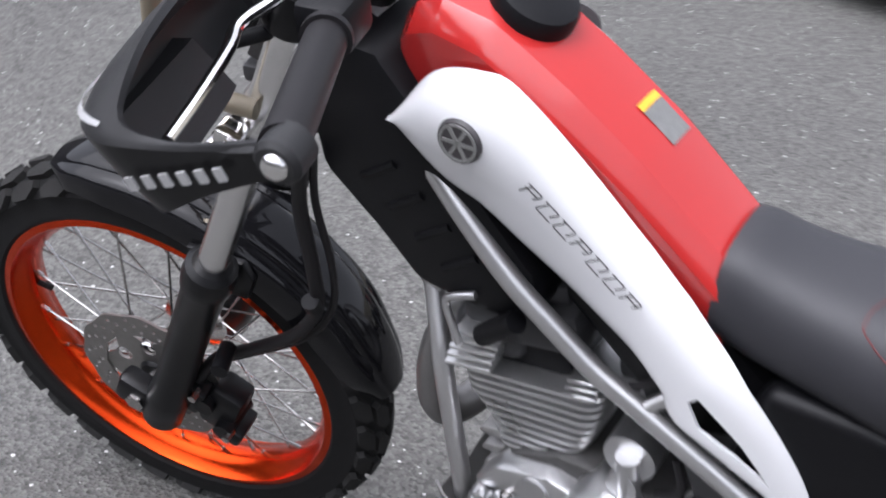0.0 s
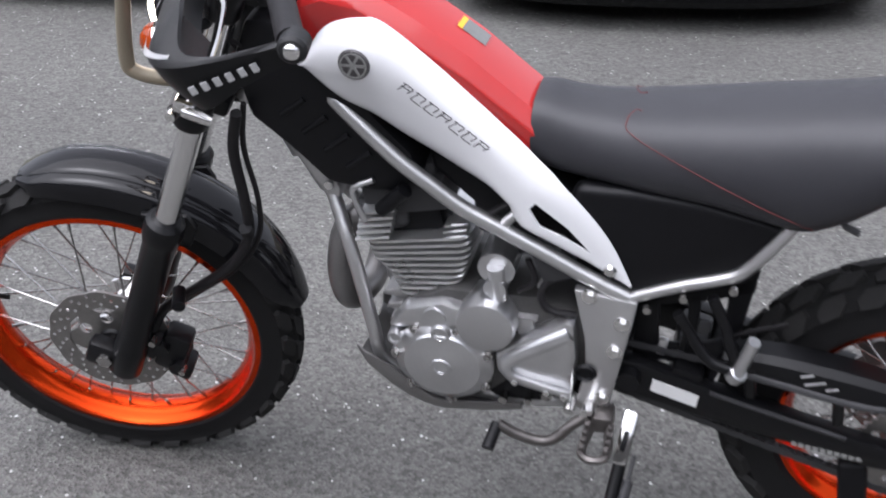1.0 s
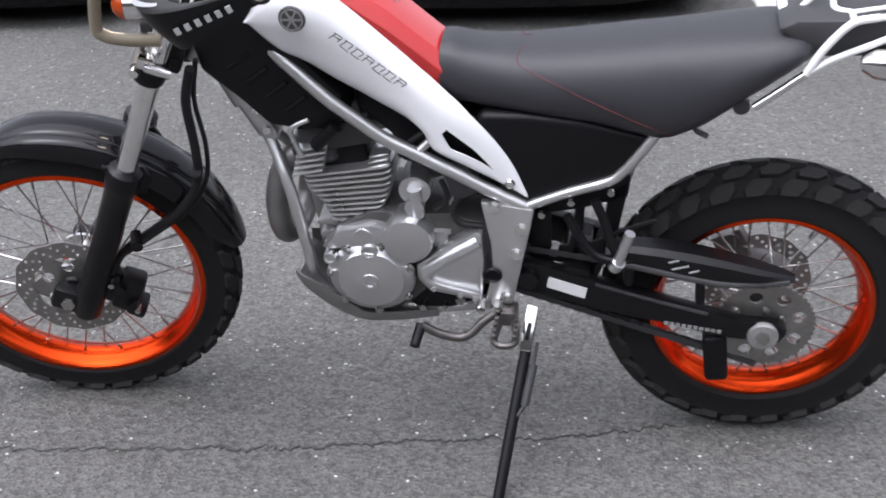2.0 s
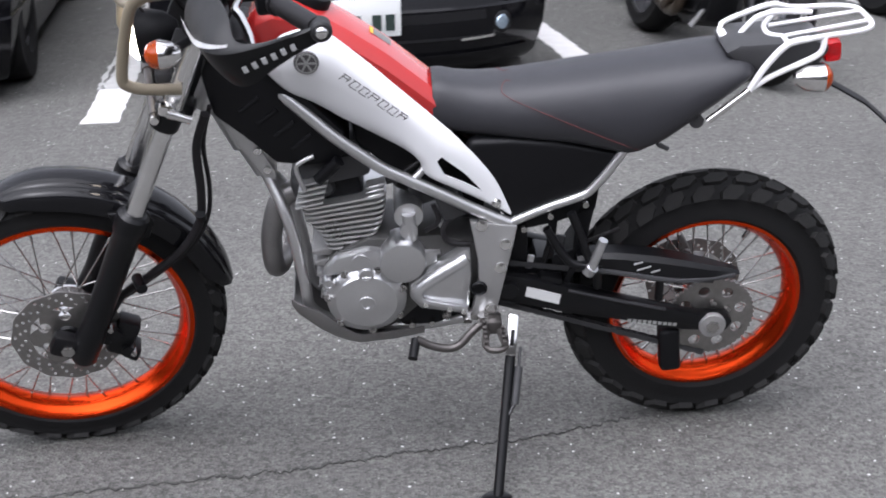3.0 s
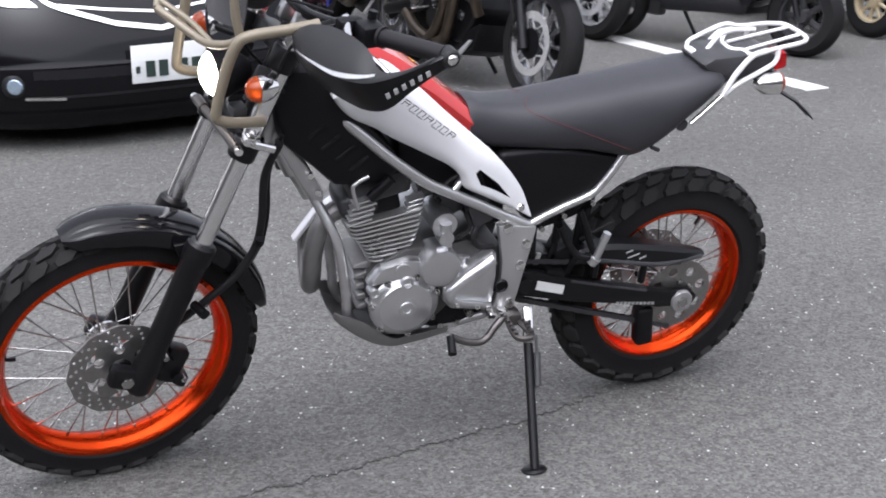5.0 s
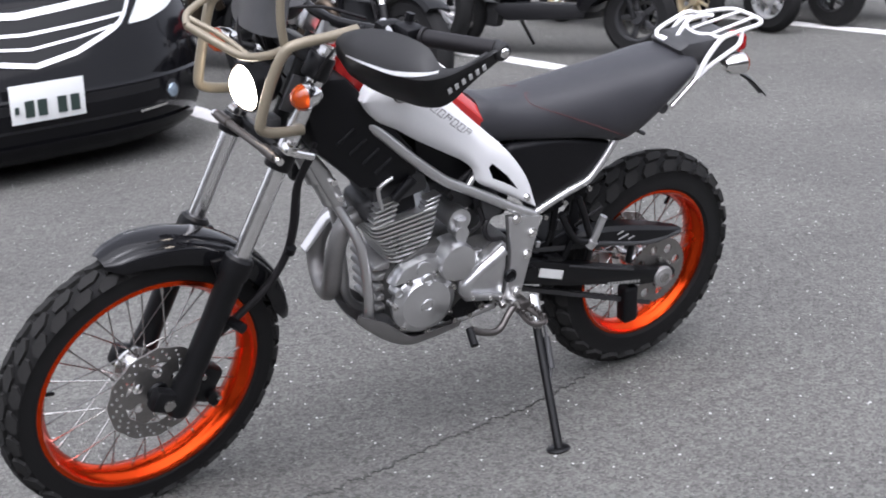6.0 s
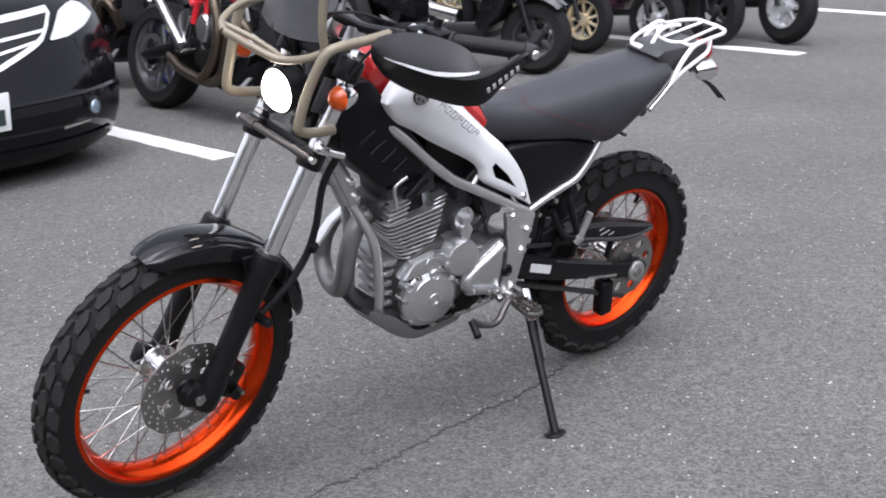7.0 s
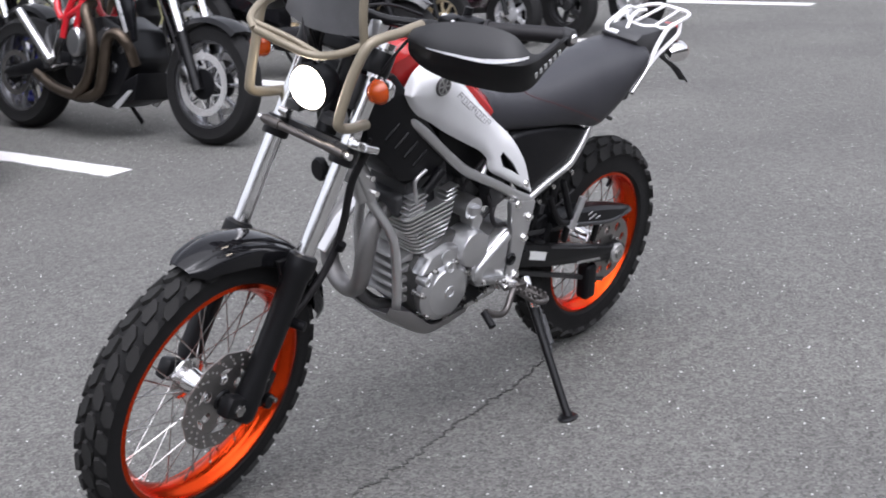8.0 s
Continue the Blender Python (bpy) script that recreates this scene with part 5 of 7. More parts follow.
# exhaust header
pipe = part("exhaust_pipe", tubes(([(-0.80, -0.004, 0.603), (-0.842, -0.008, 0.6), (-0.871, -0.012, 0.572), (-0.888, -0.013, 0.508), (-0.89, -0.008, 0.452), (-0.887, 0.012, 0.415), (-0.88, 0.05, 0.4), (-0.872, 0.09, 0.406), (-0.867, 0.12, 0.432), (-0.862, 0.132, 0.465), (-0.842, 0.142, 0.505), (-0.79, 0.152, 0.55), (-0.68, 0.155, 0.58), (-0.5, 0.15, 0.585), (-0.3, 0.14, 0.6)], 0.0215)), M_HEADER, bike, "dull grey steel exhaust pipe looping to the far side")
part("heat_shield", prism([(-0.902, 0.472), (-0.895, 0.466), (-0.842, 0.531), (-0.79, 0.568), (-0.795, 0.576), (-0.852, 0.538)], 0.108, 0.134, 0.003), M_WHITE, pipe, "white heat shield")

# skid plate
rings = []
for x, zb, zt, w in ((-0.855, 0.366, 0.386, 0.07), (-0.84, 0.35, 0.38, 0.08), (-0.80, 0.318, 0.366, 0.087), (-0.77, 0.299, 0.342, 0.088), (-0.746, 0.288, 0.322, 0.088), (-0.728, 0.283, 0.31, 0.088), (-0.712, 0.281, 0.306, 0.087), (-0.65, 0.284, 0.309, 0.082), (-0.59, 0.292, 0.312, 0.076)):
    rings.append([Vector((x, y, z)) for y, z in ((-w, zt), (-w * 0.985, zb + 0.014), (-w * 0.9, zb), (0, zb - 0.01), (w * 0.9, zb), (w * 0.985, zb + 0.014), (w, zt))])
bm = loft(rings, caps=False, closed=False)
bmesh.ops.recalc_face_normals(bm, faces=bm.faces)
bmesh.ops.solidify(bm, geom=list(bm.faces), thickness=0.003)
part("skid_plate", bm, M_SKID, bike, "bent grey metal skid plate")

# pedals and stand
bm = tubes(([(-0.475, -0.12, 0.348), (-0.5, -0.132, 0.332), (-0.522, -0.142, 0.312), (-0.545, -0.146, 0.306), (-0.58, -0.148, 0.316), (-0.608, -0.148, 0.332)], 0.0085), segs=10)
shift = part("shift_lever", bm, M_CLAMP, bike, "dull steel shift lever")
bm = bmesh.new()
rod(bm, (-0.61, -0.145, 0.33), (-0.618, -0.182, 0.31), 0.0095, 12)
part("toe_peg", bm, M_BLACK, shift, "black rubber toe peg")
bm = bmesh.new()
rod(bm, (-0.475, -0.1, 0.352), (-0.475, -0.128, 0.352), 0.013, 14)
rod(bm, (-0.505, -0.12, 0.35), (-0.505, -0.09, 0.36), 0.009, 10)
part("shift_shaft", bm, M_CHROME, shift)
for s in (-1, 1):
    bm = bmesh.new()
    tube(bm, [(-0.468, 0.125 * s, 0.335), (-0.474, 0.185 * s, 0.335), (-0.455, 0.2 * s, 0.335), (-0.436, 0.185 * s, 0.335), (-0.442, 0.125 * s, 0.335)], 0.0065, segs=8, n=4, flat=1.3)
    for k in range(4):
        for sx in (-1, 1):
            block((0.008, 0.009, 0.016), pose(-0.455 + 0.018 * sx, (0.138 + 0.016 * k) * s, 0.342), 0.001, bm, 1)
    block((0.03, 0.04, 0.03), pose(-0.452, 0.112 * s, 0.34), 0.005, bm)
    part("foot_peg", bm, M_CLAMP, bike, "toothed dark metal foot peg")
STAND_TOP, STAND_FOOT = Vector((-0.412, -0.1, 0.335)), Vector((-0.459, -0.323, 0.07))
bm = bmesh.new()
rod(bm, STAND_TOP, STAND_FOOT, 0.0105, 14)
d = (STAND_FOOT - STAND_TOP).normalized()
stand = part("side_stand", bm, M_SATIN, bike, "black side stand resting on the asphalt")
bm = bmesh.new()
rod(bm, STAND_FOOT + Vector((0.0, -0.0, 0.0)), STAND_FOOT + Vector((0, -0.002, -0.004)), 0.014, 12)
own = lathe([(0.0, -0.004), (0.026, -0.004), (0.028, 0.0), (0.022, 0.004), (0.0, 0.004)], 20)
own.transform(Matrix.Translation((-0.462, -0.325, 0.0715)) @ Matrix.Rotation(radians(90 - LEAN_DEG), 4, "X") @ Matrix.Diagonal((1.1, 1, 0.8, 1)))
merge(bm, own)
part("stand_foot", bm, M_SATIN, stand)
bm = bmesh.new()
block((0.022, 0.012, 0.085), Matrix.Translation(STAND_TOP + d * 0.022 + Vector((-0.002, -0.012, 0))) @ Vector((0, 0, 1)).rotation_difference(-d).to_matrix().to_4x4(), 0.005, bm)
bracket = part("stand_bracket", bm, M_CHROME, stand, "bright pivot bracket")
bm = block((0.008, 0.004, 0.032), Matrix.Translation(STAND_TOP + d * 0.022 + Vector((-0.002, -0.0195, 0))) @ Vector((0, 0, 1)).rotation_difference(-d).to_matrix().to_4x4(), 0.0015)
part("bracket_slot", bm, M_BLACK, bracket, "dark slot")
bm = bmesh.new()
rod(bm, STAND_TOP + d * 0.05 + Vector((0.018, -0.006, 0)), STAND_TOP + d * 0.09 + Vector((0.018, -0.006, 0)), 0.0035, 8)
rod(bm, STAND_TOP + d * 0.09 + Vector((0.018, -0.006, 0)), STAND_TOP + d * 0.165 + Vector((0.016, -0.006, 0)), 0.0085, 12)
rod(bm, STAND_TOP + d * 0.165 + Vector((0.016, -0.006, 0)), STAND_TOP + d * 0.185 + Vector((0.006, -0.006, 0)), 0.004, 8)
part("stand_spring", bm, M_GREY, stand, "dark coil spring")

# ---- swingarm, chain, guards ----
for s in (-1, 1):
    y0, y1 = (-0.055, -0.083) if s < 0 else (0.09, 0.118)
    arm = part("swingarm", prism([(-0.44, 0.436), (-0.393, 0.426), (-0.295, 0.396), (-0.171, 0.36), (-0.035, 0.322), (0.03, 0.316), (0.044, 0.3), (0.03, 0.276), (-0.063, 0.283), (-0.179, 0.311), (-0.294, 0.334), (-0.388, 0.36), (-0.44, 0.372)], y0, y1, 0.006), M_SATIN, bike, "black box-section swingarm")
    if s < 0:
        part("arm_label", prism([(-0.384, 0.405), (-0.315, 0.383), (-0.319, 0.361), (-0.388, 0.383)], -0.0828, -0.085, 0), M_LABEL, arm, "white printed label")
        bm = bmesh.new()
        for k in range(10):
            block((0.0075, 0.001, 0.007), pose(-0.172 + 0.0105 * k, -0.0836, 0.3135 - 0.0016 * k, ry=8), 0, bm)
        part("arm_lettering_bar", bm, M_FOIL, arm, "grey lettering drawn as bars")
        part("arm_slider", tubes(([(-0.30, -0.083, 0.392), (-0.2, -0.084, 0.364), (-0.1, -0.084, 0.338)], 0.0035), segs=8), M_GREY, arm, "dark rubber chain slider edge")
bm = bmesh.new()
rod(bm, (-0.42, -0.1, 0.405), (-0.42, 0.1, 0.405), 0.018, 16)
block((0.05, 0.15, 0.06), pose(-0.34, 0, 0.39, ry=14), 0.008, bm)
part("swingarm_pivot", bm, M_SATIN, bike)
bm = bmesh.new()
rod(bm, REAR_AXLE + Vector((0, -0.122, 0)), REAR_AXLE + Vector((0, 0.11, 0)), 0.010, 12)
rod(bm, REAR_AXLE + Vector((0, -0.124, 0)), REAR_AXLE + Vector((0, -0.118, 0)), 0.014, 6)
part("rear_axle", bm, M_STEEL, bike)
bm = lathe([(0.0, -0.006), (0.009, -0.006), (0.011, -0.003), (0.026, -0.003), (0.028, 0.0), (0.028, 0.008), (0.0, 0.008)], 28)
part("chain_adjuster", bm, M_FIN, bike, "round cast chain adjuster", m=Matrix.Translation(REAR_AXLE + Vector((0.0, -0.116, 0))))
rings = []
for x, zt, zm, zb, w in ((-0.285, 0.466, 0.458, 0.447, 0.016), (-0.252, 0.476, 0.468, 0.443, 0.022), (-0.197, 0.474, 0.465, 0.431, 0.025), (-0.128, 0.464, 0.455, 0.415, 0.026), (-0.073, 0.452, 0.444, 0.409, 0.025), (-0.02, 0.438, 0.431, 0.41, 0.022), (0.03, 0.424, 0.42, 0.41, 0.014), (0.046, 0.418, 0.415, 0.411, 0.008)):
    rings.append([Vector((x, y, z)) for y, z in ((-0.066 - w, zb), (-0.07 - w, zb + 0.3 * (zm - zb)), (-0.066 - w, zm), (-0.066 - 0.55 * w, zt), (-0.066 + 0.8 * w, zt), (-0.066 + w, zt - 0.006), (-0.066 + 0.9 * w, zb))])
guard = part("chain_guard", loft(rings), M_SATIN, bike, "black plastic chain guard", sharp=24)
bm = bmesh.new()
for x, z, w in ((-0.166, 0.458, 0.018), (-0.154, 0.4455, 0.03), (-0.13, 0.438, 0.018)):
    block((w, 0.0015, 0.003), pose(x, -0.0955, z, ry=-17), 0, bm)
part("guard_mark", bm, M_PALE, guard, "pale moulded marks")
part("guard_lip", tubes(([(-0.27, -0.094, 0.449), (-0.2, -0.0965, 0.437), (-0.12, -0.0965, 0.42), (-0.06, -0.0945, 0.412), (0.035, -0.08, 0.412)], 0.0055), segs=8), M_GREY, guard, "dark grey lower lip")
for x, z in ((-0.245, 0.425), (-0.118, 0.392)):
    bm = bmesh.new()
    rod(bm, (x, -0.088, z + 0.03), (x + 0.003, -0.078, z - 0.03), 0.009, 10)
    part("guard_stay", bm, M_SATIN, guard, "black guard stay")
bm = bmesh.new()
block((0.06, 0.04, 0.055), pose(-0.058, 0.078, 0.392, ry=-28), 0.008, bm)
rod(bm, (-0.06, 0.05, 0.405), (-0.06, 0.1, 0.405), 0.016, 14)
rod(bm, (-0.035, 0.05, 0.38), (-0.035, 0.1, 0.38), 0.014, 14)
part("rear_caliper", bm, M_PIPE, bike, "grey rear brake caliper")


def chain_run(a, b):
    """One run of the chain, of many small plates."""
    bm = bmesh.new()
    a, b = Vector(a), Vector(b)
    n = int((b - a).length / 0.0128)
    tilt = -math.degrees(math.atan2(b.z - a.z, b.x - a.x))
    for k in range(n):
        p = a.lerp(b, (k + 0.5) / n)
        for dy in (-0.005, 0.005):
            block((0.0145, 0.0022, 0.0105 if k % 2 else 0.0125), pose(p.x, p.y + dy, p.z, ry=tilt), 0, bm)
        block((0.007, 0.008, 0.007), pose(p.x, p.y, p.z, ry=tilt), 0, bm)
    return bm


for a, b in (((-0.49, -0.05, 0.455), (0.0, -0.05, 0.384)), ((-0.46, -0.05, 0.358), (-0.005, -0.05, 0.205))):
    part("drive_chain", chain_run(a, b), M_GREY, bike, "oily dark drive chain")
bm = bmesh.new()
block((0.044, 0.04, 0.105), pose(-0.078, -0.052, 0.222, ry=-6), 0.01, bm, 3)
part("chain_guide", bm, M_BLACK, bike, "black chain guide block")
# inner mudguard and passenger peg brackets
rings = []
for k in range(15):
    a = radians(170 - 24 * k / 14)
    rings.append([Vector((REAR_AXLE.x + r * math.cos(a), y, REAR_AXLE.z + r * math.sin(a))) for y, r in ((-0.065, 0.315), (-0.06, 0.325), (0, 0.33), (0.06, 0.325), (0.065, 0.315), (0, 0.324))])
part("rear_hugger", loft(rings), M_BLACK, bike, "black inner rear mudguard")
bm = bmesh.new()
for outline in ([(-0.415, 0.515), (-0.415, 0.56), (-0.36, 0.59), (-0.27, 0.625), (-0.245, 0.6), (-0.25, 0.56), (-0.33, 0.532)], [(-0.42, 0.44), (-0.415, 0.535), (-0.383, 0.54), (-0.381, 0.44)], [(-0.346, 0.43), (-0.34, 0.545), (-0.322, 0.55), (-0.33, 0.42)], [(-0.292, 0.43), (-0.285, 0.565), (-0.245, 0.6), (-0.262, 0.5), (-0.275, 0.42)], [(-0.42, 0.415), (-0.42, 0.448), (-0.335, 0.452), (-0.27, 0.475), (-0.275, 0.415)]):
    prism(outline, -0.052, -0.042, 0.003, bm)
box = part("inner_fender", bm, M_BLACK, bike, "black inner fender behind the engine")
for x, z, w, h, mat in ((-0.376, 0.443, 0.013, 0.03, M_ALU), (-0.317, 0.49, 0.018, 0.026, M_GREY), (-0.345, 0.46, 0.008, 0.04, M_SATIN)):
    part("bracket_tab", block((w, 0.008, h), pose(x, -0.05, z, ry=12), 0.002), mat, box, "small metal tab")
part("cable_stay", tubes(([(-0.278, -0.06, 0.485), (-0.25, -0.062, 0.5), (-0.2, -0.058, 0.518)], 0.0035), segs=8), M_HOSE, box, "thin black stay")
for s in (-1, 1):
    bm = tubes(([(-0.352, 0.098 * s, 0.548), (-0.327, 0.1 * s, 0.503), (-0.306, 0.104 * s, 0.475), (-0.288, 0.106 * s, 0.466), (-0.262, 0.107 * s, 0.462)], 0.0085), ([(-0.305, 0.096 * s, 0.58), (-0.284, 0.1 * s, 0.53), (-0.276, 0.104 * s, 0.503), (-0.262, 0.107 * s, 0.47)], 0.0085), segs=10)
    bracket = part("peg_bracket", bm, M_SATIN, bike, "black passenger peg bracket")
    bm = bmesh.new()
    rod(bm, (-0.263, 0.113 * s, 0.459), (-0.243, 0.12 * s, 0.53), 0.0095, 14)
    rod(bm, (-0.268, 0.108 * s, 0.45), (-0.26, 0.114 * s, 0.466), 0.013, 14)
    part("passenger_peg", bm, M_ALU, bracket, "folded silver passenger peg")
    for x, z in ((-0.345, 0.575), (-0.278, 0.598), (-0.395, 0.548)):
        bm = bmesh.new()
        rod(bm, (x, 0.095 * s, z), (x, 0.103 * s, z), 0.0062, 12)
        part("bracket_bolt", bm, M_STEEL, bracket)

# ---- tail ----
bm = prism([(-0.03, 0.885), (0.0, 0.9), (0.14, 0.905), (0.172, 0.89), (0.15, 0.85), (0.10, 0.838), (0.02, 0.835)], -0.06, 0.06, 0.012)
tail = part("tail_fairing", bm, M_GREY, bike, "dark grey tail piece")
bm = block((0.035, 0.05, 0.042), pose(0.18, -0.02, 0.873, ry=-8), 0.01)
part("tail_lamp", bm, M_REDLENS, tail, "red tail lamp")
rings = []
for x, z in ((0.09, 0.845), (0.15, 0.825), (0.216, 0.784), (0.27, 0.752), (0.305, 0.722), (0.32, 0.708)):
    w = 0.03 if x < 0.2 else 0.014
    rings.append([Vector((x, y, zz)) for y, zz in ((-w, z - 0.004), (-w, z), (0, z + 0.006), (w, z), (w, z - 0.004), (0, z + 0.001))])
part("rear_mudguard", loft(rings), M_BLACK, bike, "thin black rear mudguard")
for s in (-1, 1):
    base = Matrix.Translation((0.142, 0.076 * s, 0.838)) @ Matrix.Rotation(radians(-90), 4, "Z")
    body = part("turn_signal", lathe([(0.0, -0.042), (0.012, -0.04), (0.024, -0.022), (0.028, 0.004), (0.028, 0.012), (0.0, 0.012)], 20), M_CHROME, bike, "chrome bullet turn signal", m=base)
    part("signal_lens", lathe([(0.0, 0.032), (0.014, 0.028), (0.024, 0.02), (0.028, 0.012), (0.0, 0.012)], 20), M_AMBER, body, "orange signal lens", m=base)
    bm = bmesh.new()
    rod(bm, (0.134, 0.03 * s, 0.842), (0.134, 0.072 * s, 0.838), 0.009, 10)
    part("signal_stalk", bm, M_BLACK, body)

# luggage rack of white tubes
R_R = 0.0052
loop = [(0.09, -0.074, 0.909), (0.149, -0.063, 0.914), (0.214, -0.046, 0.914), (0.244, -0.03, 0.914), (0.257, -0.008, 0.914), (0.259, 0.03, 0.914), (0.255, 0.068, 0.914), (0.24, 0.08, 0.914), (0.21, 0.084, 0.915), (0.15, 0.077, 0.916), (0.1, 0.066, 0.912), (0.076, 0.045, 0.905), (0.062, 0.022, 0.902), (0.06, -0.012, 0.902), (0.07, -0.024, 0.902), (0.084, -0.03, 0.902), (0.085, -0.055, 0.903)]
rack = part("luggage_rack", tubes((loop, R_R), n=4, closed=True), M_RACK, bike, "white tube luggage rack over the tail")
for (x0, y0), (x1, y1) in (((0.07, 0.018), (0.25, 0.055)), ((0.088, -0.034), (0.256, 0.008))):
    bm = bmesh.new()
    rod(bm, (x0, y0, 0.905), (x1, y1, 0.914), 0.0042, 10)
    part("rack_bar", bm, M_RACK, rack)
for pts in ([(0.005, 0.0, 0.882), (0.009, 0.001, 0.893), (0.036, 0.009, 0.92), (0.05, 0.013, 0.927), (0.072, 0.019, 0.93), (0.105, 0.032, 0.926), (0.16, 0.052, 0.916)], [(-0.018, 0.038, 0.88), (-0.014, 0.045, 0.893), (-0.005, 0.05, 0.903), (0.043, 0.053, 0.922), (0.072, 0.055, 0.931), (0.092, 0.056, 0.932), (0.12, 0.064, 0.923), (0.16, 0.076, 0.917)]):
    part("rack_bar", tubes((pts, R_R), n=4), M_RACK, rack)
for s in (-1, 1):
    fork = (0.019, 0.078 * s, 0.818)
    arm = ([fork, (0.03, 0.077 * s, 0.838), (0.043, 0.075 * s, 0.86), (0.062, 0.075 * s, 0.886), (0.076, 0.075 * s, 0.901), (0.09, 0.074 * s, 0.909), (0.12, 0.068 * s, 0.912)], 0.0064)
    brace = ([fork, (0.052, 0.074 * s, 0.839), (0.095, 0.072 * s, 0.859), (0.135, 0.07 * s, 0.877), (0.147, 0.069 * s, 0.887), (0.151, 0.067 * s, 0.9), (0.152, 0.064 * s, 0.913)], 0.0056)
    foot = ([(-0.056, 0.088 * s, 0.762), (-0.02, 0.084 * s, 0.789), fork], 0.0068)
    part("rack_stay", tubes(arm, brace, n=4), M_RACK, rack)
    part("rack_stay", tubes(foot, n=4), M_CHROME, rack, "bright lower stay")
for x, y, w in ((0.001, 0.022, 0.05), (0.034, -0.014, 0.024)):
    bm = block((w, 0.03, 0.008), pose(x, y, 0.892, ry=-6), 0.003, None, 3)
    part("rack_foot", bm, M_RACK, rack, "white mounting plate")

# ---- the parked cars behind ----
M_CARPAINT = surface("black_car_paint", (0.004, 0.004, 0.005), 0.1, grain_mix=0.05, stain=3, stain_mix=0.15, spec=0.22, coat=0.0, rough_mix=0.03)
M_CARTRIM = surface("black_car_trim", (0.008, 0.008, 0.009), 0.5, spec=0.25)
M_GLASS = surface("dark_car_glass", (0.015, 0.017, 0.018), 0.05, grain_mix=0.0, rough_mix=0.01)
M_HEADGLASS = surface("headlamp_glass", (0.5, 0.51, 0.5), 0.16, grain_mix=0.05, stain=30, stain_mix=0.25, coat=1.0)
M_FOG = surface("fog_lamp_glass", (0.32, 0.4, 0.48), 0.1, metal=0.6, stain=60, stain_mix=0.5, coat=1.0)
M_BRIGHT = surface("brushed_bright_trim", (0.85, 0.85, 0.86), 0.32, metal=0.75, grain_mix=0.03, stain_mix=0.06)
M_PLATE = surface("white_plate_enamel", (0.72, 0.73, 0.72), 0.4, grain_mix=0.02, stain_mix=0.04)
M_GREENINK = surface("dark_green_ink", (0.02, 0.035, 0.03), 0.5)

CAR = [(0.1, 0.2, 0.78), (0.125, 0.09, 0.82), (0.16, 0.045, 0.84), (0.2, 0.028, 0.85), (0.24, 0.016, 0.86), (0.3, 0.0, 0.873), (0.38, 0.004, 0.883), (0.405, 0.006, 0.886), (0.415, 0.02, 0.878), (0.43, 0.026, 0.883), (0.48, 0.036, 0.89), (0.54, 0.065, 0.895), (0.62, 0.115, 0.9), (0.7, 0.175, 0.901), (0.78, 0.25, 0.899), (0.83, 0.34, 0.893), (0.88, 0.54, 0.878), (0.95, 0.9, 0.857), (0.98, 1.02, 0.846)]


def nose(z):
    """The nose's set-back and the half width at a height."""
    return lerp([(c[0], c[1]) for c in CAR], z), lerp([(c[0], c[2]) for c in CAR], z)


def skin_at(x, z):
    n, w = nose(z)
    u = min(1.0, abs(x) / w)
    return n + 0.27 * u**3.2


def car_ring(z, n, w, back):
    pts = []
    for k in range(41):
        u = -1 + 2 * k / 40
        e = math.copysign(abs(u) ** 0.75, u)
        pts.append(Vector((e * w, n + 0.27 * abs(e) ** 3.2, z)))
    pts += [Vector((w, n + 0.8 + 0.4 * k, z)) for k in range(6)] + [Vector((w * 0.97, back - 0.15, z)), Vector((w * 0.8, back, z))]
    pts += [Vector((-p.x, p.y, p.z)) for p in pts[:40:-1]]
    return pts


def strip_on_nose(pts, high, proud=0.012, bm=None):
    """A band that follows the nose through (x, z) points."""
    rows = []
    for x, z in pts:
        a, b = skin_at(x, z - high / 2), skin_at(x, z + high / 2)
        rows.append([Vector((x, a - proud, z - high / 2)), Vector((x, b - proud, z + high / 2)), Vector((x, b + 0.02, z + high / 2)), Vector((x, a + 0.02, z - high / 2))])
    return loft(rows, bm)


def line_pts(a, b, n=10):
    return [(a[0] + (b[0] - a[0]) * k / n, a[1] + (b[1] - a[1]) * k / n) for k in range(n + 1)]


def disc_y(name, x, y, z, r, deep, mat, parent, label="", rz=0.0):
    bm = lathe([(0.0, 0.0), (r * 0.8, 0.004), (r, 0.012), (r, deep), (0.0, deep)], 24)
    return part(name, bm, mat, parent, label, m=pose(x, y, z, rz=rz))


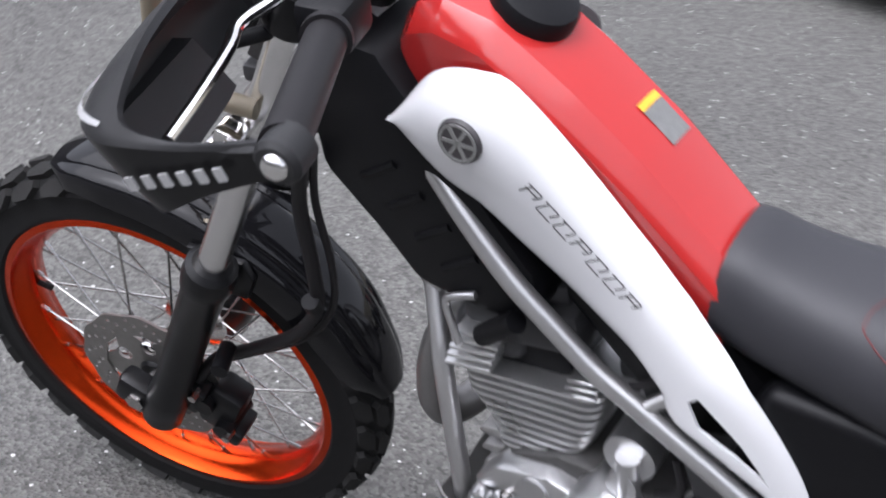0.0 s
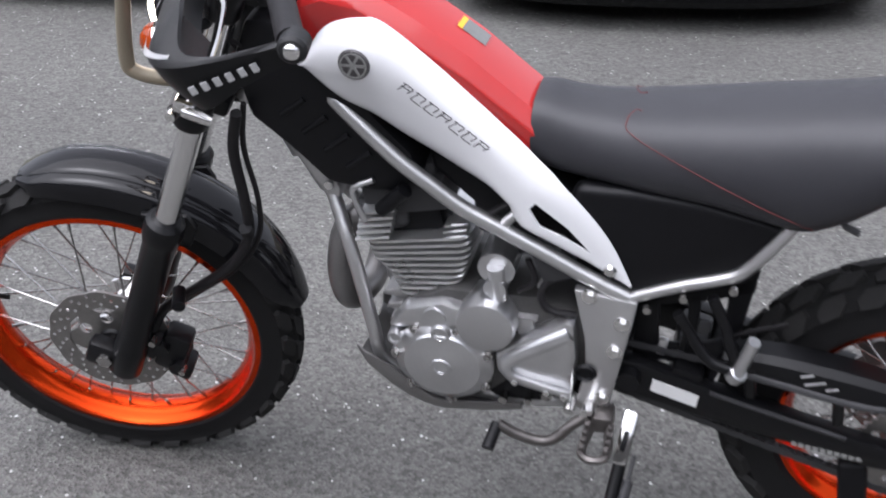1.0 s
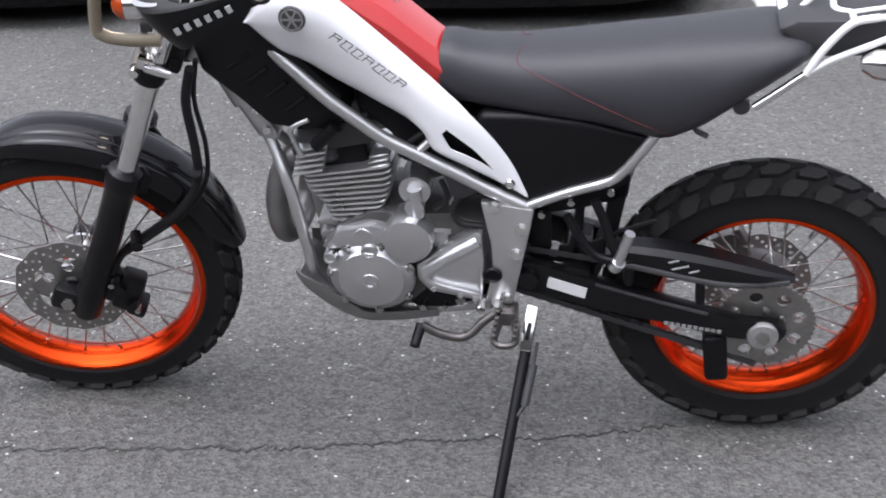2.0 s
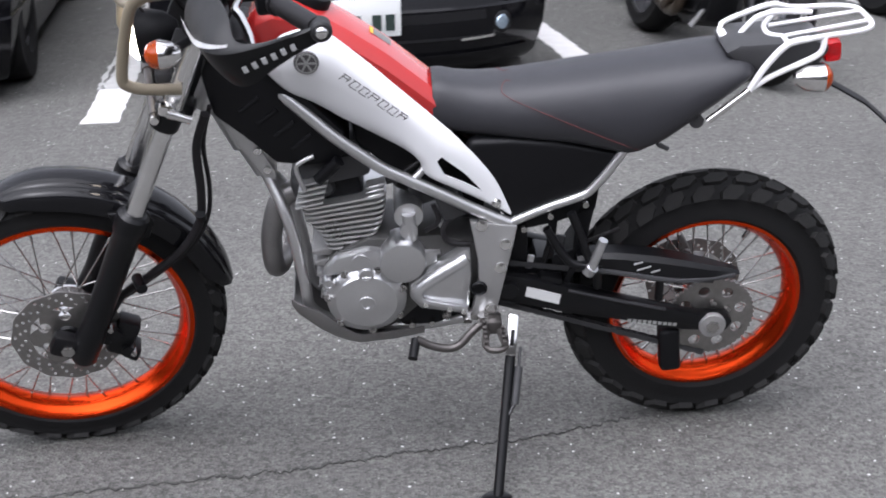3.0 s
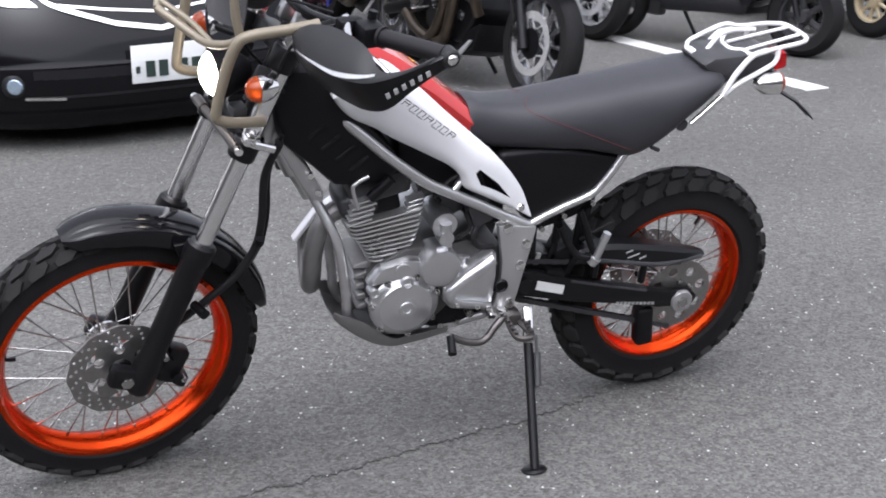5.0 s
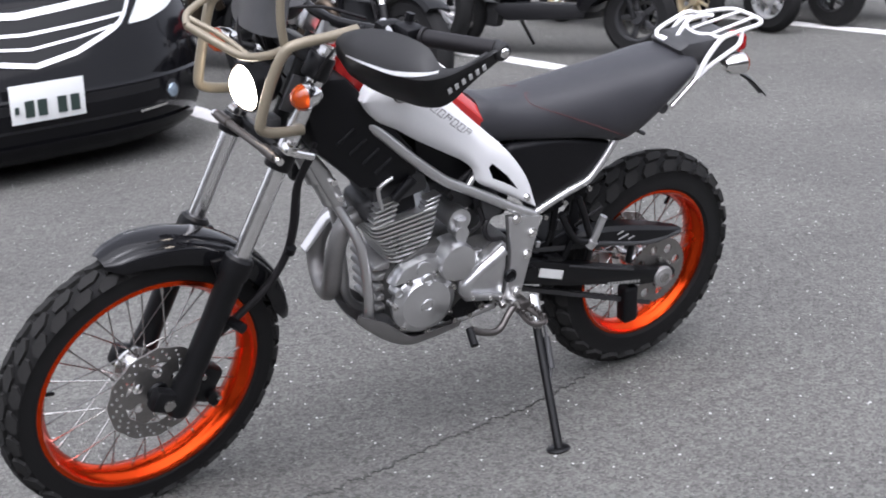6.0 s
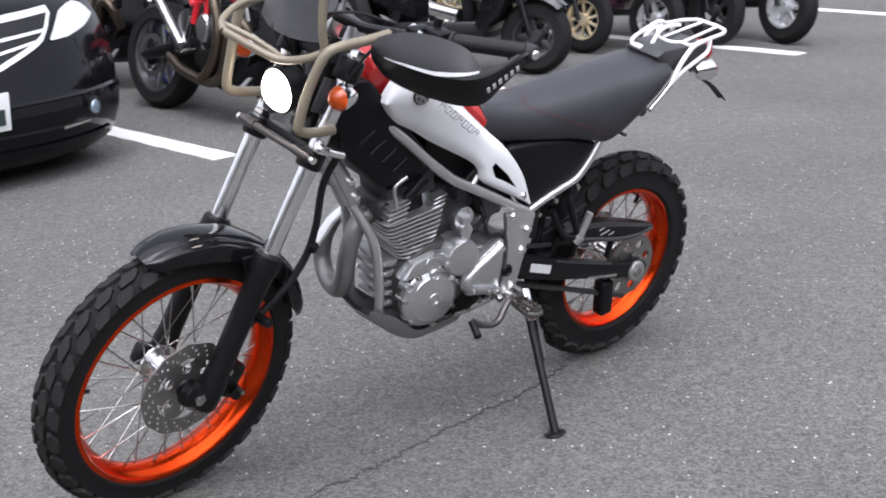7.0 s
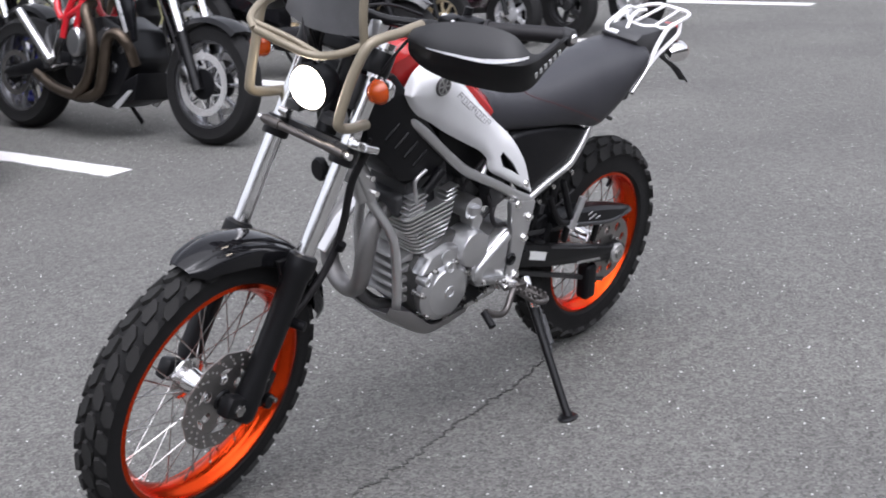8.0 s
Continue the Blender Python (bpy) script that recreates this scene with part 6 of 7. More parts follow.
def build_car(m, label):
    car = thing("parked_car", label, "car", m=m @ pose(0, 0, -0.035))
    back = 4.1
    part("car_body", loft([car_ring(z, n, w, back) for z, n, w in CAR]), M_CARPAINT, car, "glossy black car body", sharp=28)
    cabin = []
    for z, y0, y1, w in ((0.97, 1.02, 4.0, 0.79), (1.2, 1.3, 4.03, 0.75), (1.45, 1.62, 3.95, 0.68), (1.62, 1.95, 3.85, 0.6), (1.66, 2.3, 3.6, 0.5)):
        cabin.append([Vector((x, y, z)) for x, y in ((-w * 0.8, y0), (w * 0.8, y0), (w, y0 + 0.15), (w, y1 - 0.1), (w * 0.85, y1), (-w * 0.85, y1), (-w, y1 - 0.1), (-w, y0 + 0.15))])
    part("car_cabin", loft(cabin), M_GLASS, car, "dark glass cabin", sharp=25)
    for s in (-1, 1):
        for y in (0.78, 3.25):
            bm = lathe([(0.19, -0.1), (0.3, -0.095), (0.315, -0.06), (0.315, 0.06), (0.3, 0.095), (0.19, 0.1)], 36, loop=True)
            wheel = part("car_wheel", bm, M_RUBBER, car, "black car tyre", m=pose(s * 0.785, y, 0.35, rz=90))
            bm = lathe([(0.0, -0.05), (0.04, -0.06), (0.1, -0.04), (0.18, -0.06), (0.2, -0.08), (0.2, 0.08), (0.0, 0.05)], 30)
            part("car_rim", bm, M_ALU, wheel, m=pose(s * 0.785, y, 0.35, rz=90 if s > 0 else -90))
    # grille: a bright winged frame with two bars over a dark opening
    under = [(0.0, 0.535), (0.192, 0.567), (0.33, 0.612), (0.41, 0.64), (0.452, 0.66), (0.495, 0.695), (0.566, 0.765)]
    dark = []
    for k in range(23):
        x = -0.55 + 1.1 * k / 22
        low = lerp(under, abs(x))
        dark.append([Vector((x, skin_at(x, z) - 0.006, z)) for z in (low, low + 0.3 * (0.765 - low), low + 0.7 * (0.765 - low), 0.765)])
    part("grille", loft(dark, caps=False, closed=False), M_CARTRIM, car, "dark grille opening")
    for s in (-1, 1):
        for run, high in ((under, 0.02), ([(0, 0.735), (0.3, 0.757), (0.568, 0.774)], 0.027), ([(0, 0.66), (0.252, 0.675), (0.49, 0.692)], 0.012), ([(0, 0.602), (0.228, 0.625), (0.41, 0.65)], 0.01)):
            pts = [(s * x, z) for a, b in zip(run, run[1:]) for x, z in line_pts(a, b, 6)[:-1]] + [(s * run[-1][0], run[-1][1])]
            part("grille_bar", strip_on_nose(pts, high, 0.010), M_BRIGHT, car, "bright chrome grille bar")
    for s in (-1, 1):
        rows = []
        for k in range(15):
            x = 0.495 + 0.36 * k / 14
            low = lerp([(0.495, 0.645), (0.6, 0.648), (0.74, 0.675), (0.855, 0.714)], x)
            high = lerp([(0.495, 0.652), (0.55, 0.70), (0.624, 0.757), (0.7, 0.78), (0.76, 0.785), (0.82, 0.765), (0.855, 0.718)], x)
            rows.append([Vector((s * x, skin_at(x, low + (high - low) * q) - 0.008, low + (high - low) * q)) for q in (0, 0.25, 0.5, 0.75, 1)])
        part("car_headlamp", loft(rows, caps=False, closed=False), M_HEADGLASS, car, "pale glass headlamp")
        x = s * 0.646
        y = skin_at(x, 0.332)
        disc_y("fog_lamp_ring", x, y - 0.012, 0.332, 0.05, 0.05, M_CARTRIM, car, rz=s * 26)
        disc_y("fog_lamp", x - s * 0.004, y - 0.02, 0.332, 0.036, 0.03, M_FOG, car, "small round glass fog lamp", rz=s * 26)
        bm = strip_on_nose(line_pts((0.44 * s, 0.272), (0.60 * s, 0.278), 6), 0.012, 0.006)
        part("bumper_trim", bm, M_CHROME, car, "thin bright bumper trim")
    bm = strip_on_nose(line_pts((-0.56, 0.335), (0.56, 0.335), 28), 0.12, 0.003)
    part("bumper_opening", bm, M_CARTRIM, car, "black lower air opening")
    bm = strip_on_nose(line_pts((-0.78, 0.205), (0.78, 0.205), 30), 0.014, 0.016)
    part("bumper_lip", bm, M_CARPAINT, car, "black bumper lip")
    bm = block((0.33, 0.006, 0.165), pose(0, -0.018, 0.3975, rx=4), 0.002)
    plate = part("number_plate", bm, M_PLATE, car, "white number plate")
    for x, z, w, h in ((-0.05, 0.05, 0.035, 0.026), (-0.01, 0.05, 0.03, 0.026), (0.035, 0.05, 0.05, 0.026), (-0.14, -0.022, 0.018, 0.03), (-0.085, -0.022, 0.04, 0.07), (-0.028, -0.022, 0.04, 0.07), (0.06, -0.022, 0.04, 0.07), (0.118, -0.022, 0.04, 0.07)):
        bm = block((w, 0.003, h), pose(x, -0.0225 + z * 0.07, 0.3975 + z, rx=4), 0)
        part("plate_bar", bm, M_GREENINK, plate, "dark bars in place of characters")
    return car


car_a = build_car(pose(-0.733, 3.027, 0, rz=8.42), "glossy black car parked nose out in a bay")
car_b = build_car(pose(-3.1, 2.84, 0, rz=6.5), "dark car parked beside the painted bay line")

# ---- the row of parked motorcycles and scooters ----
M_TRELLIS = surface("red_frame_paint", (0.5, 0.012, 0.02), 0.3, coat=0.4)
M_BRONZE = surface("heat_tinted_pipe", (0.075, 0.058, 0.043), 0.36, metal=0.8, stain=22, stain_mix=0.4)
M_BLUERIM = surface("blue_rim_paint", (0.02, 0.025, 0.28), 0.3)
M_GOLD = surface("gold_rim_paint", (0.68, 0.58, 0.4), 0.35, metal=0.6)
M_DARKRIM = surface("dark_rim_paint", (0.06, 0.06, 0.062), 0.26, metal=0.6)
M_GUNRIM = surface("polished_dark_rim", (0.3, 0.3, 0.31), 0.2, metal=0.85)
M_SILVERRIM = surface("silver_rim_paint", (0.62, 0.62, 0.63), 0.3, metal=0.6)
M_CREAM = surface("cream_scooter_paint", (0.5, 0.48, 0.42), 0.25, coat=0.4)
M_PLUM = surface("dark_plum_paint", (0.05, 0.012, 0.025), 0.25, coat=0.5)


def cast_wheel(name, at, R, rim_r, half, spokes, rim_mat, parent, disc_r=0.0, disc_sides=(-1,), disc_mat=None, fat=1.0):
    """A tyre on a cast rim with flat spokes and brake discs, about an axle along y."""
    prof = []
    for k in range(13):
        a = math.pi * k / 12
        prof.append((rim_r + (R - rim_r) * math.sin(a) ** 0.7 if 0 < k < 12 else rim_r, -half * math.cos(a) * (1.0 if 1 < k < 11 else 0.85)))
    wheel = part(name, lathe(prof, 48, loop=True), M_RUBBER, parent, "black road tyre", m=at)
    rim = lathe([(rim_r + 0.006, -half * 0.72), (rim_r - 0.012, -half * 0.7), (rim_r - 0.02, -half * 0.3), (rim_r - 0.02, half * 0.3), (rim_r - 0.012, half * 0.7), (rim_r + 0.006, half * 0.72)], 48, loop=True)
    for k in range(spokes):
        a = 2 * math.pi * k / spokes
        block((rim_r - 0.04, 0.022, 0.02 if spokes > 6 else 0.036), Matrix.Rotation(a, 4, "Y") @ pose((rim_r - 0.02) / 2 + 0.015, 0, 0), 0.005, rim)
    lathe([(0.0, -half * 0.8), (0.035, -half * 0.8), (0.042, -half * 0.5), (0.042, half * 0.5), (0.035, half * 0.8), (0.0, half * 0.8)], 20, bm=rim)
    part("wheel_rim", rim, rim_mat, wheel, m=at)
    if disc_r:
        for s in disc_sides:
            d = disc_mesh(disc_r * 0.78, disc_r, 0.005, 24)
            part("brake_disc", d, disc_mat or M_DISC, wheel, "drilled brake disc", m=at @ Matrix.Translation((0, s * (half * 0.85 + 0.02), 0)))
            c = bmesh.new()
            for k in range(12):
                a = 2 * math.pi * k / 12
                block((disc_r * 0.34, 0.006, 0.0065), Matrix.Rotation(a, 4, "Y") @ pose(disc_r * 0.62, s * (half * 0.85 + 0.018), 0, ry=35 if k % 2 else -35), 0.002, c)
            part("disc_hub", lathe([(0.0, -0.007), (disc_r * 0.3, -0.007), (disc_r * 0.48, -0.004), (disc_r * 0.48, 0.004), (0.0, 0.006)], 24, centre=(0, s * (half * 0.85 + 0.02), 0)), M_SATIN, wheel, m=at)
            part("disc_carrier", c, disc_mat or M_SATIN, wheel, m=at)
    return wheel


M_PALEDISC = surface("pale_disc_steel", (0.58, 0.57, 0.56), 0.42, metal=0.6, grain_mix=0.06, stain_mix=0.1)

ROW = "motorcycles parked in the row"


def naked_bike(front, rear, label, rims=M_DARKRIM, frame_mat=M_TRELLIS, tank_mat=M_GLOSS, pipe_mat=M_BRONZE, R=0.3, disc_mat=None, lean=9, rear_half=0.09):
    """A road motorcycle between its two wheel contacts."""
    f, r = Vector((*front, 0)), Vector((*rear, 0))
    d = f - r
    wb = d.length
    m = Matrix.Translation(r) @ Matrix.Rotation(math.atan2(-d.y, -d.x), 4, "Z") @ Matrix.Rotation(radians(lean), 4, "X")
    b = thing("parked_motorcycle", label, "motorcycle", ROW, m)
    fx = -wb
    cast_wheel("front_wheel", Matrix.Translation((fx, 0, R)), R, R * 0.72, 0.06, 10, rims, b, 0.155, (-1, 1), disc_mat)
    cast_wheel("rear_wheel", Matrix.Translation((0, 0, R)), R, R * 0.7, rear_half, 10, rims, b, 0.12, (1,))
    for s in (-1, 1):
        bm = bmesh.new()
        rod(bm, (fx + 0.01, 0.1 * s, R - 0.03), (fx + 0.12, 0.1 * s, R + 0.25), 0.026, 16)
        part("fork_lower", bm, M_SATIN, b, m=None)
        bm = bmesh.new()
        rod(bm, (fx + 0.11, 0.1 * s, R + 0.22), (fx + 0.30, 0.1 * s, R + 0.68), 0.021, 16)
        part("fork_tube", bm, M_CHROME, b)
        bm = bmesh.new()
        block((0.06, 0.04, 0.09), pose(fx + 0.1, 0.085 * s, R + 0.04, ry=25), 0.01, bm)
        part("brake_caliper", bm, M_STEEL, b)
        for run, r in (([(-0.86, 0.15, 0.84), (-0.64, 0.16, 0.72), (-0.55, 0.14, 0.56)], 0.019),
                       ([(-0.64, 0.16, 0.68), (-0.44, 0.15, 0.6), (-0.36, 0.12, 0.78)], 0.018), ([(-0.78, 0.15, 0.84), (-0.54, 0.16, 0.69), (-0.45, 0.15, 0.5)], 0.018), ([(-0.66, 0.15, 0.72), (-0.6, 0.16, 0.82), (-0.36, 0.14, 0.78)], 0.016)):
            part("frame_tube", tubes(([(x, y * s, z) for x, y, z in run], r), n=3), frame_mat, b, "painted frame tube")
        part("swingarm", prism([(-0.5, 0.42), (-0.42, 0.43), (0.0, R + 0.03), (0.05, R), (0.0, R - 0.03), (-0.42, 0.34), (-0.5, 0.36)], 0.11 * s, 0.145 * s, 0.008), M_SATIN, b, "black swingarm")
        bm = bmesh.new()
        rod(bm, (-0.46, 0.13 * s, 0.36), (-0.46, 0.24 * s, 0.34), 0.014, 12)
        block((0.05, 0.012, 0.2), pose(-0.40, 0.15 * s, 0.44, ry=-25), 0.004, bm)
        part("foot_peg", bm, M_STEEL, b, "bright foot peg and bracket")
    # engine, covers, pipes
    part("engine", prism([(-0.95, 0.4), (-0.9, 0.55), (-0.75, 0.62), (-0.5, 0.58), (-0.42, 0.45), (-0.45, 0.28), (-0.6, 0.2), (-0.85, 0.22)], -0.14, 0.14, 0.02), M_SATIN, b, "black engine")
    for s in (-1, 1):
        part("engine_cover", lathe([(0.085, 0.13), (0.09, 0.165), (0.075, 0.18), (0.0, 0.183)], 28), M_ALU, b, "round metal engine cover", m=Matrix.Translation((-0.57, 0, 0.48)) @ Matrix.Diagonal((0.62, s * 1.05, 0.85, 1)))
        part("cylinder_cover", lathe([(0.06, 0.1), (0.062, 0.16), (0.05, 0.175), (0.0, 0.177)], 24), M_DARKRIM, b, m=Matrix.Translation((-0.78, 0, 0.5)) @ Matrix.Diagonal((1, s, 1, 1)))
    for run in ([(-0.95, 0.12, 0.38), (-0.955, 0.17, 0.47), (-0.91, 0.2, 0.53), (-0.84, 0.2, 0.5), (-0.81, 0.2, 0.36), (-0.76, 0.19, 0.24), (-0.62, 0.17, 0.2), (-0.38, 0.15, 0.24), (-0.22, 0.13, 0.31)],
                [(-0.62, 0.1, 0.68), (-0.66, 0.18, 0.64), (-0.71, 0.19, 0.52), (-0.715, 0.19, 0.4), (-0.67, 0.19, 0.28), (-0.58, 0.18, 0.21)]):
        part("exhaust_pipe", tubes((run, 0.029), segs=14), pipe_mat, b, "heat-tinted exhaust pipe")
    part("muffler", tubes(([(-0.4, -0.18, 0.26), (-0.2, -0.2, 0.34), (0.0, -0.2, 0.4)], 0.055), segs=20), M_STEEL, b, "short metal muffler")
    part("belly_pan", prism([(-0.98, 0.34), (-0.95, 0.2), (-0.75, 0.15), (-0.6, 0.18), (-0.8, 0.26)], -0.13, 0.13, 0.01), M_SATIN, b)
    rings = []
    for x, w, zt, zl in ((fx + 0.3, 0.06, 0.98, 0.86), (-0.95, 0.14, 1.06, 0.8), (-0.75, 0.15, 1.05, 0.78), (-0.58, 0.1, 0.92, 0.78)):
        rings.append([Vector((x, w * c, zl + (zt - zl) * (0.5 + 0.5 * q))) for c, q in ((-0.6, 1), (-1, 0.4), (-0.9, -0.8), (0, -1), (0.9, -0.8), (1, 0.4), (0.6, 1), (0, 1.1))])
    part("fuel_tank", loft(rings), tank_mat, b, "glossy fuel tank")
    rings = []
    for x, w, zt in ((-0.6, 0.1, 0.88), (-0.4, 0.13, 0.82), (-0.15, 0.13, 0.85), (0.08, 0.1, 0.95), (0.2, 0.06, 0.98)):
        rings.append([Vector((x, w * c, zt - 0.09 + 0.09 * q)) for c, q in ((-0.7, 1), (-1, 0.5), (-0.9, -0.2), (0.9, -0.2), (1, 0.5), (0.7, 1))])
    part("seat", loft(rings), M_SEAT, b, "black seat")
    bm = tubes(([(fx + 0.4, -0.36, 1.06), (fx + 0.33, -0.2, 1.08), (fx + 0.3, 0, 1.04), (fx + 0.33, 0.2, 1.08), (fx + 0.4, 0.36, 1.06)], 0.012))
    part("handlebar", bm, M_SATIN, b)
    bm = lathe([(0.0, 0.0), (0.06, 0.02), (0.085, 0.07), (0.09, 0.12), (0.0, 0.13)], 24)
    part("headlamp", bm, M_GLOSS, b, m=pose(fx + 0.28, 0, 0.92, rz=90))
    rings = []
    for k in range(13):
        a = radians(128 - 80 * k / 12)
        rings.append([Vector((fx + rr * math.cos(a), y, R + rr * math.sin(a))) for y, rr in ((-0.075, R + 0.0), (-0.065, R + 0.025), (0, R + 0.035), (0.065, R + 0.025), (0.075, R + 0.0), (0, R + 0.025))])
    part("front_fender", loft(rings), M_SATIN, b, "black front fender")
    bm = bmesh.new()
    rod(bm, (-0.55, -0.13, 0.25), (-0.6, -0.26, 0.05), 0.012, 10)
    part("side_stand", bm, M_SATIN, b)
    bm = tubes(([(fx + 0.1, 0.12, R + 0.1), (fx + 0.16, 0.15, R + 0.3), (fx + 0.3, 0.12, R + 0.5), (fx + 0.34, 0.1, 0.95)], 0.006), segs=8)
    part("brake_hose", bm, M_HOSE, b)
    for s in (-1, 1):
        bm = tubes(([(-0.12, 0.16 * s, 0.63), (-0.25, 0.165 * s, 0.5), (-0.36, 0.16 * s, 0.38)], 0.024), segs=12, n=3)
        part("peg_hanger", bm, M_ALU, b, "bright metal peg hanger")
        part("frame_plate", prism([(-0.42, 0.36), (-0.3, 0.33), (-0.26, 0.4), (-0.32, 0.55), (-0.4, 0.58)], 0.13 * s, 0.15 * s, 0.006), M_DARKRIM, b, "dark cast frame plate")
        part("radiator_side", prism([(-1.0, 0.5), (-0.93, 0.48), (-0.84, 0.72), (-0.9, 0.8), (-0.98, 0.68)], 0.14 * s, 0.17 * s, 0.008), M_GLOSS, b, "glossy radiator side cover")
        # silver strips stand for highlights on the radiator cover and the belly
        part("radiator_highlight", prism([(-0.955, 0.54), (-0.93, 0.535), (-0.865, 0.7), (-0.885, 0.715)], 0.17 * s, 0.175 * s, 0.002), M_SILVERRIM, b, "silver strip painted as the highlight on the radiator cover")
        part("belly_highlight", prism([(-0.95, 0.25), (-0.92, 0.25), (-0.8, 0.16), (-0.84, 0.15)], 0.13 * s, 0.142 * s, 0.003), M_SILVERRIM, b, "silver strip painted as the highlight on the belly")
        for x, z, r in ((-0.55, 0.4, 0.035), (-0.68, 0.36, 0.05), (-0.82, 0.36, 0.03), (-0.6, 0.3, 0.02), (-0.88, 0.45, 0.022)):
            bm = lathe([(0.0, 0.155), (r * 0.7, 0.155), (r, 0.148), (r, 0.13), (0.0, 0.13)], 18)
            part("engine_boss", bm, M_DARKRIM, b, m=Matrix.Translation((x, 0, z)) @ Matrix.Diagonal((1, s, 1, 1)))
    return b


def scooter(front, rear, label, rim_mat, body_mat, R=0.22, half=0.06, spokes=5, spoke_disc=0.1):
    """A step-through scooter between its two wheel contacts."""
    f, r = Vector((*front, 0)), Vector((*rear, 0))
    d = f - r
    wb = d.length
    m = Matrix.Translation(r) @ Matrix.Rotation(math.atan2(-d.y, -d.x), 4, "Z") @ Matrix.Rotation(radians(6), 4, "X")
    b = thing("parked_scooter", label, "scooter", ROW, m)
    fx = -wb
    cast_wheel("front_wheel", Matrix.Translation((fx, 0, R)), R, R * 0.6, half, spokes, rim_mat, b, spoke_disc, (-1,))
    cast_wheel("rear_wheel", Matrix.Translation((0, 0, R)), R, R * 0.6, half, spokes, rim_mat, b)
    for s in (-1, 1):
        bm = bmesh.new()
        rod(bm, (fx, (half + 0.03) * s, R), (fx + 0.1, (half + 0.03) * s, R + 0.3), 0.018, 14)
        part("fork_leg", bm, M_SATIN, b)
    rings = []
    for k in range(11):
        a = radians(135 - 105 * k / 10)
        rings.append([Vector((fx + rr * math.cos(a), y, R + rr * math.sin(a))) for y, rr in ((-half - 0.02, R + 0.005), (-half, R + 0.035), (0, R + 0.05), (half, R + 0.035), (half + 0.02, R + 0.005), (0, R + 0.035))])
    part("front_fender", loft(rings), body_mat, b, "painted front fender")
    part("leg_shield", prism([(fx + 0.12, 0.5), (fx + 0.1, 0.75), (fx + 0.16, 0.98), (fx + 0.22, 0.98), (fx + 0.26, 0.6), (fx + 0.36, 0.3), (fx + 0.3, 0.24), (fx + 0.18, 0.36)], -0.18, 0.18, 0.03), body_mat, b, "painted leg shield")
    part("floorboard", prism([(fx + 0.26, 0.3), (fx + 0.3, 0.22), (-0.45, 0.2), (-0.35, 0.28), (-0.42, 0.31), (fx + 0.36, 0.31)], -0.16, 0.16, 0.015), M_CARTRIM, b, "black floorboard")
    rings = []
    for x, w, zt, zl in ((-0.5, 0.12, 0.62, 0.26), (-0.38, 0.17, 0.72, 0.3), (-0.1, 0.17, 0.74, 0.42), (0.2, 0.12, 0.76, 0.56), (0.3, 0.06, 0.74, 0.64)):
        rings.append([Vector((x, w * c, zl + (zt - zl) * q)) for c, q in ((-0.7, 1), (-1, 0.7), (-0.95, 0.2), (-0.5, 0), (0.5, 0), (0.95, 0.2), (1, 0.7), (0.7, 1))])
    part("rear_body", loft(rings), body_mat, b, "painted rear body")
    rings = []
    for x, w, zt in ((-0.46, 0.1, 0.74), (-0.3, 0.14, 0.8), (0.0, 0.14, 0.8), (0.22, 0.1, 0.83)):
        rings.append([Vector((x, w * c, zt - 0.08 * q)) for c, q in ((-0.7, 0), (-1, 0.4), (-0.95, 1), (0.95, 1), (1, 0.4), (0.7, 0))])
    part("seat", loft(rings), M_SEAT, b, "black seat")
    bm = bmesh.new()
    block((0.3, 0.1, 0.16), pose(-0.15, -0.1, 0.24, ry=-6), 0.03, bm)
    rod(bm, (-0.3, -0.12, 0.26), (-0.3, -0.17, 0.26), 0.07, 20)
    part("engine_case", bm, M_GREY, b, "grey engine case")
    part("muffler", tubes(([(-0.2, 0.14, 0.2), (0.05, 0.16, 0.24), (0.22, 0.16, 0.28)], 0.05), segs=16), M_CHROME, b, "bright muffler")
    bm = tubes(([(fx + 0.28, -0.32, 1.04), (fx + 0.2, -0.12, 1.06), (fx + 0.18, 0, 1.05), (fx + 0.2, 0.12, 1.06), (fx + 0.28, 0.32, 1.04)], 0.012))
    part("handlebar", bm, M_SATIN, b)
    bm = bmesh.new()
    rod(bm, (-0.42, -0.1, 0.22), (-0.5, -0.16, 0.04), 0.011, 10)
    part("stand", bm, M_SATIN, b)
    return b


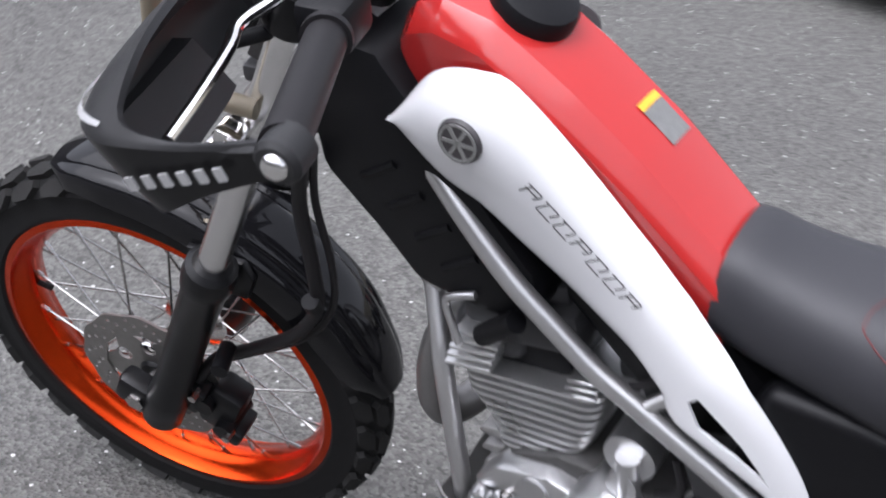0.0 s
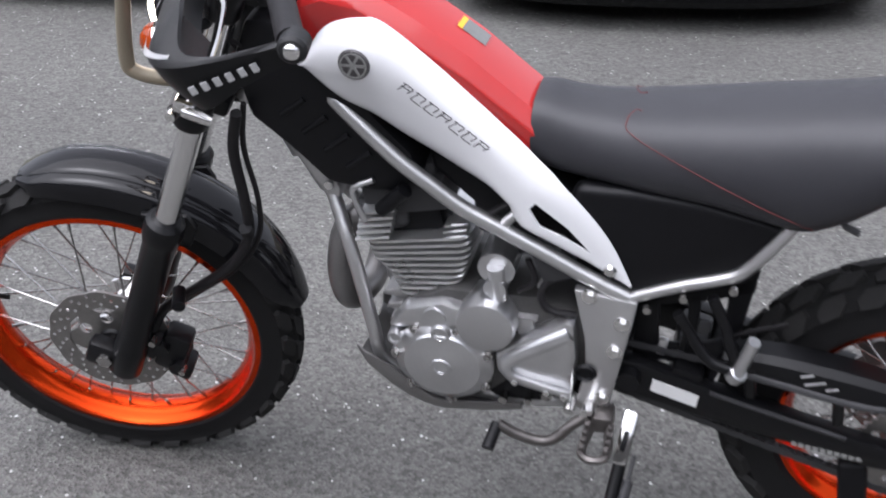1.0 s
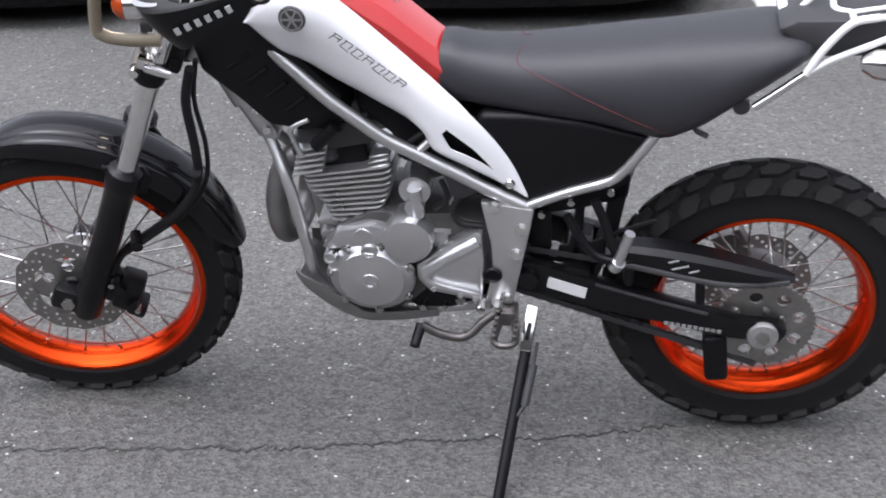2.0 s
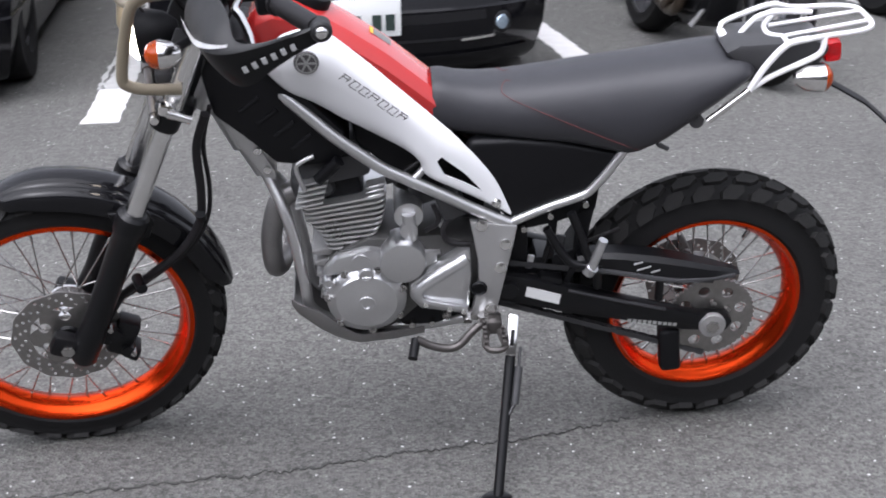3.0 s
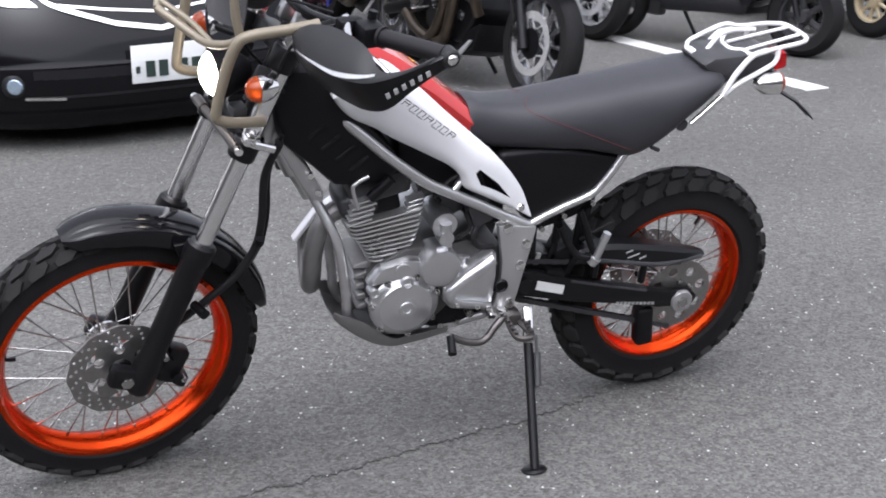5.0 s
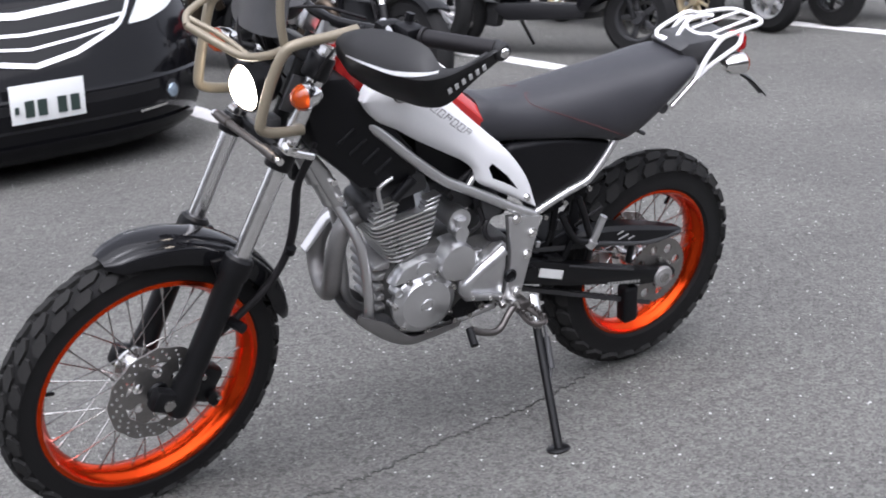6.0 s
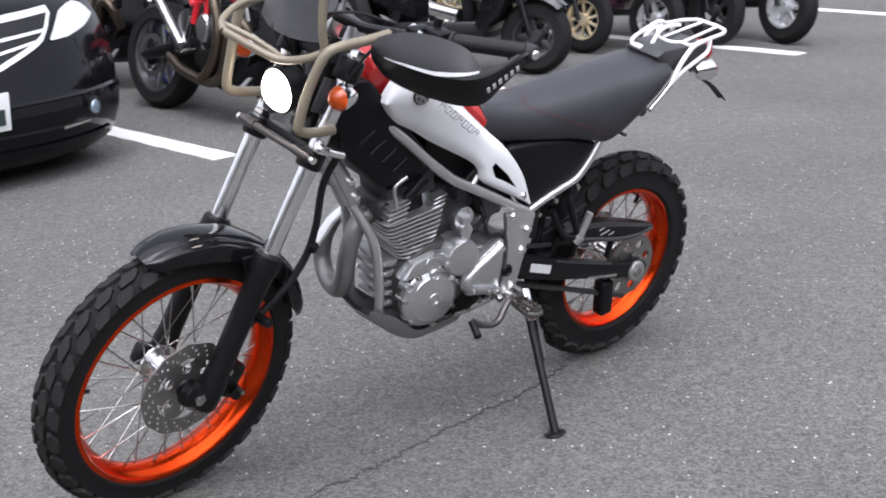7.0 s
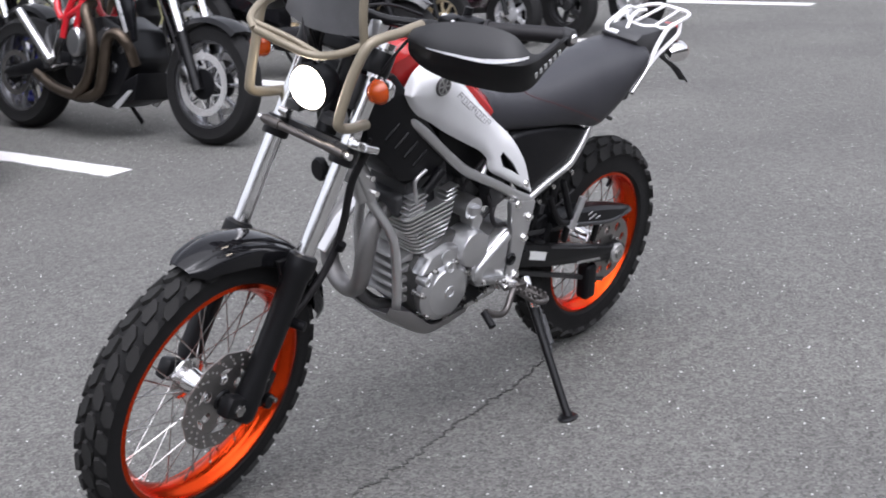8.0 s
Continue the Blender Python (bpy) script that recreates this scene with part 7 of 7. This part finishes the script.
naked_bike((1.03, 3.11), (0.79, 4.46), "black naked motorcycle with red tube frame and bronze pipes", rims=M_GUNRIM, disc_mat=M_PALEDISC)
naked_bike((1.0, 4.75), (0.82, 6.1), "black motorcycle with blue rims parked behind another", rims=M_BLUERIM, frame_mat=M_SATIN, lean=7)
naked_bike((2.14, 4.74), (1.86, 6.1), "dark motorcycle with bright front brake disc", rims=M_SILVERRIM, frame_mat=M_SATIN, tank_mat=M_PLUM, disc_mat=M_SILVERRIM, lean=7)
scooter((2.97, 3.72), (2.32, 4.82), "black scooter with fat tyres beside the bay line", M_GREY, M_GLOSS, R=0.23, half=0.078)
scooter((3.74, 4.12), (3.5, 5.3), "cream scooter with gold wheels", M_GOLD, M_CREAM, R=0.225, half=0.045, spokes=9, spoke_disc=0)
scooter((4.12, 3.82), (3.95, 5.0), "dark scooter with silver five-spoke wheels", M_SILVERRIM, M_PLUM, R=0.22)
scooter((4.57, 3.70), (4.5, 4.9), "dark scooter with black wheels", M_DARKRIM, M_CARTRIM, R=0.235)
scooter((4.93, 3.38), (5.05, 4.6), "black scooter with a bright wheel hub", M_SILVERRIM, M_CARTRIM, R=0.255, half=0.068, spokes=6)

# a wall closes the lot
M_WALL = surface("pale_concrete_wall", (0.36, 0.33, 0.26), 0.85, grain=60, grain_mix=0.15, stain=2.5, stain_mix=0.25, bump=0.3)
wall = part("wall_north", block((40, 0.2, 3.2), pose(0, 15.0, 1.6), 0.01), M_WALL)
tagged(wall, "pale concrete wall behind the grass bank", "wall", kind="structure")

# unseen walls added round the lot so paint and plastic reflect something dark
M_REFLECTWALL = surface("dull_reflection_wall", (0.11, 0.105, 0.1), 0.85, grain=40, grain_mix=0.15, stain=0.8, stain_mix=0.3, bump=0.3)
for name, size, at in (("unseen_wall_south", (44, 0.3, 6.5), (0, -15.0, 3.25)), ("unseen_wall_west", (0.3, 24, 5.0), (-17.0, -2.8, 2.5)), ("unseen_wall_east", (0.3, 24, 4.0), (19.0, -2.8, 2.0))):
    wall = part(name, block(size, pose(*at), 0.02), M_REFLECTWALL)
    tagged(wall, "unseen plain wall added to close the lot and darken reflections", "wall", kind="structure")
